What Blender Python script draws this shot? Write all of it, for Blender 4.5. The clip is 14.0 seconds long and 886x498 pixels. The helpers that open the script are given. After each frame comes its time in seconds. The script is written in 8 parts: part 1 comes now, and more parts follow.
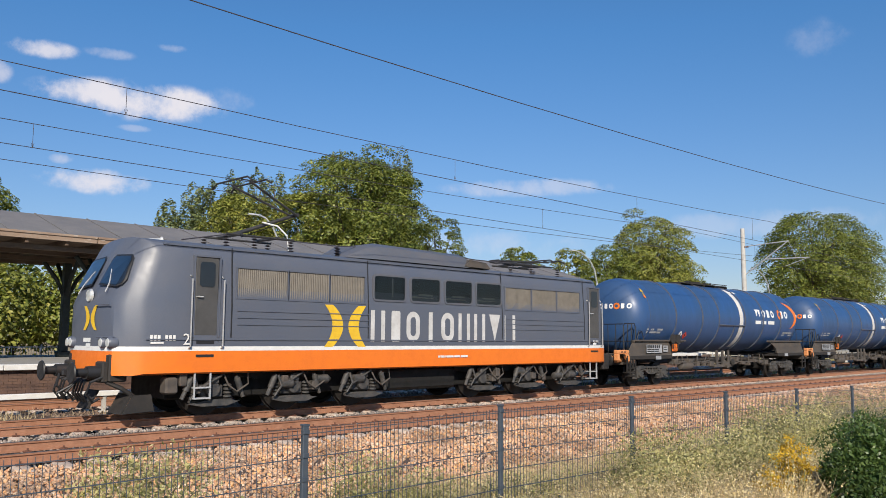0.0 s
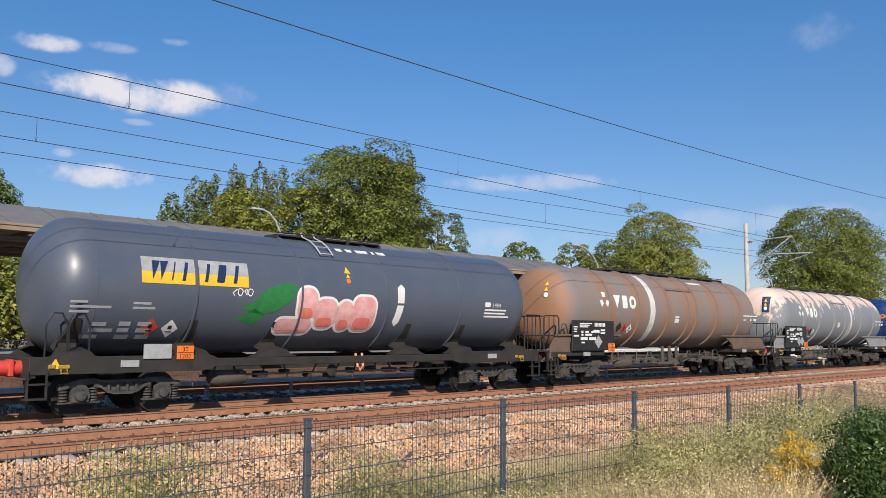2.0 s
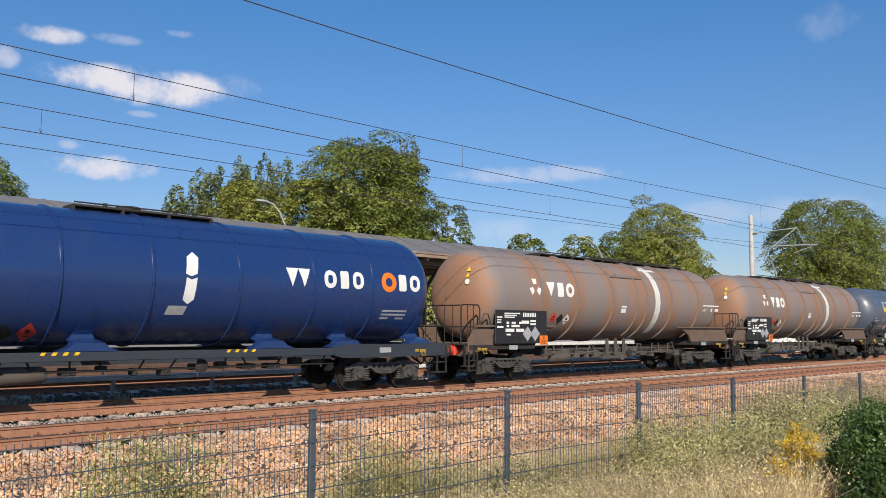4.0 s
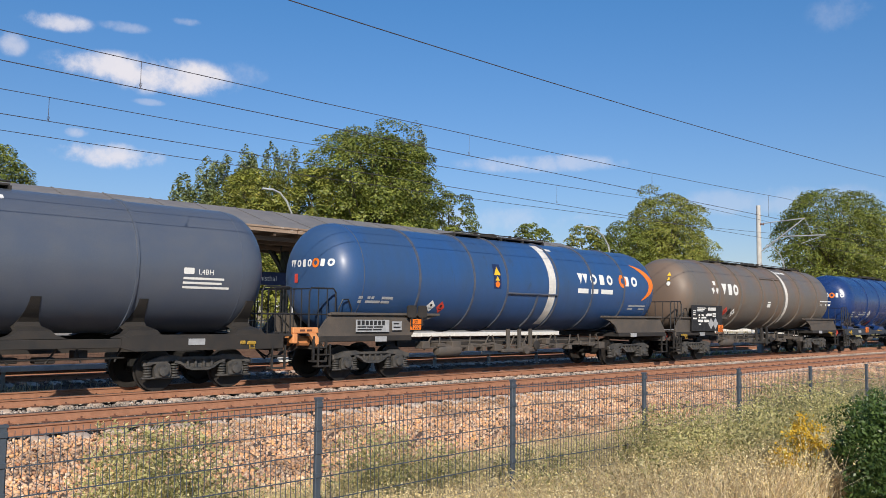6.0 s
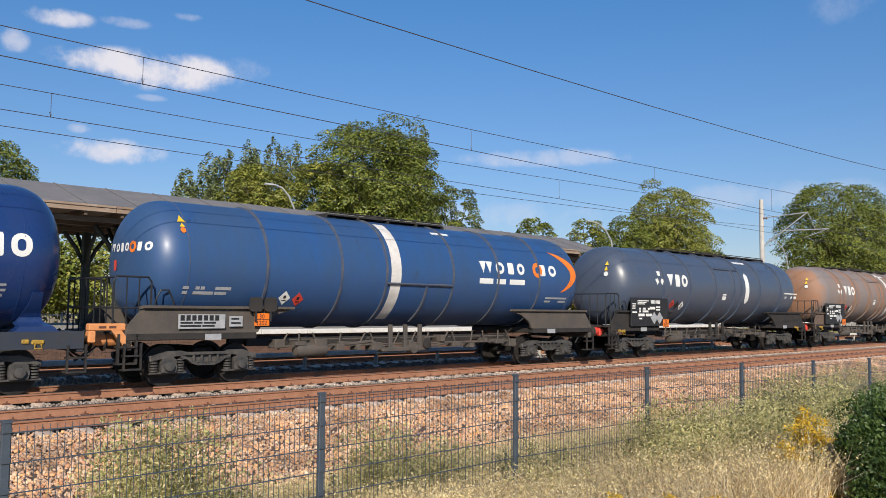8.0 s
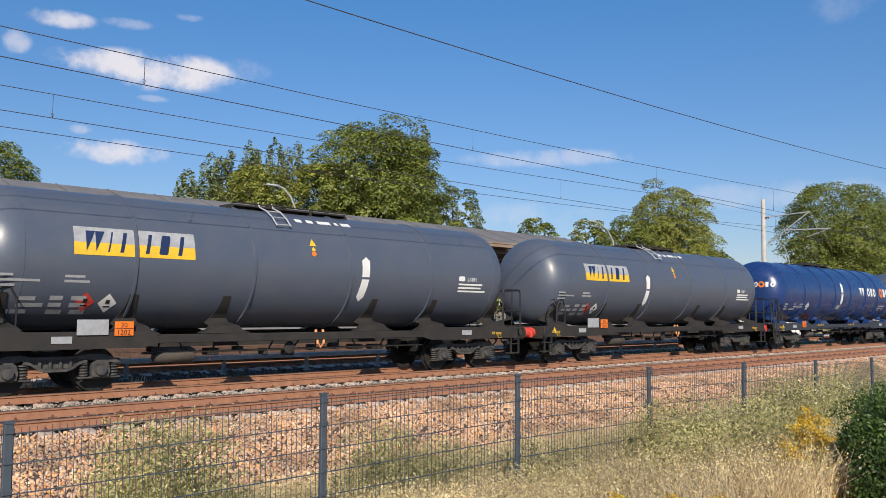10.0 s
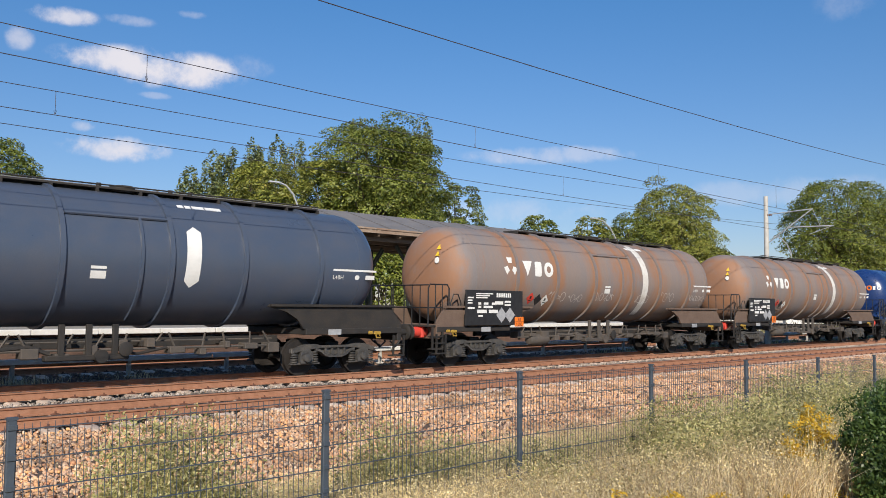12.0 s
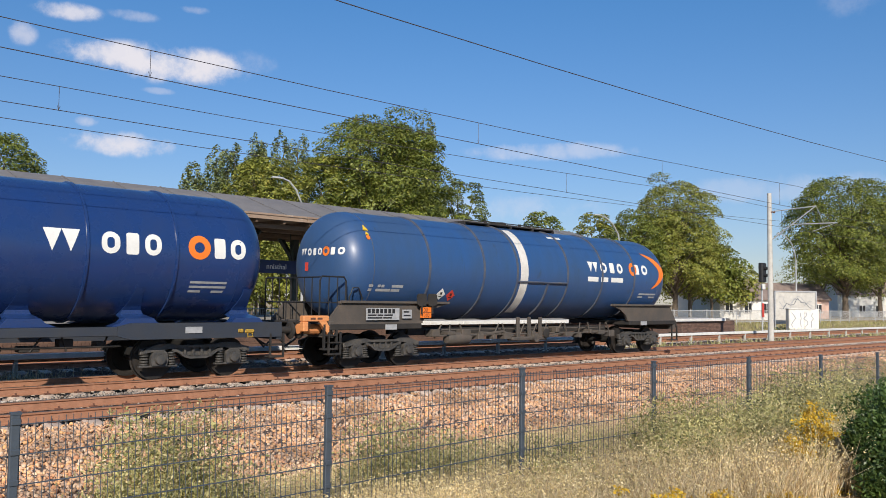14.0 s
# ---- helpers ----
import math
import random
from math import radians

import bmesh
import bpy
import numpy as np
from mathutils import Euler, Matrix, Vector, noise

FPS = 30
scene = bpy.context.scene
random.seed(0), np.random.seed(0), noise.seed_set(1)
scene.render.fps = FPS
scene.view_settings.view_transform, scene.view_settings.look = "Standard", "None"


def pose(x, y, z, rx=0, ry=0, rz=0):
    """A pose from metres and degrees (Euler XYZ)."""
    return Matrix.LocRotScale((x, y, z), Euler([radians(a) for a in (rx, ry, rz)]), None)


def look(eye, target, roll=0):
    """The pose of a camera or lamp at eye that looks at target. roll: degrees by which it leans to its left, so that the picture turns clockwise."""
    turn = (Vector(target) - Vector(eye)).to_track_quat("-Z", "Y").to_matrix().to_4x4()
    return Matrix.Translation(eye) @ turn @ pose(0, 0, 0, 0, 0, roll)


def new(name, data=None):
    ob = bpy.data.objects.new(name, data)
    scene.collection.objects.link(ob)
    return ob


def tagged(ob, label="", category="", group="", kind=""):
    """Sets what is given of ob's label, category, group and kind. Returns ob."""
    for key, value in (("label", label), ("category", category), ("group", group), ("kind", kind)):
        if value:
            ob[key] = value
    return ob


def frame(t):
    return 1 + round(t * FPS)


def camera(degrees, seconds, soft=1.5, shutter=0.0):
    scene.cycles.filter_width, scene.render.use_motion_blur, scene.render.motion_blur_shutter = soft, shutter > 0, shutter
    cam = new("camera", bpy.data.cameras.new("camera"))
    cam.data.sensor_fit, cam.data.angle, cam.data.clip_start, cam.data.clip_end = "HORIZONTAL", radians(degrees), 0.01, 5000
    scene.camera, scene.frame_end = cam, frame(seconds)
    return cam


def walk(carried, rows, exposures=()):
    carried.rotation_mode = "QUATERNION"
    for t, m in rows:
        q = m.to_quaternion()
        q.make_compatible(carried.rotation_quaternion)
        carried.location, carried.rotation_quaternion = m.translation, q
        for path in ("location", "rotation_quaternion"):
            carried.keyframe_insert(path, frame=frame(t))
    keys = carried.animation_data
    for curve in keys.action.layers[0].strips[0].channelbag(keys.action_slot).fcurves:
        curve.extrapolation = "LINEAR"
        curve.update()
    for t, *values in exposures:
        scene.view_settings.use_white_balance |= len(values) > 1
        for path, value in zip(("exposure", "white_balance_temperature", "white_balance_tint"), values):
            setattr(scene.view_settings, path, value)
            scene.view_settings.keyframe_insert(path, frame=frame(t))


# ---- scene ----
# camera, held by hand on the bank behind the fence
cam = camera(56.8, 14.0, soft=0.65)
EYE = (0.0, 0.0, 1.81)
PATH = [(0.0, 96.236, -0.335, -44.892), (0.5, 96.156, -0.32, -44.82), (1.0, 96.057, -0.362, -44.755),
        (1.5, 95.915, -0.469, -44.684), (2.0, 95.847, -0.459, -44.703), (2.5, 95.719, -0.443, -44.689),
        (3.0, 95.556, -0.447, -44.618), (5.5, 94.766, -0.682, -44.06), (6.0, 94.511, -0.743, -43.979),
        (6.5, 94.281, -0.708, -43.873), (7.0, 94.222, -0.699, -43.868), (7.5, 94.203, -0.621, -43.861),
        (8.0, 94.153, -0.624, -43.793), (10.5, 94.167, -0.522, -43.661), (11.0, 94.169, -0.511, -43.665),
        (11.5, 94.11, -0.497, -43.627), (12.0, 93.955, -0.573, -43.516), (12.5, 93.867, -0.635, -43.47),
        (13.0, 93.783, -0.662, -43.459), (13.5, 93.776, -0.659, -43.404), (14.0, 93.685, -0.747, -43.327)]
walk(cam, [(t, pose(*EYE, rx, ry, rz)) for t, rx, ry, rz in PATH])

# ---- light: evening sun behind the camera's left shoulder ----
SUN_FROM = Vector((-0.85, -1.0, 0.78)).normalized()
sun = new("sun", bpy.data.lights.new("sun", "SUN"))
sun.data.energy, sun.data.angle, sun.data.color = 5.3, radians(0.5), (1.0, 0.90, 0.76)
sun.matrix_world = look(SUN_FROM * 50, (0, 0, 0))
scene.view_settings.exposure = 0.05

world = bpy.data.worlds.new("sky")
scene.world = world
world.use_nodes = True


def build_sky():
    nt = world.node_tree
    nt.nodes.clear()
    N, L = nt.nodes.new, nt.links.new

    def math_node(op, a, b=None, c=None):
        n = N("ShaderNodeMath")
        n.operation = op
        for i, v in enumerate((a, b, c)):
            if v is None:
                continue
            if isinstance(v, (int, float)):
                n.inputs[i].default_value = v
            else:
                L(v, n.inputs[i])
        return n.outputs[0]

    out, bg = N("ShaderNodeOutputWorld"), N("ShaderNodeBackground")
    sky = N("ShaderNodeTexSky")
    sky.sky_type, sky.sun_disc = "NISHITA", False
    sky.sun_elevation = math.asin(SUN_FROM.z)
    sky.sun_rotation = math.atan2(SUN_FROM.x, SUN_FROM.y)
    sky.air_density, sky.dust_density, sky.ozone_density = 1.0, 0.3, 2.5
    co = N("ShaderNodeTexCoord")
    sep = N("ShaderNodeSeparateXYZ")
    L(co.outputs["Generated"], sep.inputs[0])
    # azimuth from +y towards +x, elevation, both in degrees
    az = math_node("MULTIPLY", math_node("ARCTAN2", sep.outputs[0], sep.outputs[1]), 57.2958)
    el = math_node("MULTIPLY", math_node("ARCSINE", sep.outputs[2]), 57.2958)
    noise_n = N("ShaderNodeTexNoise")
    noise_n.inputs["Scale"].default_value, noise_n.inputs["Detail"].default_value = 22, 7
    noise_n.inputs["Roughness"].default_value = 0.62
    L(co.outputs["Generated"], noise_n.inputs["Vector"])
    total = None
    for a0, e0, wa, we, dens in CLOUDS:
        u = math_node("DIVIDE", math_node("SUBTRACT", az, a0), wa)
        v = math_node("DIVIDE", math_node("SUBTRACT", el, e0), we)
        d = math_node("ADD", math_node("MULTIPLY", u, u), math_node("MULTIPLY", v, v))
        m = math_node("SUBTRACT", 1.0, d)
        m = math_node("ADD", m, math_node("MULTIPLY", math_node("SUBTRACT", noise_n.outputs[0], 0.5), 4.2))
        n = N("ShaderNodeMapRange")
        n.interpolation_type = "SMOOTHSTEP"
        n.inputs[1].default_value, n.inputs[2].default_value = -0.1, 1.35
        n.inputs[3].default_value, n.inputs[4].default_value = 0.0, dens
        L(m, n.inputs[0])
        gate = N("ShaderNodeMapRange")
        gate.inputs[1].default_value, gate.inputs[2].default_value = 1.35, 0.6
        L(d, gate.inputs[0])
        m = math_node("MULTIPLY", n.outputs[0], gate.outputs[0])
        total = m if total is None else math_node("MAXIMUM", total, m)
    mix = N("ShaderNodeMix")
    mix.data_type = "RGBA"
    L(total, mix.inputs[0])
    tint = N("ShaderNodeMix")
    tint.data_type, tint.blend_type = "RGBA", "MULTIPLY"
    tint.inputs[0].default_value = 1.0
    L(sky.outputs[0], tint.inputs[6])
    low = N("ShaderNodeMapRange")
    low.inputs[1].default_value, low.inputs[2].default_value = 2.0, 21.0
    L(el, low.inputs[0])
    hue = N("ShaderNodeMix")
    hue.data_type = "RGBA"
    hue.inputs[6].default_value, hue.inputs[7].default_value = (0.84, 0.84, 1.0, 1), (0.58, 1.03, 1.38, 1)
    L(low.outputs[0], hue.inputs[0])
    L(hue.outputs[2], tint.inputs[7])
    L(tint.outputs[2], mix.inputs[6])
    mix.inputs[7].default_value = (9.2, 8.9, 9.5, 1)
    L(mix.outputs[2], bg.inputs[0])
    bg.inputs[1].default_value = 0.086
    L(bg.outputs[0], out.inputs[0])


# azimuth, elevation, half width, half height in degrees, density
CLOUDS = [(24.6, 15.35, 5.4, 1.3, 0.98), (21.2, 15.45, 3.8, 1.1, 0.95), (18.0, 17.85, 2.2, 0.62, 0.8), (22.0, 18.1, 1.6, 0.42, 0.35), (25.9, 18.9, 1.2, 0.32, 0.38), (30.2, 16.0, 1.6, 0.9, 0.22),
          (21.5, 9.95, 4.0, 0.9, 0.88), (15.5, 16.1, 0.9, 0.8, 0.55), (50.8, 10.45, 6.6, 0.7, 0.42), (23.8, 13.55, 1.2, 0.25, 0.3),
          (70.2, 18.9, 2.0, 1.3, 0.16), (19.4, 11.2, 0.9, 0.38, 0.45), (47, 6.6, 8, 1.0, 0.26), (66, 7.6, 8, 1.0, 0.24)]
build_sky()


# ---- materials ----
def surface(name, base, other=None, scale=3.0, rough=0.6, metal=0.0, bump=0.15, fine=60.0, stretch=(1, 1, 1),
            vary=0.0, island=0.0, spots=None, spot_at=0.6, coat=0.0, translucent=0.0):
    """A painted, rusty, stony or leafy surface: two scales of colour, fine relief, uneven gloss."""
    m = bpy.data.materials.new(name)
    m.use_nodes = True
    nt = m.node_tree
    N, L = nt.nodes.new, nt.links.new
    b = nt.nodes["Principled BSDF"]
    co, mp = N("ShaderNodeTexCoord"), N("ShaderNodeMapping")
    mp.inputs["Scale"].default_value = stretch
    L(co.outputs["Object"], mp.inputs[0])
    n1, n2 = N("ShaderNodeTexNoise"), N("ShaderNodeTexNoise")
    for n, s, d in ((n1, scale, 6), (n2, fine, 3)):
        n.inputs["Scale"].default_value, n.inputs["Detail"].default_value = s, d
        L(mp.outputs[0], n.inputs["Vector"])
    n1.inputs["Roughness"].default_value = 0.65
    other = other or tuple(c * 0.72 for c in base)

    def mix(f, a, c, kind="MIX"):
        k = N("ShaderNodeMix")
        k.data_type, k.blend_type = "RGBA", kind
        for i, v in ((0, f), (6, a), (7, c)):
            if isinstance(v, (int, float)):
                k.inputs[i].default_value = v
            elif isinstance(v, tuple):
                k.inputs[i].default_value = (*v, 1)
            else:
                L(v, k.inputs[i])
        return k.outputs[2]

    def ramp(src, lo, hi, a=0.0, c=1.0):
        r = N("ShaderNodeMapRange")
        r.inputs[1].default_value, r.inputs[2].default_value = lo, hi
        r.inputs[3].default_value, r.inputs[4].default_value = a, c
        L(src, r.inputs[0])
        return r.outputs[0]

    col = mix(ramp(n1.outputs[0], 0.36, 0.64), base, other)
    col = mix(ramp(n2.outputs[0], 0.3, 0.7, 0.0, 0.35), col, tuple(c * 0.7 for c in base))
    if spots:
        n3 = N("ShaderNodeTexNoise")
        n3.inputs["Scale"].default_value, n3.inputs["Detail"].default_value = scale * 2.3, 8
        n3.inputs["Roughness"].default_value = 0.7
        L(mp.outputs[0], n3.inputs["Vector"])
        col = mix(ramp(n3.outputs[0], spot_at, spot_at + 0.12), col, spots)
    if vary:
        o = N("ShaderNodeObjectInfo")
        col = mix(1.0, col, mix(o.outputs["Random"], (1 - vary,) * 3, (1 + vary,) * 3), "MULTIPLY")
    if island:
        g = N("ShaderNodeNewGeometry")
        col = mix(1.0, col, mix(g.outputs["Random Per Island"], (1 - island,) * 3, (1 + island,) * 3), "MULTIPLY")
    L(col, b.inputs["Base Color"])
    L(ramp(n1.outputs[0], 0.3, 0.7, max(rough - 0.1, 0.02), min(rough + 0.12, 1)), b.inputs["Roughness"])
    b.inputs["Metallic"].default_value = metal
    b.inputs["Coat Weight"].default_value = coat
    b.inputs["Coat Roughness"].default_value = 0.28
    if bump:
        bp = N("ShaderNodeBump")
        bp.inputs["Strength"].default_value, bp.inputs["Distance"].default_value = bump, 0.02
        L(n2.outputs[0], bp.inputs["Height"])
        L(bp.outputs[0], b.inputs["Normal"])
    if translucent:
        t, ms = N("ShaderNodeBsdfTranslucent"), N("ShaderNodeMixShader")
        L(col, t.inputs[0])
        ms.inputs[0].default_value = translucent
        L(b.outputs[0], ms.inputs[1])
        L(t.outputs[0], ms.inputs[2])
        L(ms.outputs[0], nt.nodes["Material Output"].inputs[0])
    return m


def island_palette(name, colours, rough=0.9, bump=0.2, fine=40.0, translucent=0.0, patch=1.1):
    """Many small pieces in one mesh, each in one of several colours."""
    m = bpy.data.materials.new(name)
    m.use_nodes = True
    nt = m.node_tree
    N, L = nt.nodes.new, nt.links.new
    b = nt.nodes["Principled BSDF"]
    g, r = N("ShaderNodeNewGeometry"), N("ShaderNodeValToRGB")
    L(g.outputs["Random Per Island"], r.inputs[0])
    r.color_ramp.interpolation = "LINEAR"
    while len(r.color_ramp.elements) < len(colours):
        r.color_ramp.elements.new(0.5)
    for i, (e, c) in enumerate(zip(r.color_ramp.elements, colours)):
        e.position, e.color = i / max(len(colours) - 1, 1), (*c, 1)
    co, n = N("ShaderNodeTexCoord"), N("ShaderNodeTexNoise")
    n.inputs["Scale"].default_value = fine
    L(co.outputs["Object"], n.inputs["Vector"])
    k = N("ShaderNodeMix")
    k.data_type, k.blend_type = "RGBA", "MULTIPLY"
    k.inputs[0].default_value = 0.5
    L(r.outputs[0], k.inputs[6])
    L(n.outputs[0], k.inputs[7])
    sc = N("ShaderNodeMix")
    sc.data_type, sc.blend_type = "RGBA", "MULTIPLY"
    sc.inputs[0].default_value = 1.0
    L(k.outputs[2], sc.inputs[6])
    big, rg = N("ShaderNodeTexNoise"), N("ShaderNodeMapRange")
    big.inputs["Scale"].default_value, big.inputs["Detail"].default_value = patch, 5
    L(co.outputs["Object"], big.inputs["Vector"])
    rg.inputs[1].default_value, rg.inputs[2].default_value, rg.inputs[3].default_value, rg.inputs[4].default_value = 0.34, 0.66, 0.62, 1.32
    L(big.outputs[0], rg.inputs[0])
    L(rg.outputs[0], sc.inputs[7])
    gain = N("ShaderNodeMix")
    gain.data_type, gain.blend_type = "RGBA", "MULTIPLY"
    gain.inputs[0].default_value = 1.0
    L(sc.outputs[2], gain.inputs[6])
    gain.inputs[7].default_value = (1.33, 1.33, 1.33, 1)
    sc = gain
    L(sc.outputs[2], b.inputs["Base Color"])
    b.inputs["Roughness"].default_value = rough
    if translucent:
        t, ms = N("ShaderNodeBsdfTranslucent"), N("ShaderNodeMixShader")
        L(sc.outputs[2], t.inputs[0])
        ms.inputs[0].default_value = translucent
        L(b.outputs[0], ms.inputs[1])
        L(t.outputs[0], ms.inputs[2])
        L(ms.outputs[0], nt.nodes["Material Output"].inputs[0])
    return m


def glass(name, tint=(0.6, 0.7, 0.75), rough=0.03):
    m = bpy.data.materials.new(name)
    m.use_nodes = True
    b = m.node_tree.nodes["Principled BSDF"]
    b.inputs["Base Color"].default_value = (*tint, 1)
    b.inputs["Roughness"].default_value = rough
    b.inputs["Transmission Weight"].default_value = 1.0
    b.inputs["IOR"].default_value = 1.45
    return m


M = {}
M["soil"] = surface("soil", (0.30, 0.22, 0.12), (0.40, 0.31, 0.17), 0.8, 0.95, bump=0.6, fine=25)
M["ballast_bed"] = surface("ballast_bed", (0.13, 0.085, 0.06), (0.07, 0.045, 0.035), 6, 0.95, bump=0.9, fine=30)
# near-black bed: the train's deep shade put into the ground colour
M["shade_bed"] = surface("shade_bed", (0.018, 0.015, 0.013), (0.03, 0.024, 0.02), 6, 0.95, bump=0.9, fine=30)
M["stone"] = island_palette("ballast_stone", [(0.66, 0.42, 0.26), (0.25, 0.175, 0.135), (0.76, 0.41, 0.175), (0.46, 0.29, 0.20), (0.70, 0.54, 0.39), (0.46, 0.21, 0.11), (0.72, 0.44, 0.245), (0.33, 0.245, 0.20)])
M["stone_grey"] = island_palette("grey_stone", [(0.38, 0.33, 0.29), (0.20, 0.165, 0.14), (0.46, 0.41, 0.36), (0.30, 0.22, 0.17), (0.34, 0.30, 0.27)])
M["stone_local"] = island_palette("rusty_stone", [(0.20, 0.13, 0.09), (0.12, 0.085, 0.065), (0.27, 0.19, 0.13), (0.16, 0.10, 0.07)])
# stones for under the train, their shade painted in as near-black
M["stone_dark"] = island_palette("shade_stone", [(0.022, 0.019, 0.017), (0.045, 0.036, 0.03), (0.015, 0.013, 0.012), (0.032, 0.025, 0.021)])
M["pinkwall"] = surface("pink_render", (0.62, 0.43, 0.36), None, 1, 0.9)
M["rail"] = surface("rail_rust", (0.42, 0.21, 0.125), (0.32, 0.155, 0.09), 5, 0.75, 0.2, 0.3, 70)
M["rail_head"] = surface("rail_head", (0.26, 0.19, 0.165), (0.20, 0.14, 0.12), 5, 0.38, 0.7, 0.1, 70, stretch=(0.1, 1, 1))
M["sleeper"] = surface("sleeper_concrete", (0.62, 0.52, 0.44), (0.48, 0.35, 0.27), 5, 0.9, bump=0.4, fine=40, vary=0.18)
M["clip"] = surface("clip_rust", (0.16, 0.07, 0.045), None, 9, 0.8, 0.2)
M["fence"] = surface("fence_paint", (0.062, 0.080, 0.104), (0.048, 0.062, 0.082), 6, 0.5, 0.0, 0.08, 80)
M["brick"] = surface("platform_brick", (0.20, 0.115, 0.08), (0.13, 0.08, 0.065), 4, 0.9, bump=0.3, fine=30, vary=0.3)
M["mortar"] = surface("mortar", (0.24, 0.20, 0.17), None, 6, 0.95)
M["edge_white"] = surface("white_paint", (0.78, 0.77, 0.74), (0.66, 0.64, 0.6), 4, 0.7, bump=0.1)
M["paving"] = surface("platform_paving", (0.36, 0.34, 0.31), None, 2, 0.9)
M["roofing"] = surface("roofing_felt", (0.15, 0.145, 0.15), (0.20, 0.19, 0.19), 1.2, 0.85, bump=0.25, fine=14)
M["timber"] = surface("old_timber", (0.17, 0.115, 0.075), (0.11, 0.075, 0.05), 3, 0.85, bump=0.3, fine=25, stretch=(0.25, 1, 1))
M["fascia"] = surface("peeling_fascia", (0.36, 0.27, 0.20), (0.25, 0.16, 0.11), 2.5, 0.85, bump=0.3, stretch=(0.3, 1, 1), spots=(0.62, 0.58, 0.52))
M["dark_steel"] = surface("dark_green_steel", (0.035, 0.045, 0.042), None, 5, 0.55, 0.2)
M["galv"] = surface("galvanised_steel", (0.50, 0.51, 0.52), (0.40, 0.41, 0.42), 5, 0.5, 0.1)
M["concrete"] = surface("mast_concrete", (0.56, 0.54, 0.50), (0.45, 0.43, 0.40), 3, 0.85, bump=0.2)
M["wire"] = surface("wire", (0.075, 0.07, 0.085), None, 5, 0.6, 0.2, 0)
M["bark"] = surface("bark", (0.13, 0.10, 0.075), (0.08, 0.065, 0.05), 4, 0.95, bump=0.8, fine=20)
M["leaf"] = island_palette("chestnut_leaves", [(0.065, 0.098, 0.017), (0.185, 0.22, 0.034), (0.12, 0.155, 0.025), (0.30, 0.31, 0.06), (0.145, 0.185, 0.029)], 0.5, translucent=0.25)
M["leaf_yellow"] = island_palette("yellowing_leaves", [(0.14, 0.175, 0.03), (0.29, 0.295, 0.055), (0.20, 0.235, 0.04), (0.39, 0.355, 0.08)], 0.5, translucent=0.25)
M["leaf_poplar"] = island_palette("poplar_leaves", [(0.14, 0.18, 0.07), (0.26, 0.295, 0.115), (0.19, 0.235, 0.09), (0.34, 0.36, 0.155)], 0.5, translucent=0.25)
M["leaf_bush"] = island_palette("bush_leaves", [(0.05, 0.10, 0.025), (0.09, 0.15, 0.035), (0.07, 0.12, 0.03), (0.13, 0.19, 0.045)], 0.45, translucent=0.3)
M["straw"] = island_palette("dry_grass", [(0.62, 0.46, 0.25), (0.78, 0.64, 0.40), (0.33, 0.225, 0.115), (0.84, 0.72, 0.50), (0.26, 0.20, 0.10), (0.66, 0.49, 0.29)], 0.8, translucent=0.3)
M["grass"] = island_palette("green_weeds", [(0.34, 0.32, 0.12), (0.52, 0.47, 0.20), (0.19, 0.20, 0.068), (0.68, 0.60, 0.32)], 0.7, translucent=0.3)
M["flower"] = island_palette("yellow_flowers", [(0.66, 0.40, 0.02), (0.74, 0.50, 0.05), (0.52, 0.30, 0.02), (0.42, 0.36, 0.08)], 0.7, translucent=0.25)
M["seedhead"] = island_palette("pale_seed_heads", [(0.70, 0.57, 0.31), (0.58, 0.45, 0.21), (0.80, 0.69, 0.43)], 0.8, translucent=0.3)


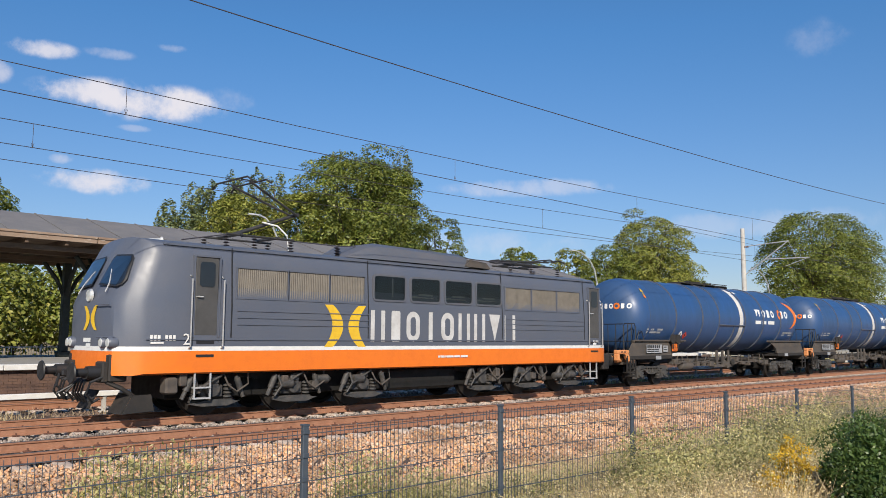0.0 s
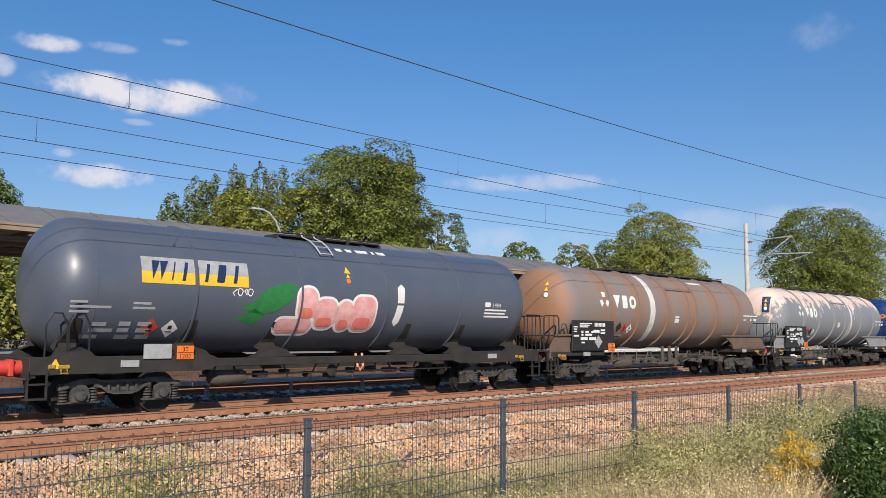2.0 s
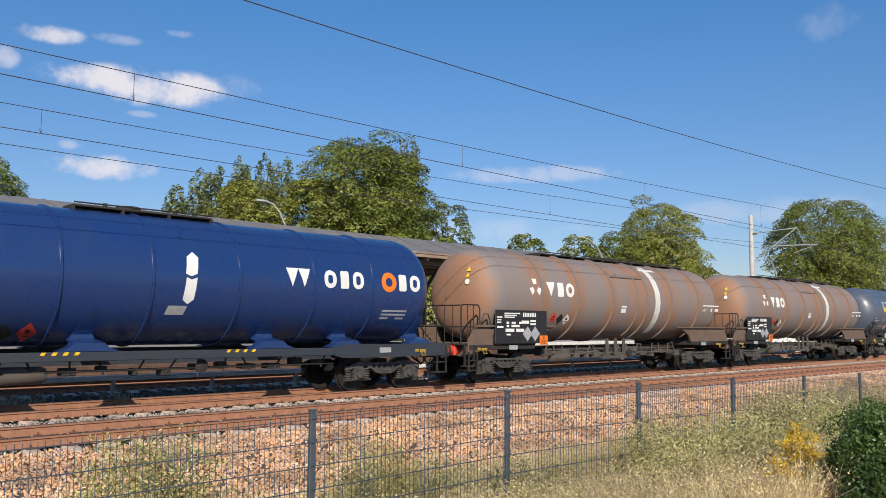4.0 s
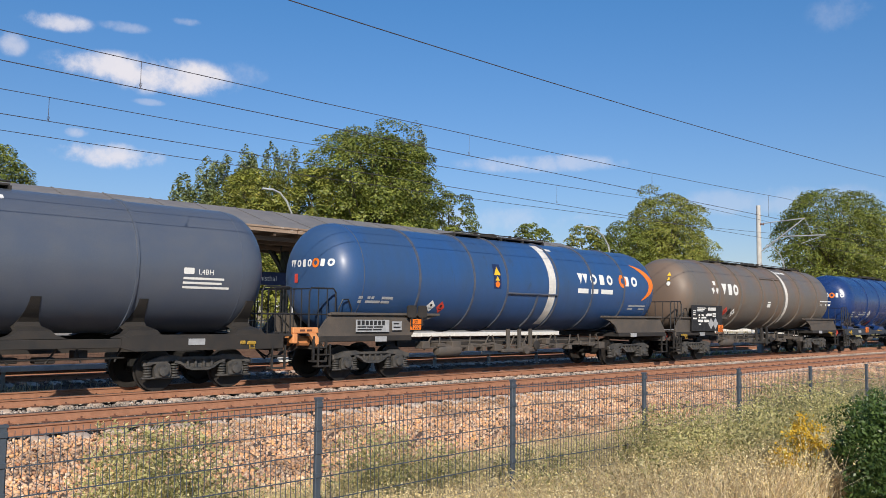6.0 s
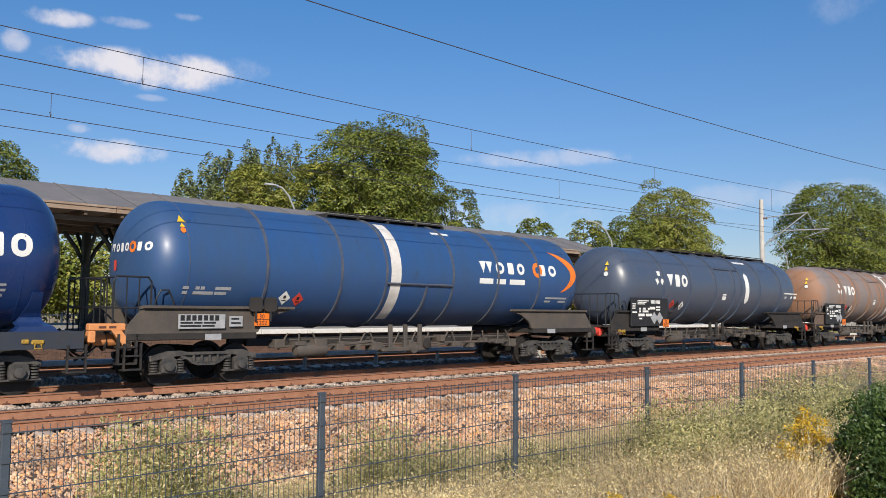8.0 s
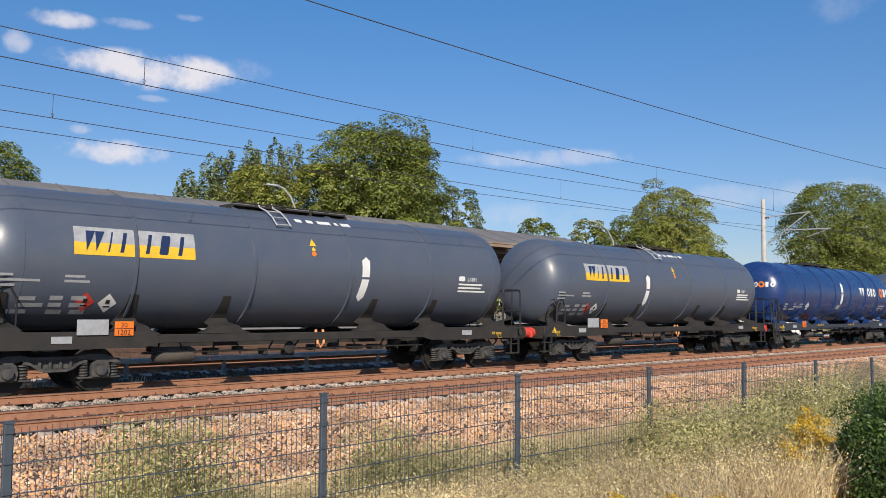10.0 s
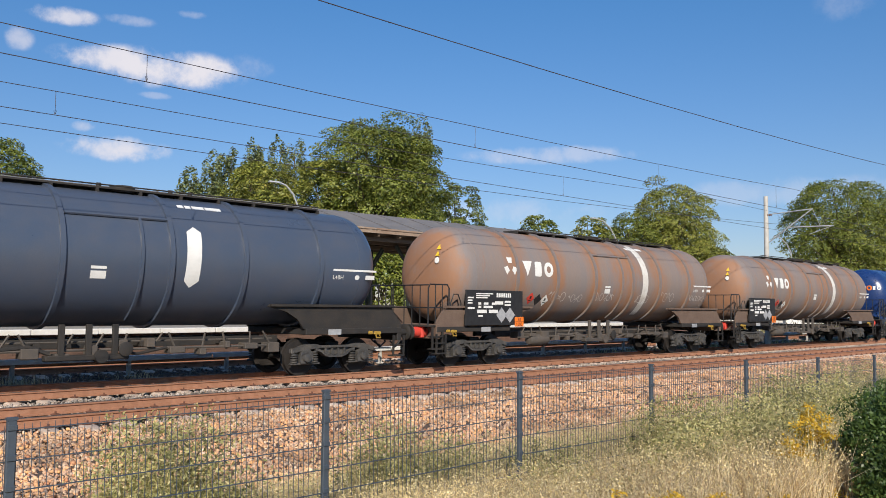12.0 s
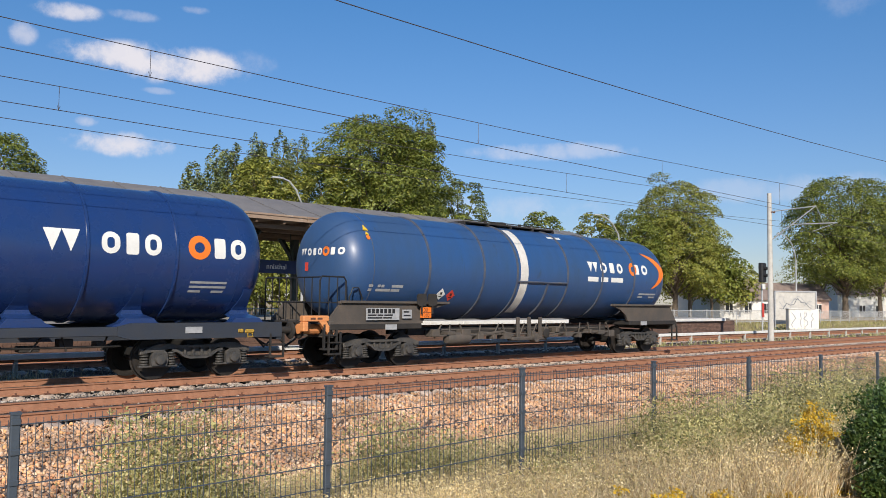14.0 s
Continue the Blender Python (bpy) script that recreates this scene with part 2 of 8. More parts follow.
# ---- mesh helpers ----
class Shape:
    """Verts and faces gathered into one mesh."""

    def __init__(self):
        self.v, self.f, self.m = [], [], []

    def add(self, verts, faces, mi=0):
        n = len(self.v)
        self.v += [tuple(p) for p in verts]
        self.f += [tuple(i + n for i in q) for q in faces]
        self.m += [mi] * len(faces)
        return self

    def box(self, x0, x1, y0, y1, z0, z1, c=0.0, mi=0):
        """A box; c bevels its upright and long edges."""
        if c <= 0:
            p = [(x, y, z) for z in (z0, z1) for x, y in ((x0, y0), (x1, y0), (x1, y1), (x0, y1))]
            return self.add(p, [(3, 2, 1, 0), (4, 5, 6, 7), (0, 1, 5, 4), (1, 2, 6, 5), (2, 3, 7, 6), (3, 0, 4, 7)], mi)
        rings = []
        for z, k in ((z0, c), (z0 + c, 0), (z1 - c, 0), (z1, c)):
            a, b, d, e = x0 + k, x1 - k, y0 + k, y1 - k
            rings.append([(a + c, d, z), (b - c, d, z), (b, d + c, z), (b, e - c, z), (b - c, e, z), (a + c, e, z), (a, e - c, z), (a, d + c, z)])
        return self.loft(rings, True, mi)

    def loft(self, rings, caps=True, mi=0):
        n, k = len(rings[0]), len(rings)
        faces = [(r * n + i, r * n + (i + 1) % n, (r + 1) * n + (i + 1) % n, (r + 1) * n + i) for r in range(k - 1) for i in range(n)]
        if caps:
            faces += [tuple(reversed(range(n))), tuple(range((k - 1) * n, k * n))]
        return self.add([p for r in rings for p in r], faces, mi)

    def tube(self, points, r, n=6, mi=0, taper=None):
        pts = [Vector(p) for p in points]
        rings = []
        for i, p in enumerate(pts):
            d = (pts[min(i + 1, len(pts) - 1)] - pts[max(i - 1, 0)]).normalized()
            a = d.cross(Vector((0, 0, 1)) if abs(d.z) < 0.9 else Vector((0, 1, 0))).normalized()
            b = d.cross(a)
            rr = r if taper is None else r + (taper - r) * i / (len(pts) - 1)
            rings.append([p + (a * math.cos(t) + b * math.sin(t)) * rr for t in (2 * math.pi * j / n for j in range(n))])
        return self.loft(rings, True, mi)

    def prism(self, poly, y0, y1, mi=0):
        """A polygon in x, z pulled from y0 to y1."""
        n = len(poly)
        return self.add([(x, y, z) for y in (y0, y1) for x, z in poly],
                        [tuple(range(n)), tuple(reversed(range(n, 2 * n)))] + [(i, i + n, (i + 1) % n + n, (i + 1) % n) for i in range(n)], mi)

    def revolve(self, profile, n=24, axis="y", at=(0, 0, 0), mi=0):
        """A profile of (along, radius) turned about an axis."""
        rings = []
        for a, r in profile:
            ring = []
            for j in range(n):
                t = 2 * math.pi * j / n
                u, w = math.cos(t) * r, math.sin(t) * r
                p = {"y": (u, a, w), "x": (a, u, w), "z": (u, w, a)}[axis]
                ring.append((p[0] + at[0], p[1] + at[1], p[2] + at[2]))
            rings.append(ring)
        return self.loft(rings, True, mi)

    def mesh(self, name, mats, smooth=False):
        me = bpy.data.meshes.new(name)
        me.from_pydata(self.v, [], self.f)
        mats = mats if isinstance(mats, (list, tuple)) else [mats]
        for k in mats:
            me.materials.append(k)
        if len(mats) > 1:
            me.polygons.foreach_set("material_index", self.m)
        me.validate()
        bm = bmesh.new()
        bm.from_mesh(me)
        bmesh.ops.recalc_face_normals(bm, faces=bm.faces)
        bm.to_mesh(me)
        bm.free()
        if smooth:
            me.shade_smooth()
            me.set_sharp_from_angle(angle=radians(smooth if smooth > 1 else 40))
        return me


def part(name, data, parent, label="", at=None):
    """One mesh object under a thing or a part."""
    ob = new(name, data)
    ob.parent = parent
    if at is not None:
        ob.matrix_basis = at if isinstance(at, Matrix) else Matrix.Translation(at)
    return tagged(ob, label) if label else ob


def thing(name, at, label, category, group="", kind=""):
    ob = new(name)
    ob.empty_display_size = 0.3
    ob.matrix_basis = at if isinstance(at, Matrix) else Matrix.Translation(at)
    return tagged(ob, label, category, group, kind)


def soup(name, verts, faces, mat):
    """A mesh of very many small pieces from arrays."""
    me = bpy.data.meshes.new(name)
    nv, nf, k = len(verts), len(faces), faces.shape[1]
    me.vertices.add(nv)
    me.vertices.foreach_set("co", np.ascontiguousarray(verts, np.float32).ravel())
    me.loops.add(nf * k)
    me.loops.foreach_set("vertex_index", np.ascontiguousarray(faces, np.int32).ravel())
    me.polygons.add(nf)
    me.polygons.foreach_set("loop_start", np.arange(0, nf * k, k, dtype=np.int32))
    me.update(calc_edges=True)
    me.materials.append(mat)
    return me


RNG = np.random.default_rng(7)


def turns(n, rng):
    """n random rotation matrices."""
    q = rng.normal(size=(n, 4))
    q /= np.linalg.norm(q, axis=1)[:, None]
    w, x, y, z = q.T
    return np.stack([1 - 2 * (y * y + z * z), 2 * (x * y - z * w), 2 * (x * z + y * w), 2 * (x * y + z * w), 1 - 2 * (x * x + z * z),
                     2 * (y * z - x * w), 2 * (x * z - y * w), 2 * (y * z + x * w), 1 - 2 * (x * x + y * y)], 1).reshape(n, 3, 3)


def stones(centres, size, rng):
    """Angular stones, each a knocked-about cube."""
    n = len(centres)
    cube = np.array([(x, y, z) for z in (-1, 1) for x, y in ((-1, -1), (1, -1), (1, 1), (-1, 1))], float)
    s = size[:, None, None] * rng.uniform(0.55, 1.1, (n, 1, 3))
    v = cube[None] * s * rng.uniform(0.55, 1.05, (n, 8, 1))
    v = np.einsum("nij,nkj->nki", turns(n, rng), v) + centres[:, None]
    q = np.array([(3, 2, 1, 0), (4, 5, 6, 7), (0, 1, 5, 4), (1, 2, 6, 5), (2, 3, 7, 6), (3, 0, 4, 7)])
    return v.reshape(-1, 3), (q[None] + 8 * np.arange(n)[:, None, None]).reshape(-1, 4)


def leaves(centres, size, rng, narrow=0.6, facing=None):
    """Pointed leaves, each a folded diamond of four corners."""
    n = len(centres)
    flat = np.array([(-1, 0, 0), (0, -narrow, 0.12), (1, 0, -0.15), (0, narrow, 0.12)], float)
    v = flat[None] * size[:, None, None]
    turn = turns(n, rng)
    if facing is not None:
        # blades spread towards the light side of their clump
        up = facing + rng.normal(0, 0.4, (n, 3))
        up /= np.linalg.norm(up, axis=1)[:, None]
        a = np.cross(up, rng.normal(size=(n, 3)))
        a /= np.linalg.norm(a, axis=1)[:, None]
        turn = np.stack([a, np.cross(up, a), up], 2)
    v = np.einsum("nij,nkj->nki", turn, v) + centres[:, None]
    return v.reshape(-1, 3), np.arange(4 * n).reshape(n, 4)


def blades(roots, height, width, lean, rng):
    """Bent blades of grass, two quads each, narrowing to the tip."""
    n = len(roots)
    a = rng.uniform(0, 2 * math.pi, n)
    b = rng.uniform(0, 2 * math.pi, n)
    side = np.stack([np.cos(a), np.sin(a), np.zeros(n)], 1) * width[:, None]
    way = np.stack([np.cos(b), np.sin(b), np.zeros(n)], 1) * (lean * height)[:, None]
    rows = []
    for k, w in ((0, 1.0), (0.55, 0.72), (1.0, 0.12)):
        c = roots + way * k ** 2
        c[:, 2] += height * k * (1 - 0.25 * np.minimum(lean, 1) * k)
        rows += [c - side * w, c + side * w]
    v = np.stack(rows, 1)
    q = np.array([(0, 1, 3, 2), (2, 3, 5, 4)])
    return v.reshape(-1, 3), (q[None] + 6 * np.arange(n)[:, None, None]).reshape(-1, 4)


# ---- the lie of the land, across the tracks ----
PROFILE = [(-2500, 0.3), (-40, 0.3), (-4, 0.25), (0, 0.15), (3.5, -0.1), (6, -0.42), (8.2, -0.66), (9.4, -0.68), (10.2, -0.6), (12.4, -0.25), (21.0, -0.25),
           (21.8, -0.25), (27.6, -0.22), (28, -0.2), (60, -0.15), (3000, -0.15)]


def land(y):
    return float(np.interp(y, [p[0] for p in PROFILE], [p[1] for p in PROFILE]))


def land_np(y):
    return np.interp(y, [p[0] for p in PROFILE], [p[1] for p in PROFILE])


def build_ground():
    xs = [-2500, -300, -60, -20, *np.arange(-10, 60, 1.0), 70, 90, 130, 200, 400, 3000]
    ys = sorted({p[0] for p in PROFILE} | set(np.arange(-4, 28, 0.8)))
    rng = np.random.default_rng(3)
    v = [(x, y, land(y) + (rng.uniform(-0.04, 0.04) if -4 < y < 9.6 and -10 < x < 60 else 0)) for y in ys for x in xs]
    n = len(xs)
    f = [(j * n + i, j * n + i + 1, (j + 1) * n + i + 1, (j + 1) * n + i) for j in range(len(ys) - 1) for i in range(n - 1)]
    me = Shape().add(v, f).mesh("ground", [M["soil"], M["ballast_bed"], M["shade_bed"]], 60)
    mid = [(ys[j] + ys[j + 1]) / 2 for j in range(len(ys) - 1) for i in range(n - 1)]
    # index 2 paints the shaded strip beneath and beyond the train
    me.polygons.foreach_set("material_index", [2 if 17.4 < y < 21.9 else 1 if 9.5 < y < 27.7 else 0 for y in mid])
    tagged(new("ground", me), "dry sandy soil sloping down to the railway bed", "ground", kind="structure")


build_ground()

NEAR, FAR, LOCAL = 14.60, 18.58, 24.6      # centre lines of the tracks
GAUGE = 0.75


def rail_profile():
    half = [(0.075, -0.172), (0.075, -0.160), (0.012, -0.145), (0.009, -0.05), (0.034, -0.036), (0.036, -0.008), (0.028, 0.0)]
    return half + [(-a, b) for a, b in reversed(half)]


def build_track(name, y, x0, x1, label):
    """Rails, and one concrete sleeper every 0.6 m; rail top at z = 0."""
    tr = thing(name, (0, y, 0), label, "railway track", kind="structure")
    prof = rail_profile()
    sh = Shape()
    n = len(prof)
    faces = [(i, (i + 1) % n, (i + 1) % n + n, i + n) for i in range(n)] + [tuple(reversed(range(n))), tuple(range(n, 2 * n))]
    sh.add([(x, a, b) for x in (x0, x1) for a, b in prof], faces)
    sh.m = [1 if i in (5, 6, 7) else 0 for i in range(n)] + [0, 0]
    me = sh.mesh("rail", [M["rail"], M["rail_head"]])
    for s in (-GAUGE, GAUGE):
        part("rail", me, tr, at=(0, s, 0))
    sl = Shape()
    for s in (-1, 1):
        rings = []
        for yy, w, top in ((0.0, 0.10, -0.215), (0.35, 0.10, -0.215), (0.6, 0.125, -0.178), (0.95, 0.13, -0.176), (1.18, 0.13, -0.20), (1.28, 0.11, -0.225), (1.31, 0.09, -0.26)):
            rings.append([(-w - 0.02, s * yy, -0.36), (w + 0.02, s * yy, -0.36), (w, s * yy, top - 0.02), (w - 0.03, s * yy, top), (-w + 0.03, s * yy, top), (-w, s * yy, top - 0.02)])
        sl.loft(rings)
    slm = sl.mesh("sleeper", M["sleeper"], 40)
    cl = Shape()
    for s in (-GAUGE, GAUGE):
        for k in (-1, 1):
            cl.box(-0.07, 0.07, s + k * 0.11 - 0.05, s + k * 0.11 + 0.05, -0.18, -0.150, 0.012)
            cl.tube([(0, s + k * 0.12, -0.16), (0, s + k * 0.12, -0.11)], 0.018, 6)
    clm = cl.mesh("rail_clip", M["clip"])
    count = int((min(x1, 115) - max(x0, -6)) / 0.6)
    for i in range(count):
        x = max(x0, -6) + 0.3 + i * 0.6
        ob = part("sleeper", slm, tr, at=(x, 0, 0))
        if x < 45:
            part("rail_clip", clm, ob)
    return tr


build_track("near_track", NEAR, -150, 900, "rusty rails on pale concrete sleepers in stone ballast")
build_track("train_track", FAR, -450, 900, "rusty rails on concrete sleepers under the passing train")
build_track("local_track", LOCAL, -150, 900, "local railway track with rusty rails beside the platform")


def build_ballast():
    rng = np.random.default_rng(11)
    # the shoulder that faces the fence, thick with stones
    def field(n, x0, x1, y0, y1, lo, hi, lift=0.0, power=1.6):
        x = x0 + (x1 - x0) * rng.uniform(0, 1, n) ** power
        y = rng.uniform(y0, y1, n)
        z = land_np(y) + lift + rng.uniform(-0.02, 0.025, n)
        return np.stack([x, y, z], 1), rng.uniform(lo, hi, n)
    parts = [field(70000, 1.0, 56, 9.3, 13.25, 0.019, 0.037, 0.0, 1.55), field(6500, 0.0, 45, 12.6, 13.7, 0.02, 0.036, 0.03, 1.6)]
    c, s = (np.concatenate(k) for k in zip(*parts))
    ob = new("ballast_shoulder", soup("ballast_shoulder", *stones(c, s, rng), M["stone"]))
    tagged(ob, "slope of brown and grey crushed stone beside the track", "ballast", kind="stuff")
    parts = [field(15000, 0.0, 62, 15.55, 17.45, 0.02, 0.034, 0.045, 1.8), field(6500, 0.0, 50, 13.7, 15.5, 0.02, 0.034, 0.035, 1.8),
             field(1500, 0.0, 60, 20.6, 21.4, 0.022, 0.045, -0.02)]
    c, s = (np.concatenate(k) for k in zip(*parts))
    ob = new("ballast_between_tracks", soup("ballast_between_tracks", *stones(c, s, rng), M["stone_grey"]))
    tagged(ob, "grey-brown crushed stone between and beside the rails", "ballast", kind="stuff")
    # stones in the train's shade, darkened by colour
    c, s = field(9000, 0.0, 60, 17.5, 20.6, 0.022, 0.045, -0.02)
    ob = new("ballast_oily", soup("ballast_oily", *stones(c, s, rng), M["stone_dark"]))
    tagged(ob, "crushed stone under the train, coloured near-black for its shade", "ballast", kind="stuff")
    c, s = field(9000, 8, 90, 21.5, 27.0, 0.025, 0.05, 0.0)
    ob = new("ballast_local", soup("ballast_local", *stones(c, s, rng), M["stone_local"]))
    tagged(ob, "crushed stone of the local track below the platform", "ballast", kind="stuff")


build_ballast()


# ---- the mesh fence ----
POST_TOP = [1.03, 1.06, 1.10, 1.08, 1.04, 0.99, 0.95, 0.92, 0.9, 0.9, 0.9]


def build_fence():
    fence = thing("mesh_fence", (0, 0, 0), "blue-grey welded mesh fence on square steel posts along the bank", "fence")
    post = Shape().box(-0.03, 0.03, -0.02, 0.02, -1.5, 0.0, 0.006).box(-0.034, 0.034, -0.024, 0.024, -0.012, 0.006).mesh("post", M["fence"])
    clip = Shape().box(-0.032, 0.032, -0.03, -0.014, -0.02, 0.02, 0.004).mesh("clamp", M["fence"])
    panel = Shape()
    w, n = 2.46, 50
    for i in range(n + 1):
        x = 0.03 + w * i / n
        panel.box(x - 0.0019, x + 0.0019, -0.0019, 0.0019, -1.46, -0.02)
    for k in range(8):
        z = -0.06 - 0.2 * k
        for y in (-0.0075, 0.0075):
            panel.box(0.03, 0.03 + w, y - 0.0024, y + 0.0024, z - 0.0026, z + 0.0026)
    pm = panel.mesh("mesh_panel", M["fence"])
    for k, top in enumerate(POST_TOP):
        x, y = 1.73 + 2.52 * k, 5.99 - 0.039 * k
        p = part("post", post, fence, at=(x, y, top))
        for j in range(7):
            part("clamp", clip, p, at=(0, 0, -0.06 - 0.2 * j))
        if k + 1 < len(POST_TOP):
            nx = POST_TOP[k + 1]
            shear = Matrix.Translation((x, y - 0.005, top - 0.02)) @ Matrix.Rotation(-math.atan2(0.039, 2.52), 4, "Z") @ Matrix.Rotation(-math.atan2(nx - top, 2.52), 4, "Y")
            part("mesh_panel", pm, fence, at=shear)
    x, y = 1.73 - 2.52, 6.03
    part("post", post, fence, at=(x, y, 1.0))
    part("mesh_panel", pm, fence, at=(x, y, 1.0))


build_fence()


# ---- station: third rail, platform, canopy ----
def build_third_rail():
    th = thing("third_rail", (0, 0, 0), "white third-rail cover boards on short supports", "third rail")
    board = Shape().box(0, 5.96, -0.09, 0.09, 0.30, 0.335, 0.008).box(0, 5.96, -0.10, -0.08, 0.20, 0.33, 0.006).mesh("cover_board", M["edge_white"])
    foot = Shape().box(-0.05, 0.05, -0.06, 0.06, -0.30, 0.2, 0.01).box(-0.12, 0.12, -0.1, 0.1, -0.32, -0.2, 0.02).mesh("support", M["concrete"])
    bar = Shape().box(0, 6.0, -0.04, 0.04, 0.12, 0.19, 0.01).mesh("power_rail", M["rail"])
    for i in range(-3, 24):
        part("cover_board", board, th, at=(i * 6.0, 22.7, 0))
        part("power_rail", bar, th, at=(i * 6.0, 22.7, 0))
        part("support", foot, th, at=(i * 6.0 + 0.5, 22.7, 0))
        part("support", foot, th, at=(i * 6.0 + 3.5, 22.7, 0))


build_third_rail()
PLATFORM_END = 51.5


def build_platform():
    pf = thing("platform", (0, 0, 0), "station platform with a dark brick wall and white edge", "platform", kind="structure")
    x0, x1 = -60.0, PLATFORM_END
    part("platform_body", Shape().box(x0, x1, 26.4, 39.5, -0.35, 0.88).mesh("platform_body", M["mortar"]), pf)
    part("paving", Shape().box(x0, x1, 26.7, 39.5, 0.884, 0.96).mesh("paving", M["paving"]), pf)
    edge = Shape().box(0, 1.98, 26.2, 26.7, 0.80, 0.97, 0.015).mesh("edge_stone", M["edge_white"])
    for i in range(int((x1 - max(x0, -6)) / 2)):
        part("edge_stone", edge, pf, "white-painted edge stone", at=(max(x0, -6) + 2 * i, 0, 0))
    br = Shape().box(0.004, 0.246, 26.37, 26.42, 0.004, 0.084, 0.006).mesh("brick", M["brick"])
    for r in range(11):
        for i in range(26):
            part("brick", br, pf, at=(44.9 + 0.25 * i + (0.125 if r % 2 else 0), 0, -0.14 + 0.087 * r))
    rest = Shape()
    for r in range(11):
        for i in range(190):
            x = -2.7 + 0.25 * i + (0.125 if r % 2 else 0)
            rest.box(x + 0.004, x + 0.246, 26.37, 26.42, -0.136 + 0.087 * r, -0.056 + 0.087 * r)
    tagged(part("brick_rest", rest.mesh("brick_rest", M["brick"]), pf), kind="stuff")


build_platform()


def build_canopy():
    c = thing("platform_canopy", (0, 0, 0), "long timber platform canopy with grey felt roof on dark columns", "canopy")
    x0, x1 = -40.0, 43.0
    eave, ridge, back = (29.9, 5.30), (33.6, 6.45), (37.3, 5.30)
    roof = Shape()
    for (y0, z0), (y1, z1) in ((eave, ridge), (ridge, back)):
        roof.add([(x, y, z + d) for d in (0.0, 0.10) for x, (y, z) in ((x0, (y0, z0)), (x1, (y0, z0)), (x1, (y1, z1)), (x0, (y1, z1)))],
                 [(3, 2, 1, 0), (4, 5, 6, 7), (0, 1, 5, 4), (1, 2, 6, 5), (2, 3, 7, 6), (3, 0, 4, 7)])
    part("roof", roof.mesh("roof", M["roofing"]), c, "weathered grey roofing felt")
    lap = Shape().add([(-0.03, 29.88, 5.405), (0.03, 29.88, 5.405), (0.03, 33.6, 6.56), (-0.03, 33.6, 6.56), (-0.03, 29.88, 5.43), (0.03, 29.88, 5.43), (0.03, 33.6, 6.58), (-0.03, 33.6, 6.58)],
                      [(3, 2, 1, 0), (4, 5, 6, 7), (0, 1, 5, 4), (1, 2, 6, 5), (2, 3, 7, 6), (3, 0, 4, 7)]).mesh("felt_lap", M["roofing"])
    for i in range(42):
        part("felt_lap", lap, c, at=(x0 + 1 + 2.0 * i, 0, 0))
    fb = Shape().box(0, 3.97, 29.84, 29.90, 5.16, 5.40, 0.008).box(0, 3.97, 29.80, 29.85, 5.33, 5.41, 0.006).mesh("fascia_board", M["fascia"])
    for i in range(20):
        part("fascia_board", fb, c, "peeling timber fascia board", at=(x0 + 4 * i, 0, 0))
    soffit = Shape().box(x0, x1, 30.0, 37.2, 5.22, 5.27).mesh("soffit", M["timber"])
    part("soffit", soffit, c, "dark boarded soffit")
    raf = Shape().box(-0.06, 0.06, 29.95, 37.2, 5.02, 5.22, 0.01).mesh("rafter", M["timber"])
    for i in range(62):
        part("rafter", raf, c, at=(x0 + 0.4 + 1.33 * i, 0, 0))
    for y in (30.4, 32.2, 35.0, 36.9):
        part("purlin", Shape().box(x0, x1, y - 0.08, y + 0.08, 4.84, 5.02, 0.01).mesh("purlin", M["timber"]), c)
    col = Shape()
    col.box(-0.15, 0.15, -0.15, 0.15, 0.96, 4.84, 0.02).box(-0.24, 0.24, -0.24, 0.24, 0.96, 1.2, 0.03)
    for sx, sy in ((1, 0), (-1, 0), (0, 1), (0, -1)):
        col.tube([(sx * 0.1, sy * 0.1, 3.5), (sx * 0.4, sy * 0.4, 4.15), (sx * 0.95, sy * 1.1, 4.86)], 0.09, 6)
    cm = col.mesh("column", M["dark_steel"])
    for i in range(-9, 6):
        for y in (32.0, 35.4):
            part("column", cm, c, "dark steel column with curved braces", at=(13.0 + 5.0 * i, y, 0))


build_canopy()


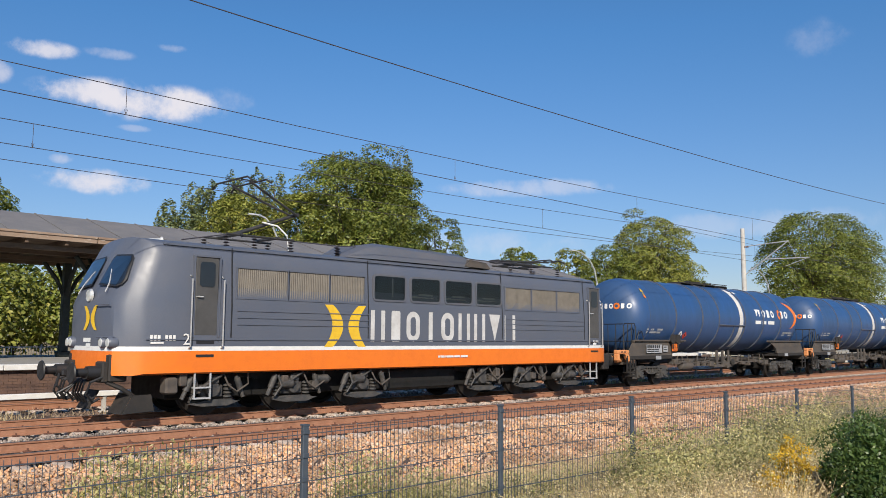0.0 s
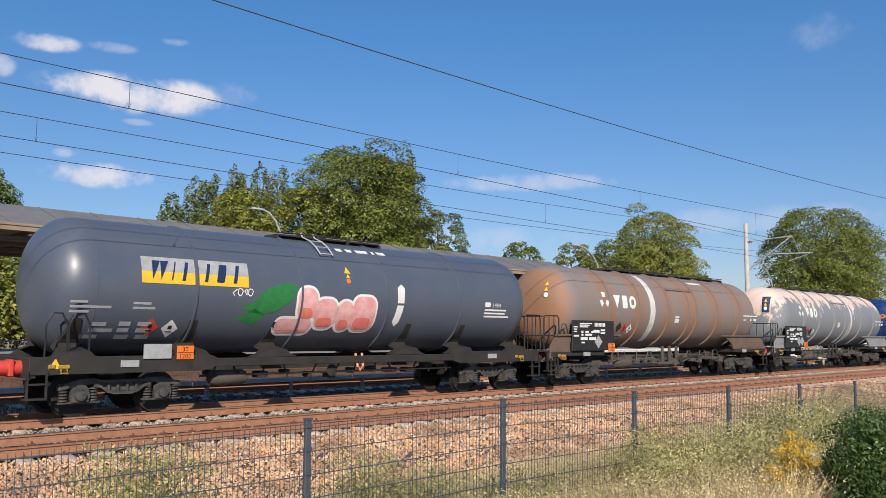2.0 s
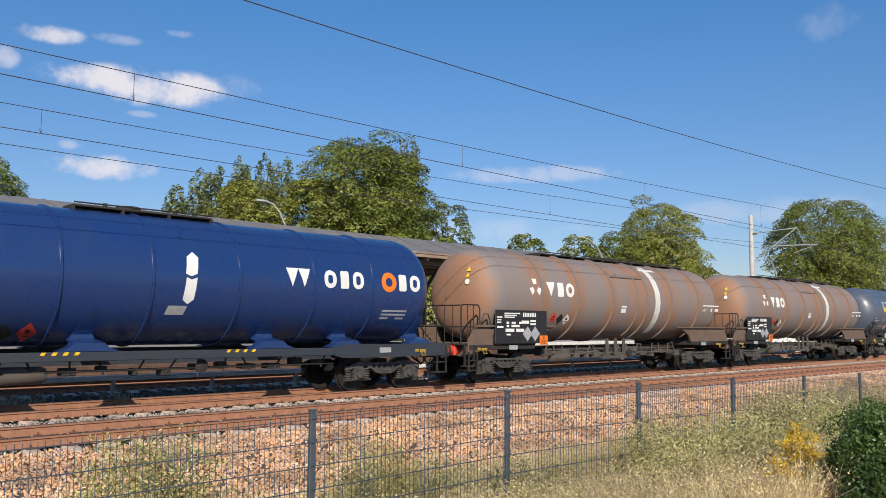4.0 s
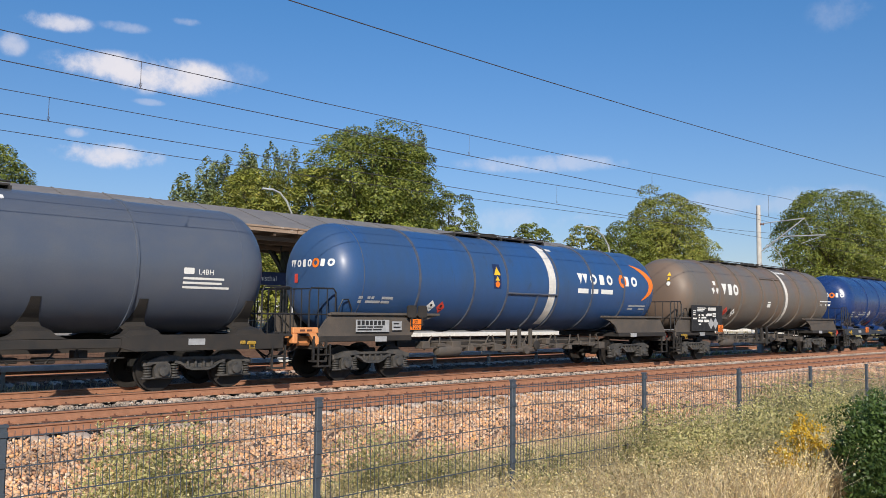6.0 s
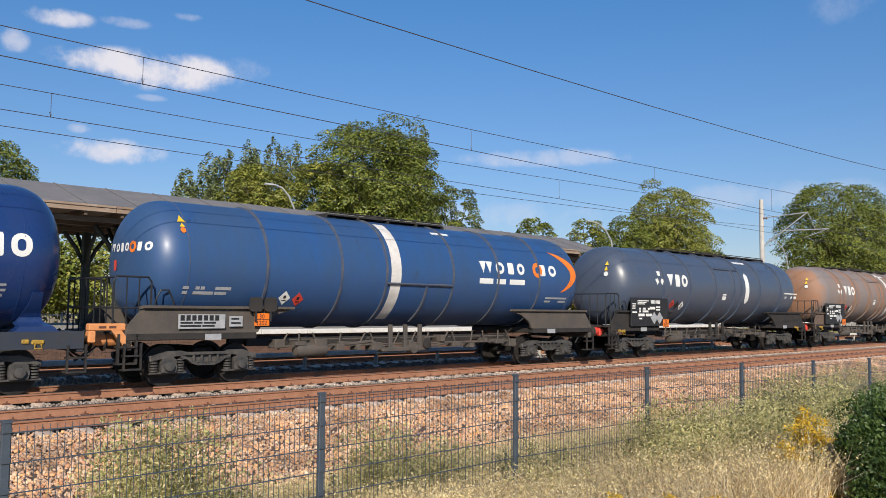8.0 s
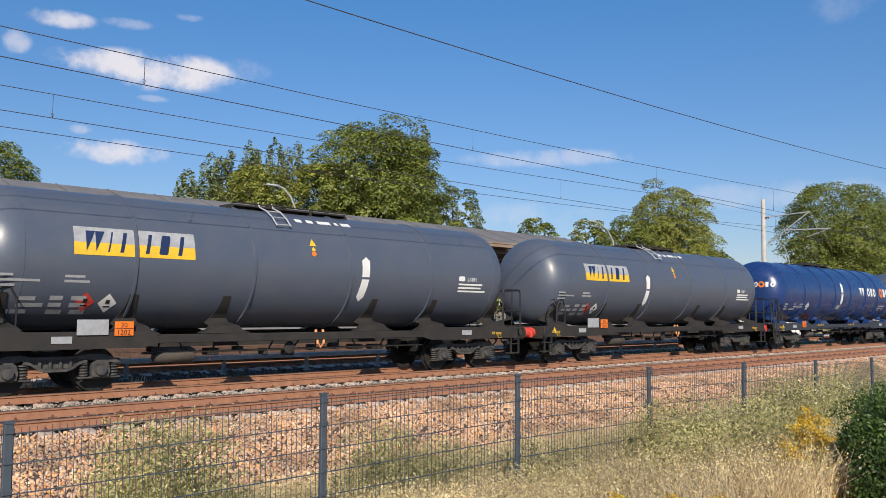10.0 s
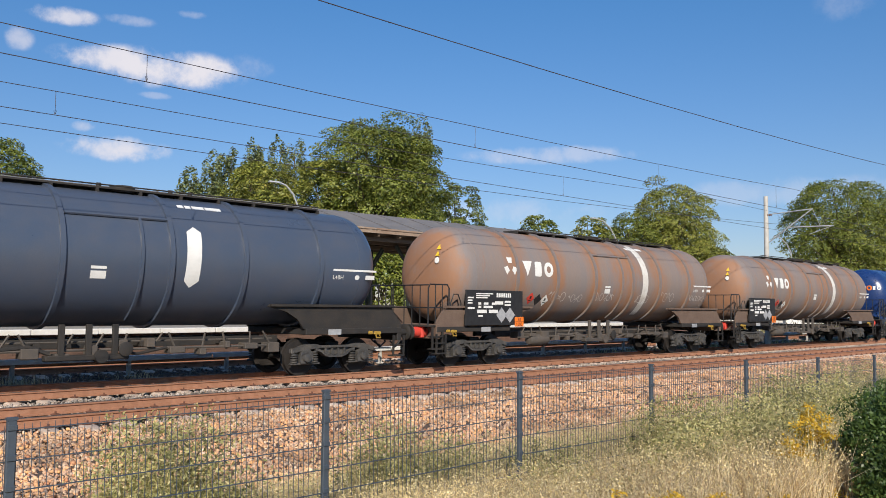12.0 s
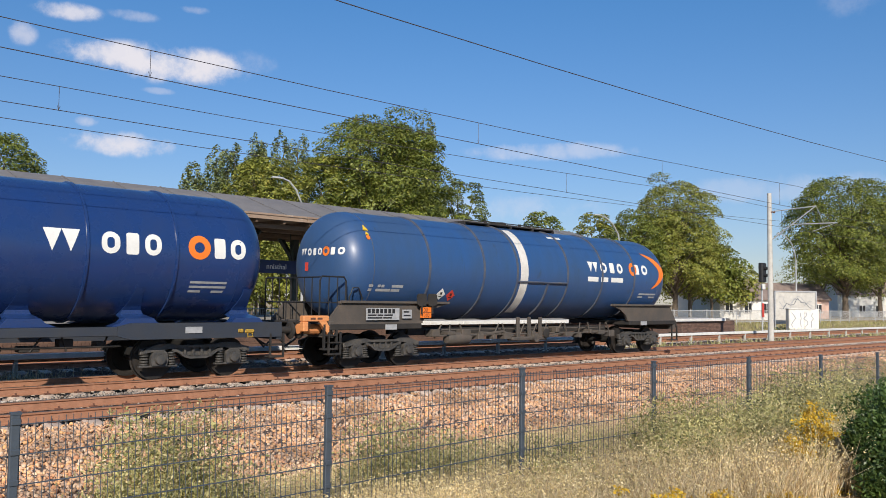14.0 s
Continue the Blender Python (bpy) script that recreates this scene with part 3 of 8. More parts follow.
# ---- overhead line ----
def build_wires():
    def run(name, label, y, z_mess, z_cont, x_drop, step, x0, x1):
        th = thing(name, (0, 0, 0), label, "overhead line")
        xs = np.arange(x0, x1 + 1, 6.0)
        sag = lambda x: 0.0016 * (((x - x_drop) + 30) % 60 - 30) ** 2 * 0.35
        part("contact_wire", Shape().tube([(x, y, z_cont) for x in (x0, x1)], 0.009, 5).mesh("contact_wire", M["wire"]), th)
        part("messenger_wire", Shape().tube([(x, y, z_mess + sag(x)) for x in xs], 0.0085, 5).mesh("messenger_wire", M["wire"]), th)
        for k in range(-2, 14):
            x = x_drop + k * step
            part("dropper", Shape().tube([(x, y, z_cont), (x, y, z_mess + sag(x))], 0.006, 4).tube([(x, y, z_cont), (x + 0.03, y, z_cont + 0.1), (x - 0.03, y, z_cont + 0.1), (x, y, z_cont)], 0.005, 4).mesh("dropper", M["wire"]), th)
    run("near_overhead_line", "thin dark overhead wires with droppers above the empty track", NEAR, 6.38, 5.88, 6.25, 8.7, -200, 260)
    run("train_overhead_line", "thin dark overhead wires with droppers above the train", FAR, 6.38, 5.86, 5.95, 17.7, -200, 260)
    th = thing("feeder_cable", (0, 0, 0), "thick dark feeder cable strung above the bank", "cable")
    part("cable", Shape().tube([(x, 10.0, 6.35 + 0.0008 * (x - 5) ** 2) for x in np.arange(-60, 121, 4)], 0.0085, 6).mesh("cable", M["wire"]), th)
    th = thing("return_cable", (0, 0, 0), "dark cable strung beyond the train track", "cable")
    part("cable", Shape().tube([(x, 20.8, 5.95 + 0.0005 * (x - 8) ** 2) for x in np.arange(-60, 100, 4)], 0.009, 6).mesh("cable", M["wire"]), th)


build_wires()


def build_mast():
    m = thing("catenary_mast", (45.2, 21.0, 0), "pale round concrete catenary mast with steel arms", "mast")
    part("pole", Shape().tube([(0, 0, -0.4), (0, 0, 8.2)], 0.17, 16, taper=0.115).mesh("pole", M["concrete"], 40), m)
    arm = Shape()
    arm.tube([(0, -0.12, 5.55), (0, -2.6, 7.3)], 0.035, 8).tube([(0, -0.1, 7.15), (0, -2.55, 7.28)], 0.028, 8)
    part("bracket_arm", arm.mesh("bracket_arm", M["galv"], 40), m)
    part("registration_tube", Shape().tube([(0, -1.2, 6.35), (0, -3.7, 6.3)], 0.03, 8).tube([(0, -2.6, 7.28), (0, -3.0, 6.33)], 0.01, 5).mesh("registration_tube", M["galv"], 40), m)
    part("steady_arm", Shape().tube([(0, -3.6, 6.28), (0, -2.4, 5.9)], 0.016, 6).mesh("steady_arm", M["galv"]), m)
    ins = Shape()
    for k in range(4):
        ins.revolve([(0.3 + k * 0.09, 0.03), (0.33 + k * 0.09, 0.075), (0.36 + k * 0.09, 0.03)], 10, "y", (0, -0.62, 7.12))
    part("insulator", ins.mesh("insulator", M["clip"], 40), m)


build_mast()


# ---- trees ----
def build_tree(at, height, spread, label, leaf, kind="round", seed=0, count=9000, leaf_size=0.17, bare=0.16, dense=1.5):
    """Tapered trunk and limbs, and a crown of leaf sprays that hang in tiers with dark gaps between them."""
    rng = np.random.default_rng(seed)
    th = thing("tree", at, label, "tree")
    wood = Shape()
    r0 = height * (0.022 if kind == "round" else 0.010)
    top = height * (0.7 if kind == "round" else 0.86)
    wood.tube([(0, 0, -0.3), (rng.normal(0, 0.1), 0, height * 0.2), (rng.normal(0, 0.25), rng.normal(0, 0.2), height * 0.45), (rng.normal(0, 0.4), 0, top)], r0, 9, taper=r0 * 0.25)
    if kind == "round":
        # sprays over the whole dome, drooping outwards; a few inside close the view through
        n = int(np.clip(count / 70, 60, 240))
        k = np.arange(n) + 0.5
        zc = 0.95 - 1.83 * k / n
        a = k * 2.39996 + rng.normal(0, 0.25, n)
        lump = 1 + 0.13 * np.sin(2 * a + seed) + 0.10 * np.sin(3.0 * a + 5 * zc + seed * 1.7)
        rad = rng.uniform(0.74, 0.97, n) * lump
        ring = np.sqrt(np.clip(1 - zc ** 2, 0, 1)) ** 0.86
        mid, half = height * (bare * 0.45 + 0.55), height * (0.45 - bare * 0.45)
        C = np.stack([np.cos(a) * ring * spread * rad, np.sin(a) * ring * spread * rad, mid + zc * half * rng.uniform(0.84, 0.93, n)], 1)
        S = spread * rng.uniform(0.12, 0.25, n) * (60 / n + 0.62)
        inner = rng.normal(0, 0.36, (n // 4, 3)) * np.array([spread, spread, half]) + np.array([0, 0, mid])
        C, S = np.concatenate([C, inner]), np.concatenate([S, np.full(len(inner), spread * 0.26)])
        flat, tilt = 0.55, 0.5
    else:
        n = 70
        k = (np.arange(n) + rng.uniform(0, 1, n)) / n
        w = spread * np.minimum(1.0, 0.45 + k * 1.6) * np.sqrt(np.clip(1.02 - k ** 5, 0, 1))
        a = rng.uniform(0, 6.28, n)
        C = np.stack([np.cos(a) * w * 0.62, np.sin(a) * w * 0.62, height * (bare + (1 - bare) * k * 0.95)], 1)
        S = np.maximum(w * rng.uniform(0.26, 0.46, n), 0.25)
        flat, tilt = 2.0, 0.2
    for i in range(0, len(C), 6):
        c = tuple(C[i])
        z = max(c[2] * 0.55, height * 0.12)
        wood.tube([(0, 0, z), (c[0] * 0.45, c[1] * 0.45, (z + c[2]) / 2 + 0.3), c], r0 * 0.34, 5, taper=r0 * 0.06)
    part("trunk", wood.mesh("trunk", M["bark"], 50), th)
    count, leaf_size = int(count * dense), leaf_size * 0.72 / math.sqrt(dense)
    w = S ** 2
    pick = rng.choice(len(C), count, p=w / w.sum())
    d = rng.normal(size=(count, 3))
    if kind == "round":
        d[:, 2] = np.abs(d[:, 2]) * np.where(rng.uniform(0, 1, count) < 0.8, 1, -0.7)
    d /= np.linalg.norm(d, axis=1)[:, None]
    rad = rng.uniform(0.5, 1.1, count) ** 0.6
    pos = C[pick] + d * (S[pick] * rad)[:, None] * np.array([1, 1, flat])
    out = C[pick] - np.array([0, 0, height * 0.5])
    out /= np.linalg.norm(out, axis=1)[:, None] + 1e-6
    # the rim of each spray hangs lower on its outer side
    pos[:, 2] -= tilt * np.einsum("ij,ij->i", (pos - C[pick])[:, :2], out[:, :2])
    face = d * 0.55 + out * 0.4 + np.array([0, 0, 0.45])
    part("crown", soup("crown", *leaves(pos, rng.uniform(0.7, 1.4, count) * leaf_size, rng, facing=face), leaf), th)
    return th


CHEST = "broad leafy chestnut tree with dense dark green crown"
POP = "tall slender poplar with a ragged grey-green crown"
Y = "leafy tree turning yellow behind the platform"
# x, y, height, spread, label, leaves, seed, count, leaf size
for px, py, hh, ww, lab, lf, sd, n, ls in [
        (41.4, 52, 17.3, 5.9, CHEST, "leaf", 1, 20000, 0.24), (45.4, 53, 17.0, 3.3, CHEST, "leaf", 91, 9000, 0.24), (37.6, 53, 14.0, 3.4, Y, "leaf_yellow", 2, 9000, 0.24),
        (50.4, 51.5, 13.2, 2.5, CHEST, "leaf", 3, 5500, 0.22), (33.6, 56, 13.6, 3.4, Y, "leaf_yellow", 4, 8000, 0.24), (29.6, 52, 9.2, 3.6, Y, "leaf_yellow", 5, 5000, 0.22),
        (90.2, 54, 17.7, 6.0, CHEST, "leaf_yellow", 6, 15000, 0.28), (81.5, 54, 13.2, 3.8, CHEST, "leaf", 7, 6000, 0.28), (95.5, 55, 13.4, 4.4, CHEST, "leaf_yellow", 71, 7000, 0.28),
        (144, 54, 24.8, 10.0, CHEST, "leaf", 8, 20000, 0.38), (166, 56, 22, 9, CHEST, "leaf", 9, 8000, 0.40), (13.0, 52, 12.0, 3.2, CHEST, "leaf", 10, 7000, 0.2)]:
    build_tree((px, py, -0.15), hh, ww, lab, M[lf], seed=sd, count=n, leaf_size=ls, bare=0.13 if px < 60 else 0.06, dense=3.0)
for i, (px, py, hh, ww) in enumerate([(67.9, 89, 28.8, 1.7), (43.7, 89, 18.6, 1.5), (46.8, 89, 21.0, 1.8), (49.4, 90, 21.8, 1.7), (51.8, 89, 23.2, 1.7), (53.6, 91, 22.4, 1.6), (55.3, 89, 24.2, 1.5), (58.3, 89, 24.3, 1.8), (78.9, 88, 31.1, 1.9), (75.6, 89, 29.0, 1.6), (33.5, 70, 11.4, 0.9)]):
    build_tree((px, py, -0.15), hh, ww * 1.3, POP, M["leaf_poplar"], "tall", 20 + i, 4200, 0.32, 0.1, 1.9)
for i, (px, py, hh, ww) in enumerate([(96, 80, 16.4, 3.6), (109, 80, 17.4, 3.6), (118, 64, 8.0, 4.0), (128, 90, 10, 5), (103, 56, 10.5, 3.6), (109, 57, 8.6, 3.8), (1, 50, 6.4, 3.8), (6, 50, 6.6, 3.8), (9.5, 52, 6.8, 3.6), (13, 49, 5.8, 3.4), (16, 51, 6.2, 3.4), (19, 50, 6.0, 3.4), (26, 50, 5.8, 3.4), (33, 50, 6.2, 3.6), (40, 49, 6.0, 3.4), (48, 50, 6.4, 3.8), (56, 50, 7, 4), (64, 52, 7.5, 4), (72, 52, 8, 4), (185, 75, 15, 8), (215, 80, 14, 8), (132, 75, 12, 6), (260, 95, 18, 12), (300, 100, 18, 14)]):
    build_tree((px, py, -0.15), hh, ww, "leafy tree behind the railway line", M["leaf_yellow" if i % 2 else "leaf"], "round", 50 + i, 4000, 0.22 if px < 60 else 0.34, 0.12 if px > 90 else 0.03)


# ---- train ----
M["blue"] = surface("worn_blue_paint", (0.026, 0.082, 0.228), (0.034, 0.076, 0.168), 0.8, 0.42, 0, 0.05, 45, stretch=(1.2, 0.5, 0.4), coat=0.15, spots=(0.036, 0.048, 0.075), spot_at=0.6)
M["blue_new"] = surface("glossy_blue_paint", (0.012, 0.04, 0.155), (0.016, 0.04, 0.135), 1.2, 0.27, 0, 0.02, 45, coat=0.35)
M["grey_tank"] = surface("grey_tank_paint", (0.078, 0.096, 0.136), (0.092, 0.106, 0.136), 1.4, 0.38, 0, 0.05, 45, coat=0.2)
M["slate_tank"] = surface("slate_tank_paint", (0.06, 0.082, 0.128), (0.074, 0.088, 0.122), 1.4, 0.36, 0, 0.05, 45, coat=0.25)
M["brown_grey_tank"] = surface("brown_grey_tank_paint", (0.125, 0.115, 0.105), (0.15, 0.13, 0.115), 1.4, 0.5, 0, 0.06, 45, stretch=(1, 0.5, 0.4))
M["rust_tank"] = surface("rusty_tank", (0.25, 0.185, 0.15), (0.20, 0.185, 0.19), 0.75, 0.65, 0, 0.12, 35, stretch=(1.9, 0.5, 0.22), spots=(0.29, 0.14, 0.075), spot_at=0.61)
M["pale_tank"] = surface("bleached_tank", (0.20, 0.215, 0.245), (0.235, 0.245, 0.265), 0.6, 0.6, 0, 0.08, 35, stretch=(1.2, 0.7, 0.5))
M["frame"] = surface("grimy_frame", (0.022, 0.021, 0.021), (0.042, 0.035, 0.03), 3, 0.75, 0.1, 0.2, 40)
M["frame_brown"] = surface("rusty_frame", (0.075, 0.067, 0.061), (0.12, 0.097, 0.08), 2.5, 0.8, 0.1, 0.2, 40)
M["frame_rust"] = surface("rust_brown_frame", (0.12, 0.078, 0.058), (0.165, 0.115, 0.088), 2.2, 0.8, 0.0, 0.2, 40)
M["frame_blue"] = surface("blue_grey_frame", (0.03, 0.038, 0.056), (0.036, 0.04, 0.048), 2.5, 0.6, 0.0, 0.12, 40)
# black for inner running gear: the deep shade under the vehicles as colour
M["void"] = surface("shade_black", (0.008, 0.0075, 0.007), None, 5, 0.8, 0.0, 0.1)
M["bogie"] = surface("bogie_grime", (0.055, 0.055, 0.056), (0.115, 0.104, 0.094), 5, 0.6, 0.2, 0.35, 45)
M["wheel"] = surface("wheel_steel", (0.02, 0.018, 0.017), (0.036, 0.03, 0.027), 6, 0.6, 0.2, 0.15)
M["black"] = surface("black_paint", (0.022, 0.022, 0.024), None, 4, 0.5, 0, 0.06)
M["white"] = surface("white_lettering", (0.78, 0.78, 0.76), (0.68, 0.68, 0.66), 3, 0.6, 0, 0.05)
M["grime_white"] = surface("worn_white_band", (0.72, 0.70, 0.67), (0.50, 0.47, 0.43), 2.2, 0.7, 0, 0.1)
M["orange"] = surface("orange_paint", (0.85, 0.20, 0.02), (0.78, 0.18, 0.02), 3, 0.45, 0, 0.04)
M["apricot"] = surface("faded_orange_bracket", (0.72, 0.30, 0.11), (0.60, 0.24, 0.09), 4, 0.65, 0, 0.15)
M["yellow"] = surface("yellow_paint", (0.80, 0.52, 0.03), (0.70, 0.43, 0.03), 4, 0.55, 0, 0.05)
M["red"] = surface("red_paint", (0.66, 0.06, 0.04), (0.52, 0.06, 0.04), 4, 0.5, 0, 0.06)
M["label_grey"] = surface("grey_label", (0.40, 0.41, 0.43), None, 6, 0.6)
M["sign_blue"] = surface("sign_blue", (0.014, 0.03, 0.10), None, 5, 0.5)
M["pink"] = surface("spray_pink", (0.72, 0.30, 0.30), (0.80, 0.50, 0.48), 4, 0.6)
M["spray_red"] = surface("spray_red", (0.72, 0.14, 0.10), (0.75, 0.25, 0.2), 4, 0.6)
M["green"] = surface("spray_green", (0.02, 0.20, 0.05), (0.02, 0.15, 0.04), 4, 0.6)
M["loco_grey"] = surface("locomotive_grey_paint", (0.095, 0.11, 0.148), (0.108, 0.118, 0.148), 1.0, 0.45, 0, 0.03, 45, coat=0.08)
M["loco_roof"] = surface("locomotive_roof", (0.1, 0.11, 0.135), (0.12, 0.12, 0.135), 1.6, 0.5, 0, 0.08)
M["loco_door"] = surface("dusty_door_paint", (0.085, 0.083, 0.082), None, 2, 0.5, 0, 0.05)
M["grille"] = surface("grille_metal", (0.17, 0.15, 0.125), (0.13, 0.118, 0.10), 4, 0.55, 0.2, 0.1)
M["pane"] = glass("window_glass", (0.35, 0.40, 0.42))
M["cab_dark"] = surface("dark_interior", (0.02, 0.02, 0.022), (0.05, 0.045, 0.04), 2, 0.9)
M["paper"] = surface("pale_cab_fittings", (0.45, 0.42, 0.36), None, 4, 0.8)
M["lamp_glass"] = surface("headlamp_lens", (0.75, 0.76, 0.74), None, 8, 0.15, 0.2, 0.1, coat=0.5)
M["insulator"] = surface("brown_insulator", (0.05, 0.04, 0.038), None, 8, 0.35)

CACHE = {}


def cached(key, make):
    if key not in CACHE:
        CACHE[key] = make()
    return CACHE[key]


R_T, Z_T = 1.50, 2.78      # radius and axis height of the tanks


def tank_mesh(length, dome, mat):
    """Cylinder with dished ends and a rounded knuckle."""
    def make():
        prof, k = [], 16
        for i in range(k + 1):
            a = math.pi / 2 * i / k
            prof.append((-length / 2 + dome * (1 - math.cos(a) ** 0.8), R_T * max(math.sin(a), 1e-3) ** 0.72))
        prof[0] = (prof[0][0], 0.02)
        full = prof + [(-x, r) for x, r in reversed(prof)]
        return Shape().revolve(full, 80, "x", (0, 0, Z_T)).mesh("tank", mat, 50)
    return cached(("tank", length, dome, mat.name), make)


def on_tank(x, z, lift=0.006):
    """A point on the camera's side of a tank."""
    dz = max(min((z - Z_T) / R_T, 0.999), -0.999)
    a = math.asin(dz)
    return (x, -(R_T + lift) * math.cos(a), Z_T + (R_T + lift) * math.sin(a))


def decal(polys, wrap=on_tank, step=0.09):
    """Flat outlines in x, z laid on a curved side as thin paint."""
    bm = bmesh.new()
    for poly in polys:
        vs = [bm.verts.new((x, 0, z)) for x, z in poly]
        if len(vs) > 2:
            bm.faces.new(vs)
    bmesh.ops.triangulate(bm, faces=bm.faces)
    zs = [v.co.z for v in bm.verts]
    z = math.floor(min(zs) / step) * step + step
    while z < max(zs):
        bmesh.ops.bisect_plane(bm, geom=bm.verts[:] + bm.edges[:] + bm.faces[:], plane_co=(0, 0, z), plane_no=(0, 0, 1))
        z += step
    bmesh.ops.remove_doubles(bm, verts=bm.verts, dist=0.001)
    for v in bm.verts:
        v.co = wrap(v.co.x, v.co.z)
    bmesh.ops.recalc_face_normals(bm, faces=bm.faces)
    return bm


def paint(name, polys, mat, parent, label="", key=None, wrap=on_tank):
    def make():
        bm = decal(polys, wrap)
        me = bpy.data.meshes.new(name)
        bm.to_mesh(me)
        bm.free()
        flip = sum(p.normal.y for p in me.polygons) > 0
        if flip:
            me.flip_normals()
        me.materials.append(mat)
        return me
    me = cached(("paint", key, mat.name), make) if key else make()
    return part(name, me, parent, label)


def rect(x0, x1, z0, z1, slant=0.0):
    return [(x0, z0), (x1, z0), (x1 + slant, z1), (x0 + slant, z1)]


def rounded(x0, x1, z0, z1, r, n=4):
    r = min(r, (x1 - x0) / 2.01, (z1 - z0) / 2.01)
    out = []
    for cx, cz, a0 in ((x1 - r, z0 + r, -90), (x1 - r, z1 - r, 0), (x0 + r, z1 - r, 90), (x0 + r, z0 + r, 180)):
        for i in range(n + 1):
            a = radians(a0 + 90 * i / n)
            out.append((cx + r * math.cos(a), cz + r * math.sin(a)))
    return out


def ringlet(cx, cz, r1, r0, n=24):
    """A ring as a fan of quads."""
    out = []
    for i in range(n):
        a, b = 2 * math.pi * i / n, 2 * math.pi * (i + 1) / n
        out.append([(cx + r0 * math.cos(a), cz + r0 * math.sin(a)), (cx + r1 * math.cos(a), cz + r1 * math.sin(a)),
                    (cx + r1 * math.cos(b), cz + r1 * math.sin(b)), (cx + r0 * math.cos(b), cz + r0 * math.sin(b))])
    return out


def arc_band(cx, cz, rx, rz, a0, a1, w0, w1, n=20):
    out = []
    for i in range(n):
        q = []
        for k, s in ((i, 1), (i + 1, 1), (i + 1, 0), (i, 0)):
            t = k / n
            a = radians(a0 + (a1 - a0) * t)
            w = (w0 + (w1 - w0) * math.sin(math.pi * t)) * (1 if s else 0)
            q.append((cx + (rx - w) * math.cos(a), cz + (rz - w) * math.sin(a)))
        out.append(q)
    return out


def bars(x, z, rows, h=0.05, gap=0.035):
    """Unreadable small print: rows of bars; each row a list of lengths."""
    out = []
    for i, row in enumerate(rows):
        xx = x
        for k in row:
            if k > 0:
                out.append(rect(xx, xx + k, z - i * (h + gap) - h, z - i * (h + gap)))
            xx += abs(k) + 0.03
    return out


def diamond(x, z, r):
    return [(x - r, z), (x, z - r), (x + r, z), (x, z + r)]


# -- running gear --
def wheel_mesh(r=0.46):
    return cached(("wheel", r), lambda: Shape().revolve([(-0.07, 0.06), (-0.07, r - 0.09), (-0.065, r), (0.05, r), (0.055, r + 0.028), (0.085, r + 0.026), (0.085, r - 0.07), (0.03, r - 0.1), (0.02, 0.12), (0.10, 0.10), (0.10, 0.02)], 32, "y").mesh("wheel", M["wheel"], 35))


def bogie_meshes():
    def frame_make():
        s = Shape()
        up = [(-1.28, 0.62), (-1.22, 0.70), (-0.95, 0.79), (-0.6, 0.80), (-0.45, 0.76), (0.45, 0.76), (0.6, 0.80), (0.95, 0.79), (1.22, 0.70), (1.28, 0.62)]
        low = [(1.24, 0.56), (0.62, 0.63), (0.48, 0.60), (0.34, 0.50), (0.2, 0.455), (-0.2, 0.455), (-0.34, 0.50), (-0.48, 0.60), (-0.62, 0.63), (-1.24, 0.56)]
        s.prism([*up, (1.24, 0.66), (0.95, 0.74), (0.5, 0.71), (-0.5, 0.71), (-0.95, 0.74), (-1.24, 0.66)][:10] + [(1.24, 0.60), (0.62, 0.69), (0.45, 0.70), (-0.45, 0.70), (-0.62, 0.69), (-1.24, 0.60)], -0.11, 0.03)
        s.prism([(-0.62, 0.70), (-0.48, 0.66), (-0.34, 0.56), (-0.2, 0.515), (0.2, 0.515), (0.34, 0.56), (0.48, 0.66), (0.62, 0.70), *low[1:9]], -0.12, 0.04)
        s.prism([(-0.6, 0.70), (0.6, 0.70), (0.34, 0.52), (-0.34, 0.52)], -0.03, 0.02)
        for x in (-0.3, -0.1, 0.1, 0.3):
            s.box(x - 0.025, x + 0.025, -0.09, 0.0, 0.5, 0.71)
        for sx in (-1, 1):
            s.box(sx * 1.28 - 0.05, sx * 1.28 + 0.05, -0.08, 0.05, 0.56, 0.70, 0.02)
        return s.mesh("side_frame", M["bogie"])

    def box_make():
        s = Shape()
        s.prism([(-0.17, 0.32), (0.17, 0.32), (0.2, 0.44), (0.17, 0.60), (0.1, 0.66), (-0.1, 0.66), (-0.17, 0.60), (-0.2, 0.44)], -0.12, 0.08)
        s.revolve([(-0.20, 0.04), (-0.19, 0.105), (-0.13, 0.12), (-0.10, 0.12)], 16, "y", (0, 0, 0.46))
        s.box(-0.44, 0.44, -0.08, 0.06, 0.285, 0.33, 0.012)
        return s.mesh("axle_box", M["bogie"], 35)

    def spring_make():
        s = Shape()
        for k in range(5):
            s.revolve([(0.335 + k * 0.06, 0.065), (0.345 + k * 0.06, 0.095), (0.37 + k * 0.06, 0.095), (0.38 + k * 0.06, 0.065)], 12, "z")
        return s.mesh("spring", M["bogie"], 40)
    return cached("side_frame", frame_make), cached("axle_box", box_make), cached("spring", spring_make)


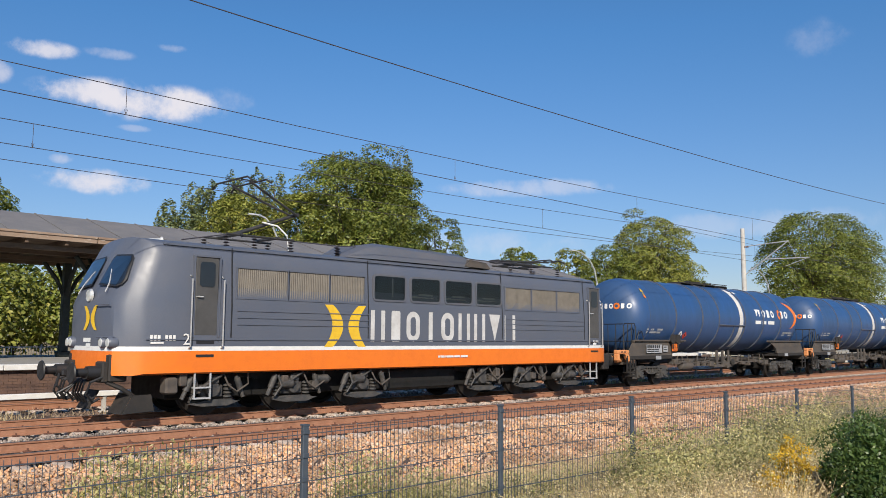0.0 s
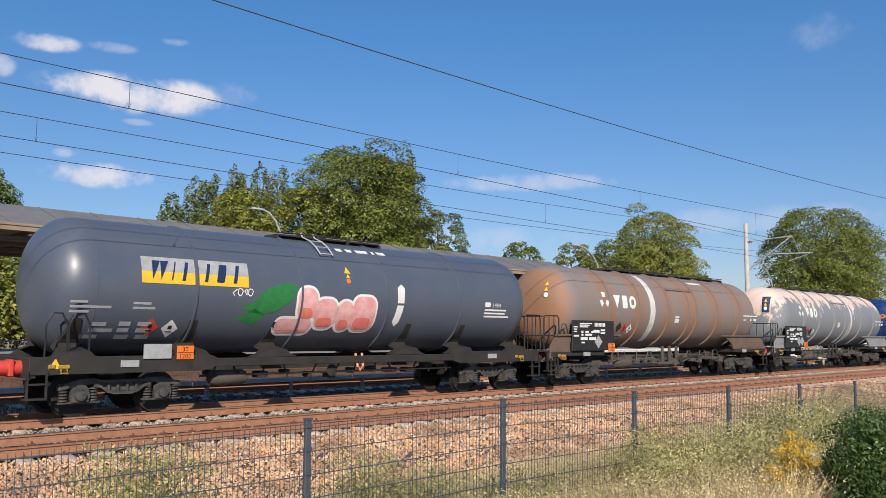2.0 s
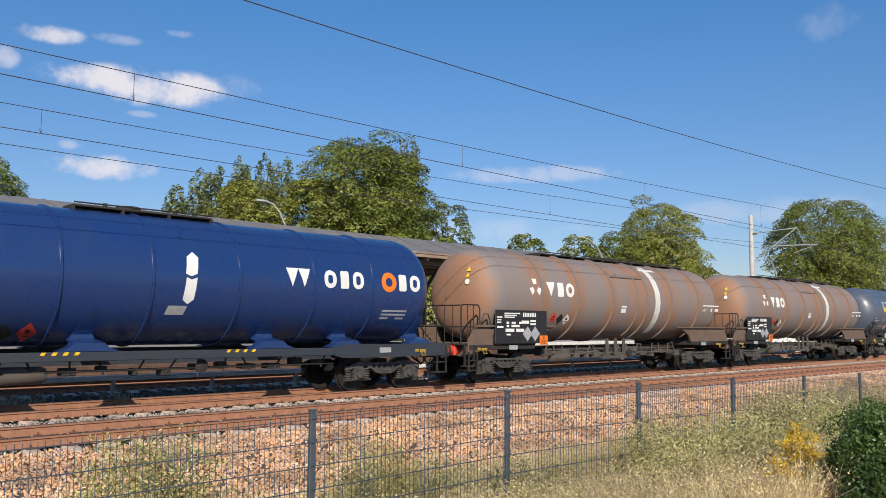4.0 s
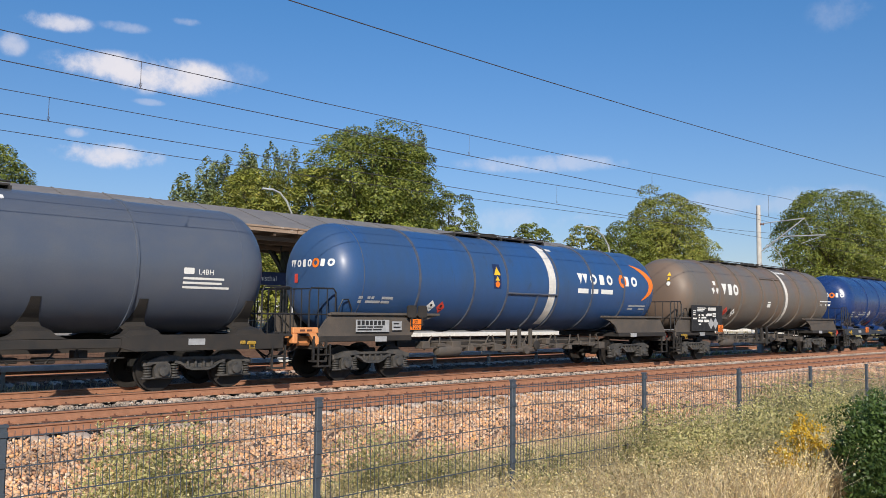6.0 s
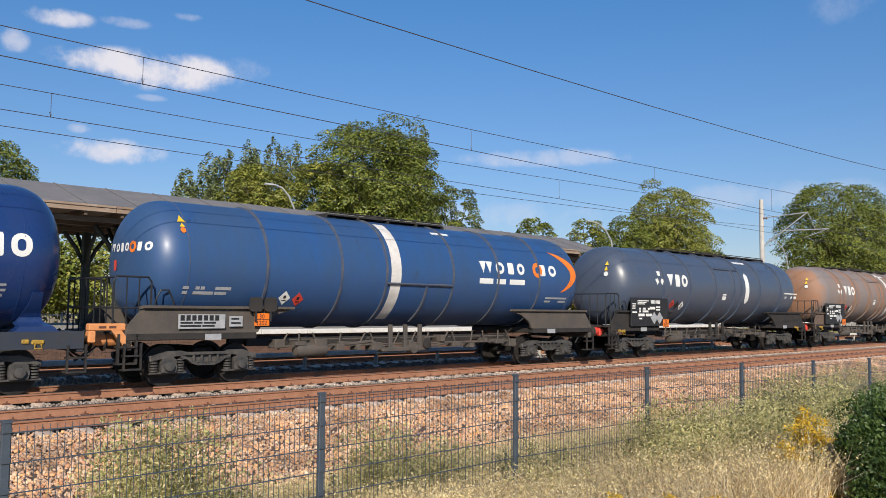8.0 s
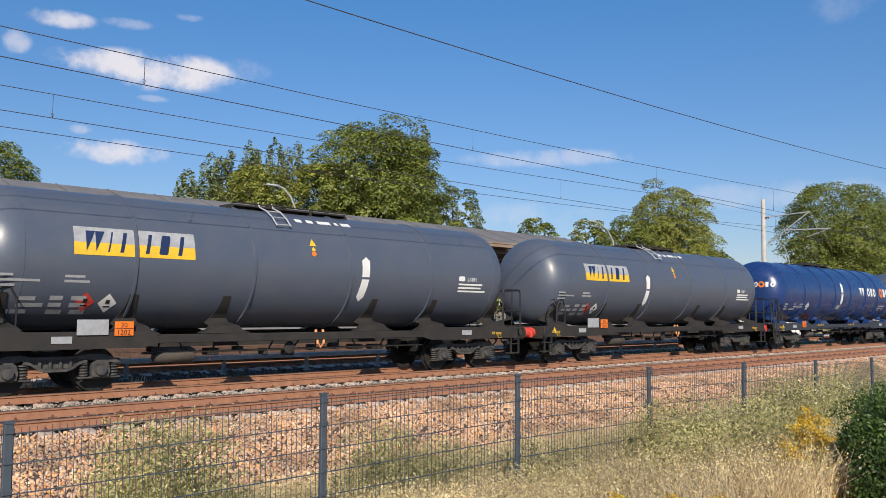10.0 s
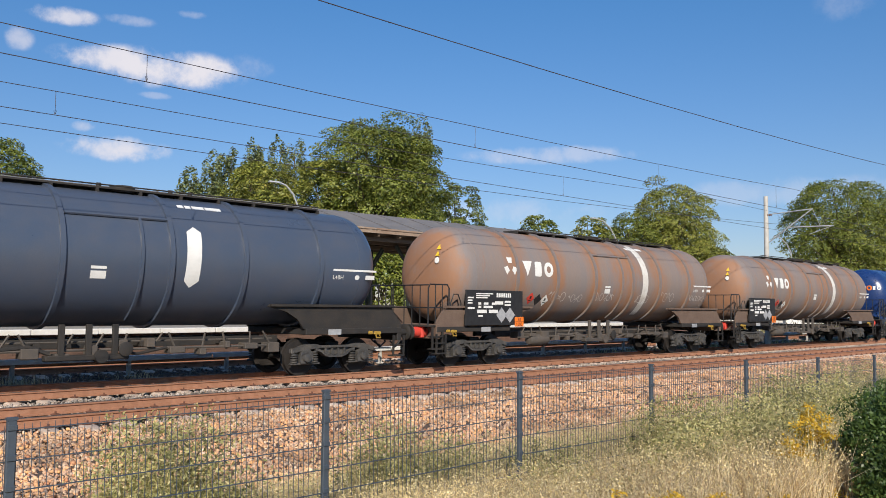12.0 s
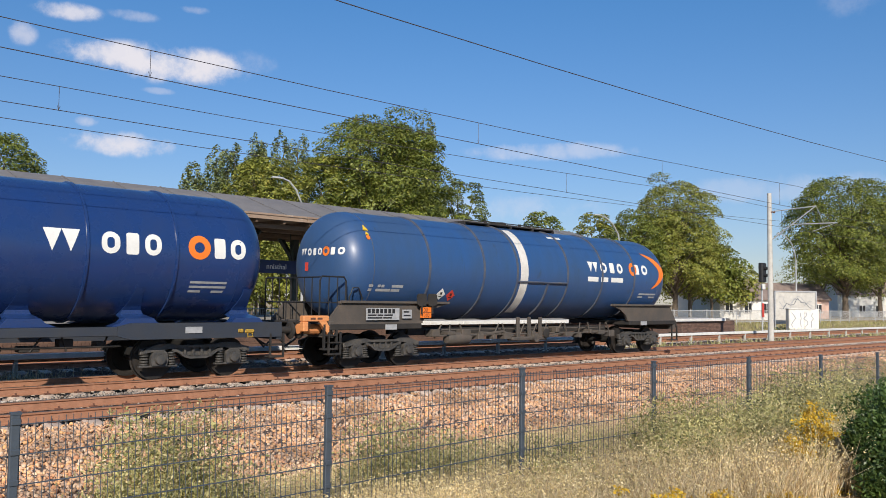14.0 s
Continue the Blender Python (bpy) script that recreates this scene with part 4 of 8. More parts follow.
def add_bogie(wagon, x):
    fr, ax, sp = bogie_meshes()
    # bolster and axles wear the shade black, so gaps read dark
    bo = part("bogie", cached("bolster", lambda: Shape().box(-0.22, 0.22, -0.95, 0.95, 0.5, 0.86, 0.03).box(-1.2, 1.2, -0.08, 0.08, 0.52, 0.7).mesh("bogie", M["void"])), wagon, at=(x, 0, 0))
    for sy in (-1, 1):
        turn = Matrix.Translation((0, sy * 1.0, 0)) @ (Matrix.Identity(4) if sy < 0 else Matrix.Rotation(math.pi, 4, "Z"))
        part("side_frame", fr, bo, at=turn)
        for ax_x in (-0.9, 0.9):
            part("axle_box", ax, bo, at=turn @ Matrix.Translation((ax_x, 0, 0)))
            for d in (-0.31, 0.31):
                part("spring", sp, bo, at=turn @ Matrix.Translation((ax_x + d, -0.01, 0)))
            part("wheel", wheel_mesh(), bo, at=Matrix.Translation((ax_x, sy * 0.72, 0.46)) @ (Matrix.Rotation(math.pi, 4, "Z") if sy > 0 else Matrix.Identity(4)))
    for ax_x in (-0.9, 0.9):
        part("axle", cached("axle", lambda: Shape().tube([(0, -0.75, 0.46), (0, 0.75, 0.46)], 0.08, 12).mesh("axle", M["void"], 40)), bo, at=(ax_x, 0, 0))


def add_buffers(wagon, half, mat=None):
    mat = mat or M["frame"]
    bm_ = cached(("buffer", mat.name), lambda: Shape().revolve([(0.0, 0.02), (0.0, 0.21), (0.03, 0.225), (0.05, 0.2), (0.06, 0.09), (0.32, 0.09), (0.32, 0.135), (0.60, 0.145), (0.62, 0.19), (0.66, 0.19)], 20, "x").mesh("buffer", mat, 35))
    for sx in (-1, 1):
        for y in (-0.875, 0.875):
            part("buffer", bm_, wagon, at=Matrix.Translation((sx * half, y, 1.05)) @ (Matrix.Identity(4) if sx < 0 else Matrix.Rotation(math.pi, 4, "Z")))
        hook = cached("hook", lambda: Shape().box(0.15, 0.62, -0.05, 0.05, 0.95, 1.1, 0.02).tube([(0.1, 0, 1.02), (0.05, 0, 0.75), (0.25, 0, 0.6), (0.45, 0, 0.8)], 0.03, 6).tube([(0.5, -0.35, 1.0), (0.2, -0.36, 0.75), (-0.05, -0.3, 0.6)], 0.025, 6).mesh("coupling", M["black"]))
        part("coupling", hook, wagon, at=Matrix.Translation((sx * half, 0, 0)) @ (Matrix.Identity(4) if sx < 0 else Matrix.Rotation(math.pi, 4, "Z")))


def ring_mesh(mat, w, h, lo=0, hi=360):
    """A hoop round the tank, or a part of one; angles from the camera's side upwards."""
    def make():
        n = 80 if hi - lo == 360 else 30
        rings = []
        for i in range(n + 1):
            a = radians(lo + (hi - lo) * i / n)
            rings.append([(x, -r * math.cos(a), Z_T + r * math.sin(a)) for x, r in ((-w / 2, R_T - 0.01), (-w / 2 + 0.006, R_T + h), (w / 2 - 0.006, R_T + h), (w / 2, R_T - 0.01))])
        return Shape().loft(rings, hi - lo < 360).mesh("ring", mat, 30)
    return cached(("ring", mat.name, w, h, lo, hi), make)


def band_mesh(mat, w, z0, z1):
    """A strip of paint round the tank's flank between two heights."""
    def make():
        s = Shape()
        n = 40
        a0, a1 = math.asin((z0 - Z_T) / R_T), math.asin(min((z1 - Z_T) / R_T, 0.999))
        r = R_T + 0.005
        p = [(x, -r * math.cos(a), Z_T + r * math.sin(a)) for a in (a0 + (a1 - a0) * i / n for i in range(n + 1)) for x in (-w / 2, w / 2)]
        s.add(p, [(2 * i, 2 * i + 1, 2 * i + 3, 2 * i + 2) for i in range(n)])
        return s.mesh("paint_band", mat, 60)
    return cached(("band", mat.name, w, z0, z1), make)


def add_common(w, L, tank_len, dome, mat, ring_xs, ring_mat, ring_w, ring_h):
    half = L / 2
    tank = part("tank", tank_mesh(tank_len, dome, mat), w)
    for x in ring_xs:
        part("ring", ring_mesh(ring_mat, ring_w, ring_h), tank, at=(x, 0, 0))
    for sx in (-1, 1):
        add_bogie(w, sx * (half - 2.62))
    add_buffers(w, half)
    return tank


def add_railing(w, x, side):
    """Platform with handrails at one end of a wagon."""
    def bent_rail():
        return Shape().tube([(0, 0, 1.25), (0, 0, 2.32), (0.06, 0, 2.42), (0.75, 0, 2.42), (0.82, 0, 2.32), (0.82, 0, 1.25)], 0.024, 6).mesh("handrail", M["black"], 40)

    def deck():
        s = Shape().box(-0.05, 0.9, -1.35, 1.35, 1.2, 1.25, 0.01)
        for z in (0.55, 0.9):
            s.box(0.1, 0.5, -1.42, -1.18, z, z + 0.04)
        s.box(0.08, 0.13, -1.4, -1.34, 0.55, 1.2).box(0.47, 0.52, -1.4, -1.34, 0.55, 1.2)
        return s.mesh("end_platform", M["frame"])
    m = Matrix.Translation((x, 0, 0)) @ (Matrix.Identity(4) if side < 0 else Matrix.Rotation(math.pi, 4, "Z"))
    d = part("end_platform", cached("deck", deck), w, at=m)
    rail = cached("handrail", bent_rail)
    low = cached("low_rail", lambda: Shape().tube([(0, 0, 1.75), (0.82, 0, 1.75)], 0.019, 6).mesh("low_rail", M["black"], 40))
    cross = cached("cross_rail", lambda: Shape().tube([(0, -1.3, 0), (0, 1.3, 0)], 0.021, 6).mesh("cross_rail", M["black"], 40))
    bar = cached("upright_bar", lambda: Shape().tube([(0, 0, 1.25), (0, 0, 2.41)], 0.016, 6).mesh("upright_bar", M["black"], 40))
    for y in (-1.3, 1.3):
        part("handrail", rail, d, at=(0, y, 0))
        part("low_rail", low, d, at=(0, y, 0))
    for z in (1.75, 2.40):
        part("cross_rail", cross, d, at=(0, 0, z))
    for bx, y in ((0, -0.95), (0, -0.6), (0, -0.25), (0, 0.25), (0, 0.6), (0, 0.95), (0.28, -1.3), (0.55, -1.3)):
        part("upright_bar", bar, d, at=(bx, y, 0))


def reservoir():
    return cached("reservoir", lambda: Shape().revolve([(-0.5, 0.02), (-0.47, 0.14), (-0.38, 0.18), (0.38, 0.18), (0.47, 0.14), (0.5, 0.02)], 18, "x").mesh("air_reservoir", M["frame_brown"], 40))


def side_plates(w, L, mat, z_top=1.72, key="d"):
    """Saddle plates over the bogies, running out in a wedge towards the middle."""
    half = L / 2

    def make():
        s = Shape()
        p = [(half - 0.62, 1.2), (half - 0.62, 1.32), (half - 1.0, z_top), (half - 3.7, z_top), (half - 4.75, z_top + 0.03), (half - 4.8, z_top - 0.03), (half - 4.3, z_top - 0.16), (half - 3.98, z_top - 0.34), (half - 3.86, 1.3), (half - 3.8, 1.2)]
        for y in (-1.36, 1.28):
            s.prism(p, y, y + 0.08)
        s.box(half - 0.75, half - 0.60, -1.38, 1.38, 0.85, 1.28, 0.012)
        s.box(half - 3.8, half - 0.9, -1.40, -1.33, z_top - 0.05, z_top + 0.01)
        s.prism([(half - 0.95, z_top - 0.03), (half - 4.78, z_top - 0.03), (half - 4.78, z_top + 0.03), (half - 0.95, z_top + 0.03)], -1.44, -1.36)
        return s.mesh("saddle_frame", mat)
    me = cached(("saddle", key, L, mat.name), make)
    beam = cached(("sole", L), lambda: Shape().box(half - 3.75, half - 0.62, -1.40, 1.40, 1.05, 1.2, 0.012).mesh("sole_beam", M["frame"]))
    for sx in (-1, 1):
        part("sole_beam", beam, w, at=Matrix.Rotation(0 if sx > 0 else math.pi, 4, "Z"))
        part("saddle_frame", me, w, at=Matrix.Rotation(0 if sx > 0 else math.pi, 4, "Z") if key == "sym" else Matrix.Diagonal((sx, 1, 1, 1)))

    def mid():
        s = Shape()
        for y in (-0.5, 0.38):
            s.box(-half + 4, half - 4, y, y + 0.12, 0.82, 1.02, 0.01)
        for x in (-3.0, -1.0, 1.2, 3.2):
            s.box(x - 0.06, x + 0.06, -0.9, 0.9, 0.86, 0.98)
        return s.mesh("centre_sill", M["frame"])
    part("centre_sill", cached(("sill", L), mid), w)

    def gear():
        s = Shape()
        rng = random.Random(5)
        s.tube([(-half + 4.4, -1.0, 0.82), (half - 4.4, -1.0, 0.80)], 0.03, 6)
        s.tube([(-half + 4.4, -0.85, 0.98), (half - 4.4, -0.85, 0.96)], 0.025, 6)
        for x in np.arange(-half + 4.6, half - 4.4, 0.62):
            a = rng.uniform(0.06, 0.2)
            z = rng.uniform(0.62, 0.85)
            s.box(x - a, x + a, -1.1, -0.75, z, z + rng.uniform(0.1, 0.24), 0.015)
            s.tube([(x, -1.0, 0.75), (x + rng.uniform(-0.3, 0.3), -1.02, 1.15)], 0.025, 5)
        return s.mesh("brake_gear", M["frame_brown"])
    part("brake_gear", cached(("gear", L), gear), w)
    part("air_reservoir", reservoir(), w, at=(-half + 5.6, -0.95, 0.72))


def flat_frame(w, L, mat):
    """Straight underframe the length of the wagon, with flared saddles."""
    half = L / 2

    def beam():
        s = Shape().box(-half + 0.62, half - 0.62, -1.4, -1.26, 1.0, 1.19, 0.012)
        for sx in (-1, 1):
            s.prism([(sx * (half - 0.62), 0.92), (sx * (half - 0.62), 1.27), (sx * (half - 4.3), 1.27), (sx * (half - 4.6), 1.2), (sx * (half - 4.6), 1.0), (sx * (half - 4.3), 0.92)], -1.43, -1.3)
        return s.mesh("sole_bar", mat)
    bm_ = cached(("beam", L, mat.name), beam)
    part("sole_bar", bm_, w)
    part("sole_bar", bm_, w, at=Matrix.Rotation(math.pi, 4, "Z"))
    part("centre_sill", cached(("csill", L, mat.name), lambda: Shape().box(-half + 0.7, half - 0.7, -0.3, 0.3, 0.86, 1.1).mesh("centre_sill", mat)), w)
    hs = cached(("headstock", mat.name), lambda: Shape().box(-0.07, 0.07, -1.4, 1.4, 0.85, 1.26, 0.012).mesh("headstock", mat))
    for sx in (-1, 1):
        part("headstock", hs, w, at=(sx * (half - 0.67), 0, 0))

    def saddle():
        s = Shape()
        n = 10
        for y, sy in ((-1.34, -1),):
            rows = []
            for i in range(n + 1):
                t = i / n
                z = 1.2 + (2.05 - 1.2) * t
                wv = 0.62 - 0.52 * math.sin(t * math.pi / 2) ** 0.45
                a = math.asin(max((z - Z_T) / R_T, -0.999))
                yy = sy * min(max(R_T * math.cos(a) + 0.015, 0.9), 1.34) if t > 0.2 else y
                rows.append([(-wv, yy, z), (wv, yy, z), (wv, yy - sy * 0.3, z), (-wv, yy - sy * 0.3, z)])
            s.loft(rows)
        return s.mesh("saddle", M["blue_new"] if mat is M["frame_blue"] else mat)
    sm = cached(("cradle", mat.name), saddle)
    for x in (-half + 1.5, -half + 4.1, -2.2, 2.2, half - 4.1, half - 1.5):
        part("saddle", sm, w, at=(x, 0, 0))
        part("saddle", sm, w, at=Matrix.Translation((x, 0, 0)) @ Matrix.Rotation(math.pi, 4, "Z"))

    def gear():
        s = Shape()
        rng = random.Random(8)
        s.tube([(-half + 4.4, -1.1, 0.78), (half - 4.4, -1.1, 0.78)], 0.025, 6)
        for x in np.arange(-half + 4.7, half - 4.5, 0.7):
            a = rng.uniform(0.05, 0.2)
            z = rng.uniform(0.6, 0.8)
            s.box(x - a, x + a, -1.1, -0.8, z, z + rng.uniform(0.1, 0.22), 0.015)
            s.tube([(x, -1.1, 0.7), (x + rng.uniform(-0.25, 0.25), -1.1, 1.02)], 0.022, 5)
        return s.mesh("brake_gear", M["frame"])
    part("brake_gear", cached(("gear2", L), gear), w)
    part("air_reservoir", reservoir(), w, at=(-half + 5.2, -0.95, 0.72))


def top_walk(w, x0, x1, full):
    """Walkway on the crown of the tank, with its rail."""
    def make():
        s = Shape().box(x0, x1, -0.32, 0.32, Z_T + R_T + 0.05, Z_T + R_T + 0.09)
        n = int((x1 - x0) / 0.9)
        for i in range(n + 1):
            x = x0 + (x1 - x0) * i / n
            s.box(x - 0.03, x + 0.03, -0.34, 0.34, Z_T + R_T - 0.06, Z_T + R_T + 0.05)
        s.tube([(x0, -0.34, Z_T + R_T + 0.13), (x1, -0.34, Z_T + R_T + 0.13)], 0.018, 5)
        s.revolve([(0.0, 0.28), (0.14, 0.28), (0.16, 0.24), (0.16, 0.02)], 18, "z", ((x0 + x1) / 2 - 0.3, 0, Z_T + R_T + 0.02))
        for k in (0.9, 1.4, -0.8):
            s.revolve([(0.0, 0.06), (0.2, 0.06), (0.2, 0.01)], 8, "z", ((x0 + x1) / 2 + k, 0.1, Z_T + R_T + 0.02))
        return s.mesh("walkway", M["frame"])
    part("walkway", cached(("walk", x0, x1), make), w)


def hollow(x0, x1, z0, z1, r, t):
    """A rounded frame of stroke t as a ring of quads."""
    a, b = rounded(x0, x1, z0, z1, r), rounded(x0 + t, x1 - t, z0 + t, z1 - t, max(r - t, 0.004))
    n = len(a)
    return [[a[i], a[(i + 1) % n], b[(i + 1) % n], b[i]] for i in range(n)]


def letters(x0, z0, h, widths, gap=0.05, slant=0.0, r=0.04, forms=""):
    """Stand-ins for brand lettering: a row of plain shapes. v: wedge, o: ring, b: full block, u: uprights, i: one upright."""
    out, x = [], x0
    for n, k in enumerate(widths):
        if k > 0:
            a, b = x + k * 0.04, x + k * 0.96
            t = min(0.3 * (b - a), 0.27 * h)
            form = forms[n] if n < len(forms) else "o"
            if form == "v":
                polys = [[(a, z0 + h), ((a + b) / 2, z0), (b, z0 + h)]]
            elif form == "w":
                m = (a + b) / 2
                polys = [[(a, z0 + h), ((a * 3 + b) / 4, z0), (m, z0 + h)], [(m, z0 + h), ((a + 3 * b) / 4, z0), (b, z0 + h)]]
            elif form == "b":
                polys = [rounded(a + 0.1 * k, b - 0.1 * k, z0, z0 + h, r)]
            elif form == "u":
                polys = [rect(a, a + t * 0.9, z0, z0 + h), rect(b - t * 0.9, b, z0, z0 + h)]
            elif form == "i":
                polys = [rect((a + b) / 2 - t * 0.55, (a + b) / 2 + t * 0.55, z0, z0 + h)]
            else:
                polys = hollow(a, b, z0, z0 + h, min(b - a, h) * 0.48, t)
            out.append([[(q[0] + slant * (q[1] - z0), q[1]) for q in p] for p in polys])
        x += abs(k) + gap
    return out


def paint_blocks(name, blocks, mat, parent, label, key, wrap=on_tank):
    for j, q in enumerate(blocks):
        paint(name, q, mat, parent, label, (key, j) if key else None, wrap)


LABELS = {"blue": "worn blue tank wagon with white band and orange swoosh", "blue_new": "glossy dark blue tank wagon with white lettering shapes",
          "grey": "dark grey tank wagon with a yellow and white name panel", "rust_tank": "rust-streaked tank wagon with a white band and black data board",
          "pale_tank": "grey tank wagon with peeling pale pink patches", "brown_grey_tank": "brown-grey tank wagon with a white band",
          "slate_tank": "slate-blue tank wagon with short white mark"}




def text_part(name, body, size, x, z, mat, parent, wrap, label=""):
    """Readable words in the built-in font, laid on a surface; x, z is the lower left corner."""
    def make():
        cu = bpy.data.curves.new("words", "FONT")
        cu.body, cu.size, cu.resolution_u = body, size, 2
        ob = bpy.data.objects.new("words", cu)
        me = bpy.data.meshes.new_from_object(ob)
        bpy.data.objects.remove(ob)
        for v in me.vertices:
            v.co = wrap(x + v.co.x, z + v.co.y)
        me.materials.clear()
        me.materials.append(mat)
        return me
    return part(name, cached(("text", body, size, x, z, mat.name), make), parent, label)


def ribbon(points, w):
    """A painted stroke of even width."""
    out = []
    for (x0, z0), (x1, z1) in zip(points, points[1:]):
        d = max(math.hypot(x1 - x0, z1 - z0), 1e-4)
        nx, nz = -(z1 - z0) / d * w / 2, (x1 - x0) / d * w / 2
        out.append([(x0 - nx, z0 - nz), (x1 - nx, z1 - nz), (x1 + nx, z1 + nz), (x0 + nx, z0 + nz)])
    return out


def scribble(x, z, w, h, seed):
    """An unreadable tag: loops and zigzags."""
    r = random.Random(seed)
    out = []
    n = int(w / (h * 0.55))
    for i in range(n):
        cx = x + (i + 0.5) * w / n
        pts = [(cx + r.uniform(-0.3, 0.3) * w / n * 1.6, z + r.uniform(0, h)) for _ in range(4)]
        if i % 2:
            pts = [(cx + 0.35 * h * math.cos(k * 0.9) * (1 - 0.03 * k), z + h * 0.5 + 0.4 * h * math.sin(k * 0.9)) for k in range(8)]
        out += ribbon(pts, 0.022)
    return out


def hazard_plate(w, x, z, y=-1.45):
    p = part("hazard_plate", cached("haz", lambda: Shape().box(-0.2, 0.2, -0.012, 0.012, -0.15, 0.15, 0.004).mesh("hazard_plate", M["orange"])), w, "orange hazard plate with black numbers", at=(x, y, z))
    part("plate_line", cached("hazl", lambda: Shape().box(-0.19, 0.19, -0.016, -0.011, -0.006, 0.006).mesh("plate_line", M["black"])), p)
    flat = lambda a, b: (a, -0.0145, b)
    text_part("plate_number", "30", 0.15, -0.085, 0.022, M["black"], p, flat)
    text_part("plate_number", "1202", 0.15, -0.165, -0.13, M["black"], p, flat)


def hazard_signs(tank, spots):
    for x, z, mat, r in spots:
        paint("hazard_sign", [diamond(x, z, r)], M[mat], tank, key=("sign", x, z, mat))
        if mat != "black":
            paint("sign_mark", [rect(x - r * 0.22, x + r * 0.22, z - r * 0.05, z + r * 0.35), rect(x - r * 0.35, x + r * 0.35, z - r * 0.4, z - r * 0.28)], M["black"], tank, key=("signm", x, z), wrap=lambda a, b: on_tank(a, b, 0.011))


def warning_stack(tank, x, z, s=0.2, plate=True):
    up = lambda a, b: on_tank(a, b, 0.011)
    if plate:
        paint("warning_plate", [rect(x - s * 0.85, x + s * 0.85, z - s * 2.6, z + s * 1.2)], M["sign_blue"], tank, key=("wp", x, z))
    paint("warning_sign", [[(x - s * 0.75, z - s * 0.5), (x + s * 0.75, z - s * 0.5), (x, z + s * 0.8)], [(x - s * 0.5, z - s * 1.35), (x + s * 0.5, z - s * 1.35), (x, z - s * 0.6)]], M["yellow"], tank, key=("ws", x, z), wrap=up)
    paint("warning_sign", [rounded(x - s * 0.5, x + s * 0.5, z - s * 2.4, z - s * 1.45, s * 0.5)], M["orange"], tank, key=("wo", x, z), wrap=up)


def end_rings(tank, T, mat):
    """The welded line where each dished end begins."""
    for sx in (-1, 1):
        part("ring", ring_mesh(mat, 0.025, 0.006), tank, at=(sx * (T / 2 - 0.95), 0, 0))


def end_face(y, z, T, dome, lift=0.01):
    """A point on the forward dished end."""
    r = min(math.hypot(y, z - Z_T) / R_T, 0.999)
    a = math.asin(r ** (1 / 0.72))
    return (-T / 2 + dome * (1 - math.cos(a) ** 0.8) - lift, y, z)


def wheel_valve(w, x):
    part("hand_wheel", cached("valve", lambda: Shape().revolve([(-0.02, 0.13), (-0.01, 0.155), (0.01, 0.155), (0.02, 0.13)], 16, "y").tube([(-0.14, 0, 0), (0.14, 0, 0)], 0.012, 5).tube([(0, 0, -0.14), (0, 0, 0.14)], 0.012, 5).mesh("hand_wheel", M["frame"], 40)), w, at=(x, -1.2, 0.82))


def bottom_outlet(w, x, mat):
    """Legs, valves and pipes of the outlet under the belly."""
    def make():
        s = Shape()
        for d in (-0.75, -0.2, 0.35):
            s.box(x + d, x + d + 0.12, -1.12, -1.04, 0.6, 1.35, 0.008)
        s.box(x - 1.0, x + 0.7, -1.15, -0.9, 0.6, 0.72, 0.02)
        s.revolve([(-0.12, 0.02), (-0.12, 0.14), (0.12, 0.14), (0.12, 0.02)], 14, "y", (x + 0.1, -1.1, 0.68))
        s.tube([(x - 0.9, -1.05, 0.75), (x - 1.3, -1.0, 0.9), (x - 1.9, -1.0, 0.85), (x - 2.4, -1.0, 0.88)], 0.045, 7)
        s.tube([(x + 0.5, -1.1, 0.8), (x + 0.9, -1.05, 0.7), (x + 1.6, -1.0, 0.82)], 0.035, 7)
        return s.mesh("outlet_gear", mat, 40)
    part("outlet_gear", cached(("outlet", x, mat.name), make), w)
    wheel_valve(w, x + 0.6)


def steps_and_pads(w, half, yellow):
    """Foot steps at the corners, yellow hand holds, and small data labels on the frame."""
    st = cached("corner_step", lambda: Shape().box(-0.2, 0.2, -1.46, -1.2, 0.42, 0.46, 0.008).box(-0.2, -0.16, -1.45, -1.4, 0.42, 1.0).box(0.16, 0.2, -1.45, -1.4, 0.42, 1.0).box(-0.2, 0.2, -1.46, -1.3, 0.72, 0.75).mesh("corner_step", M["frame"]))
    for sx in (-1, 1):
        part("corner_step", st, w, at=(sx * (half - 0.75), 0, 0))
    if yellow:
        pad = cached("jack_pad", lambda: Shape().box(-0.12, 0.12, -1.46, -1.40, 1.02, 1.11, 0.02).box(-0.3, -0.16, -1.455, -1.41, 1.03, 1.12, 0.015).tube([(-0.06, -1.45, 1.02), (-0.07, -1.48, 0.94), (0.07, -1.48, 0.94), (0.06, -1.45, 1.02)], 0.022, 6).mesh("lifting_pad", M["pad"]))
        for x in (-half + 1.25, half - 1.5):
            part("lifting_pad", pad, w, "yellow lifting pad", at=(x, 0, 0))
    lab = cached("data_label", lambda: Shape().box(-0.2, 0.2, -1.446, -1.436, 1.04, 1.18).mesh("data_label", M["label_grey"]))
    for x in (-half + 2.6, half - 2.9):
        part("data_label", lab, w, at=(x, 0, 0))


def end_hoop(w, x):
    part("grab_hoop", cached("hoop", lambda: Shape().tube([(0, -1.32, 1.25), (0, -1.34, 1.9), (0.12, -1.34, 2.15), (0.3, -1.34, 2.15), (0.42, -1.34, 1.9), (0.42, -1.32, 1.25)], 0.02, 6).mesh("grab_hoop", M["black"], 40)), w, at=(x, 0, 0))


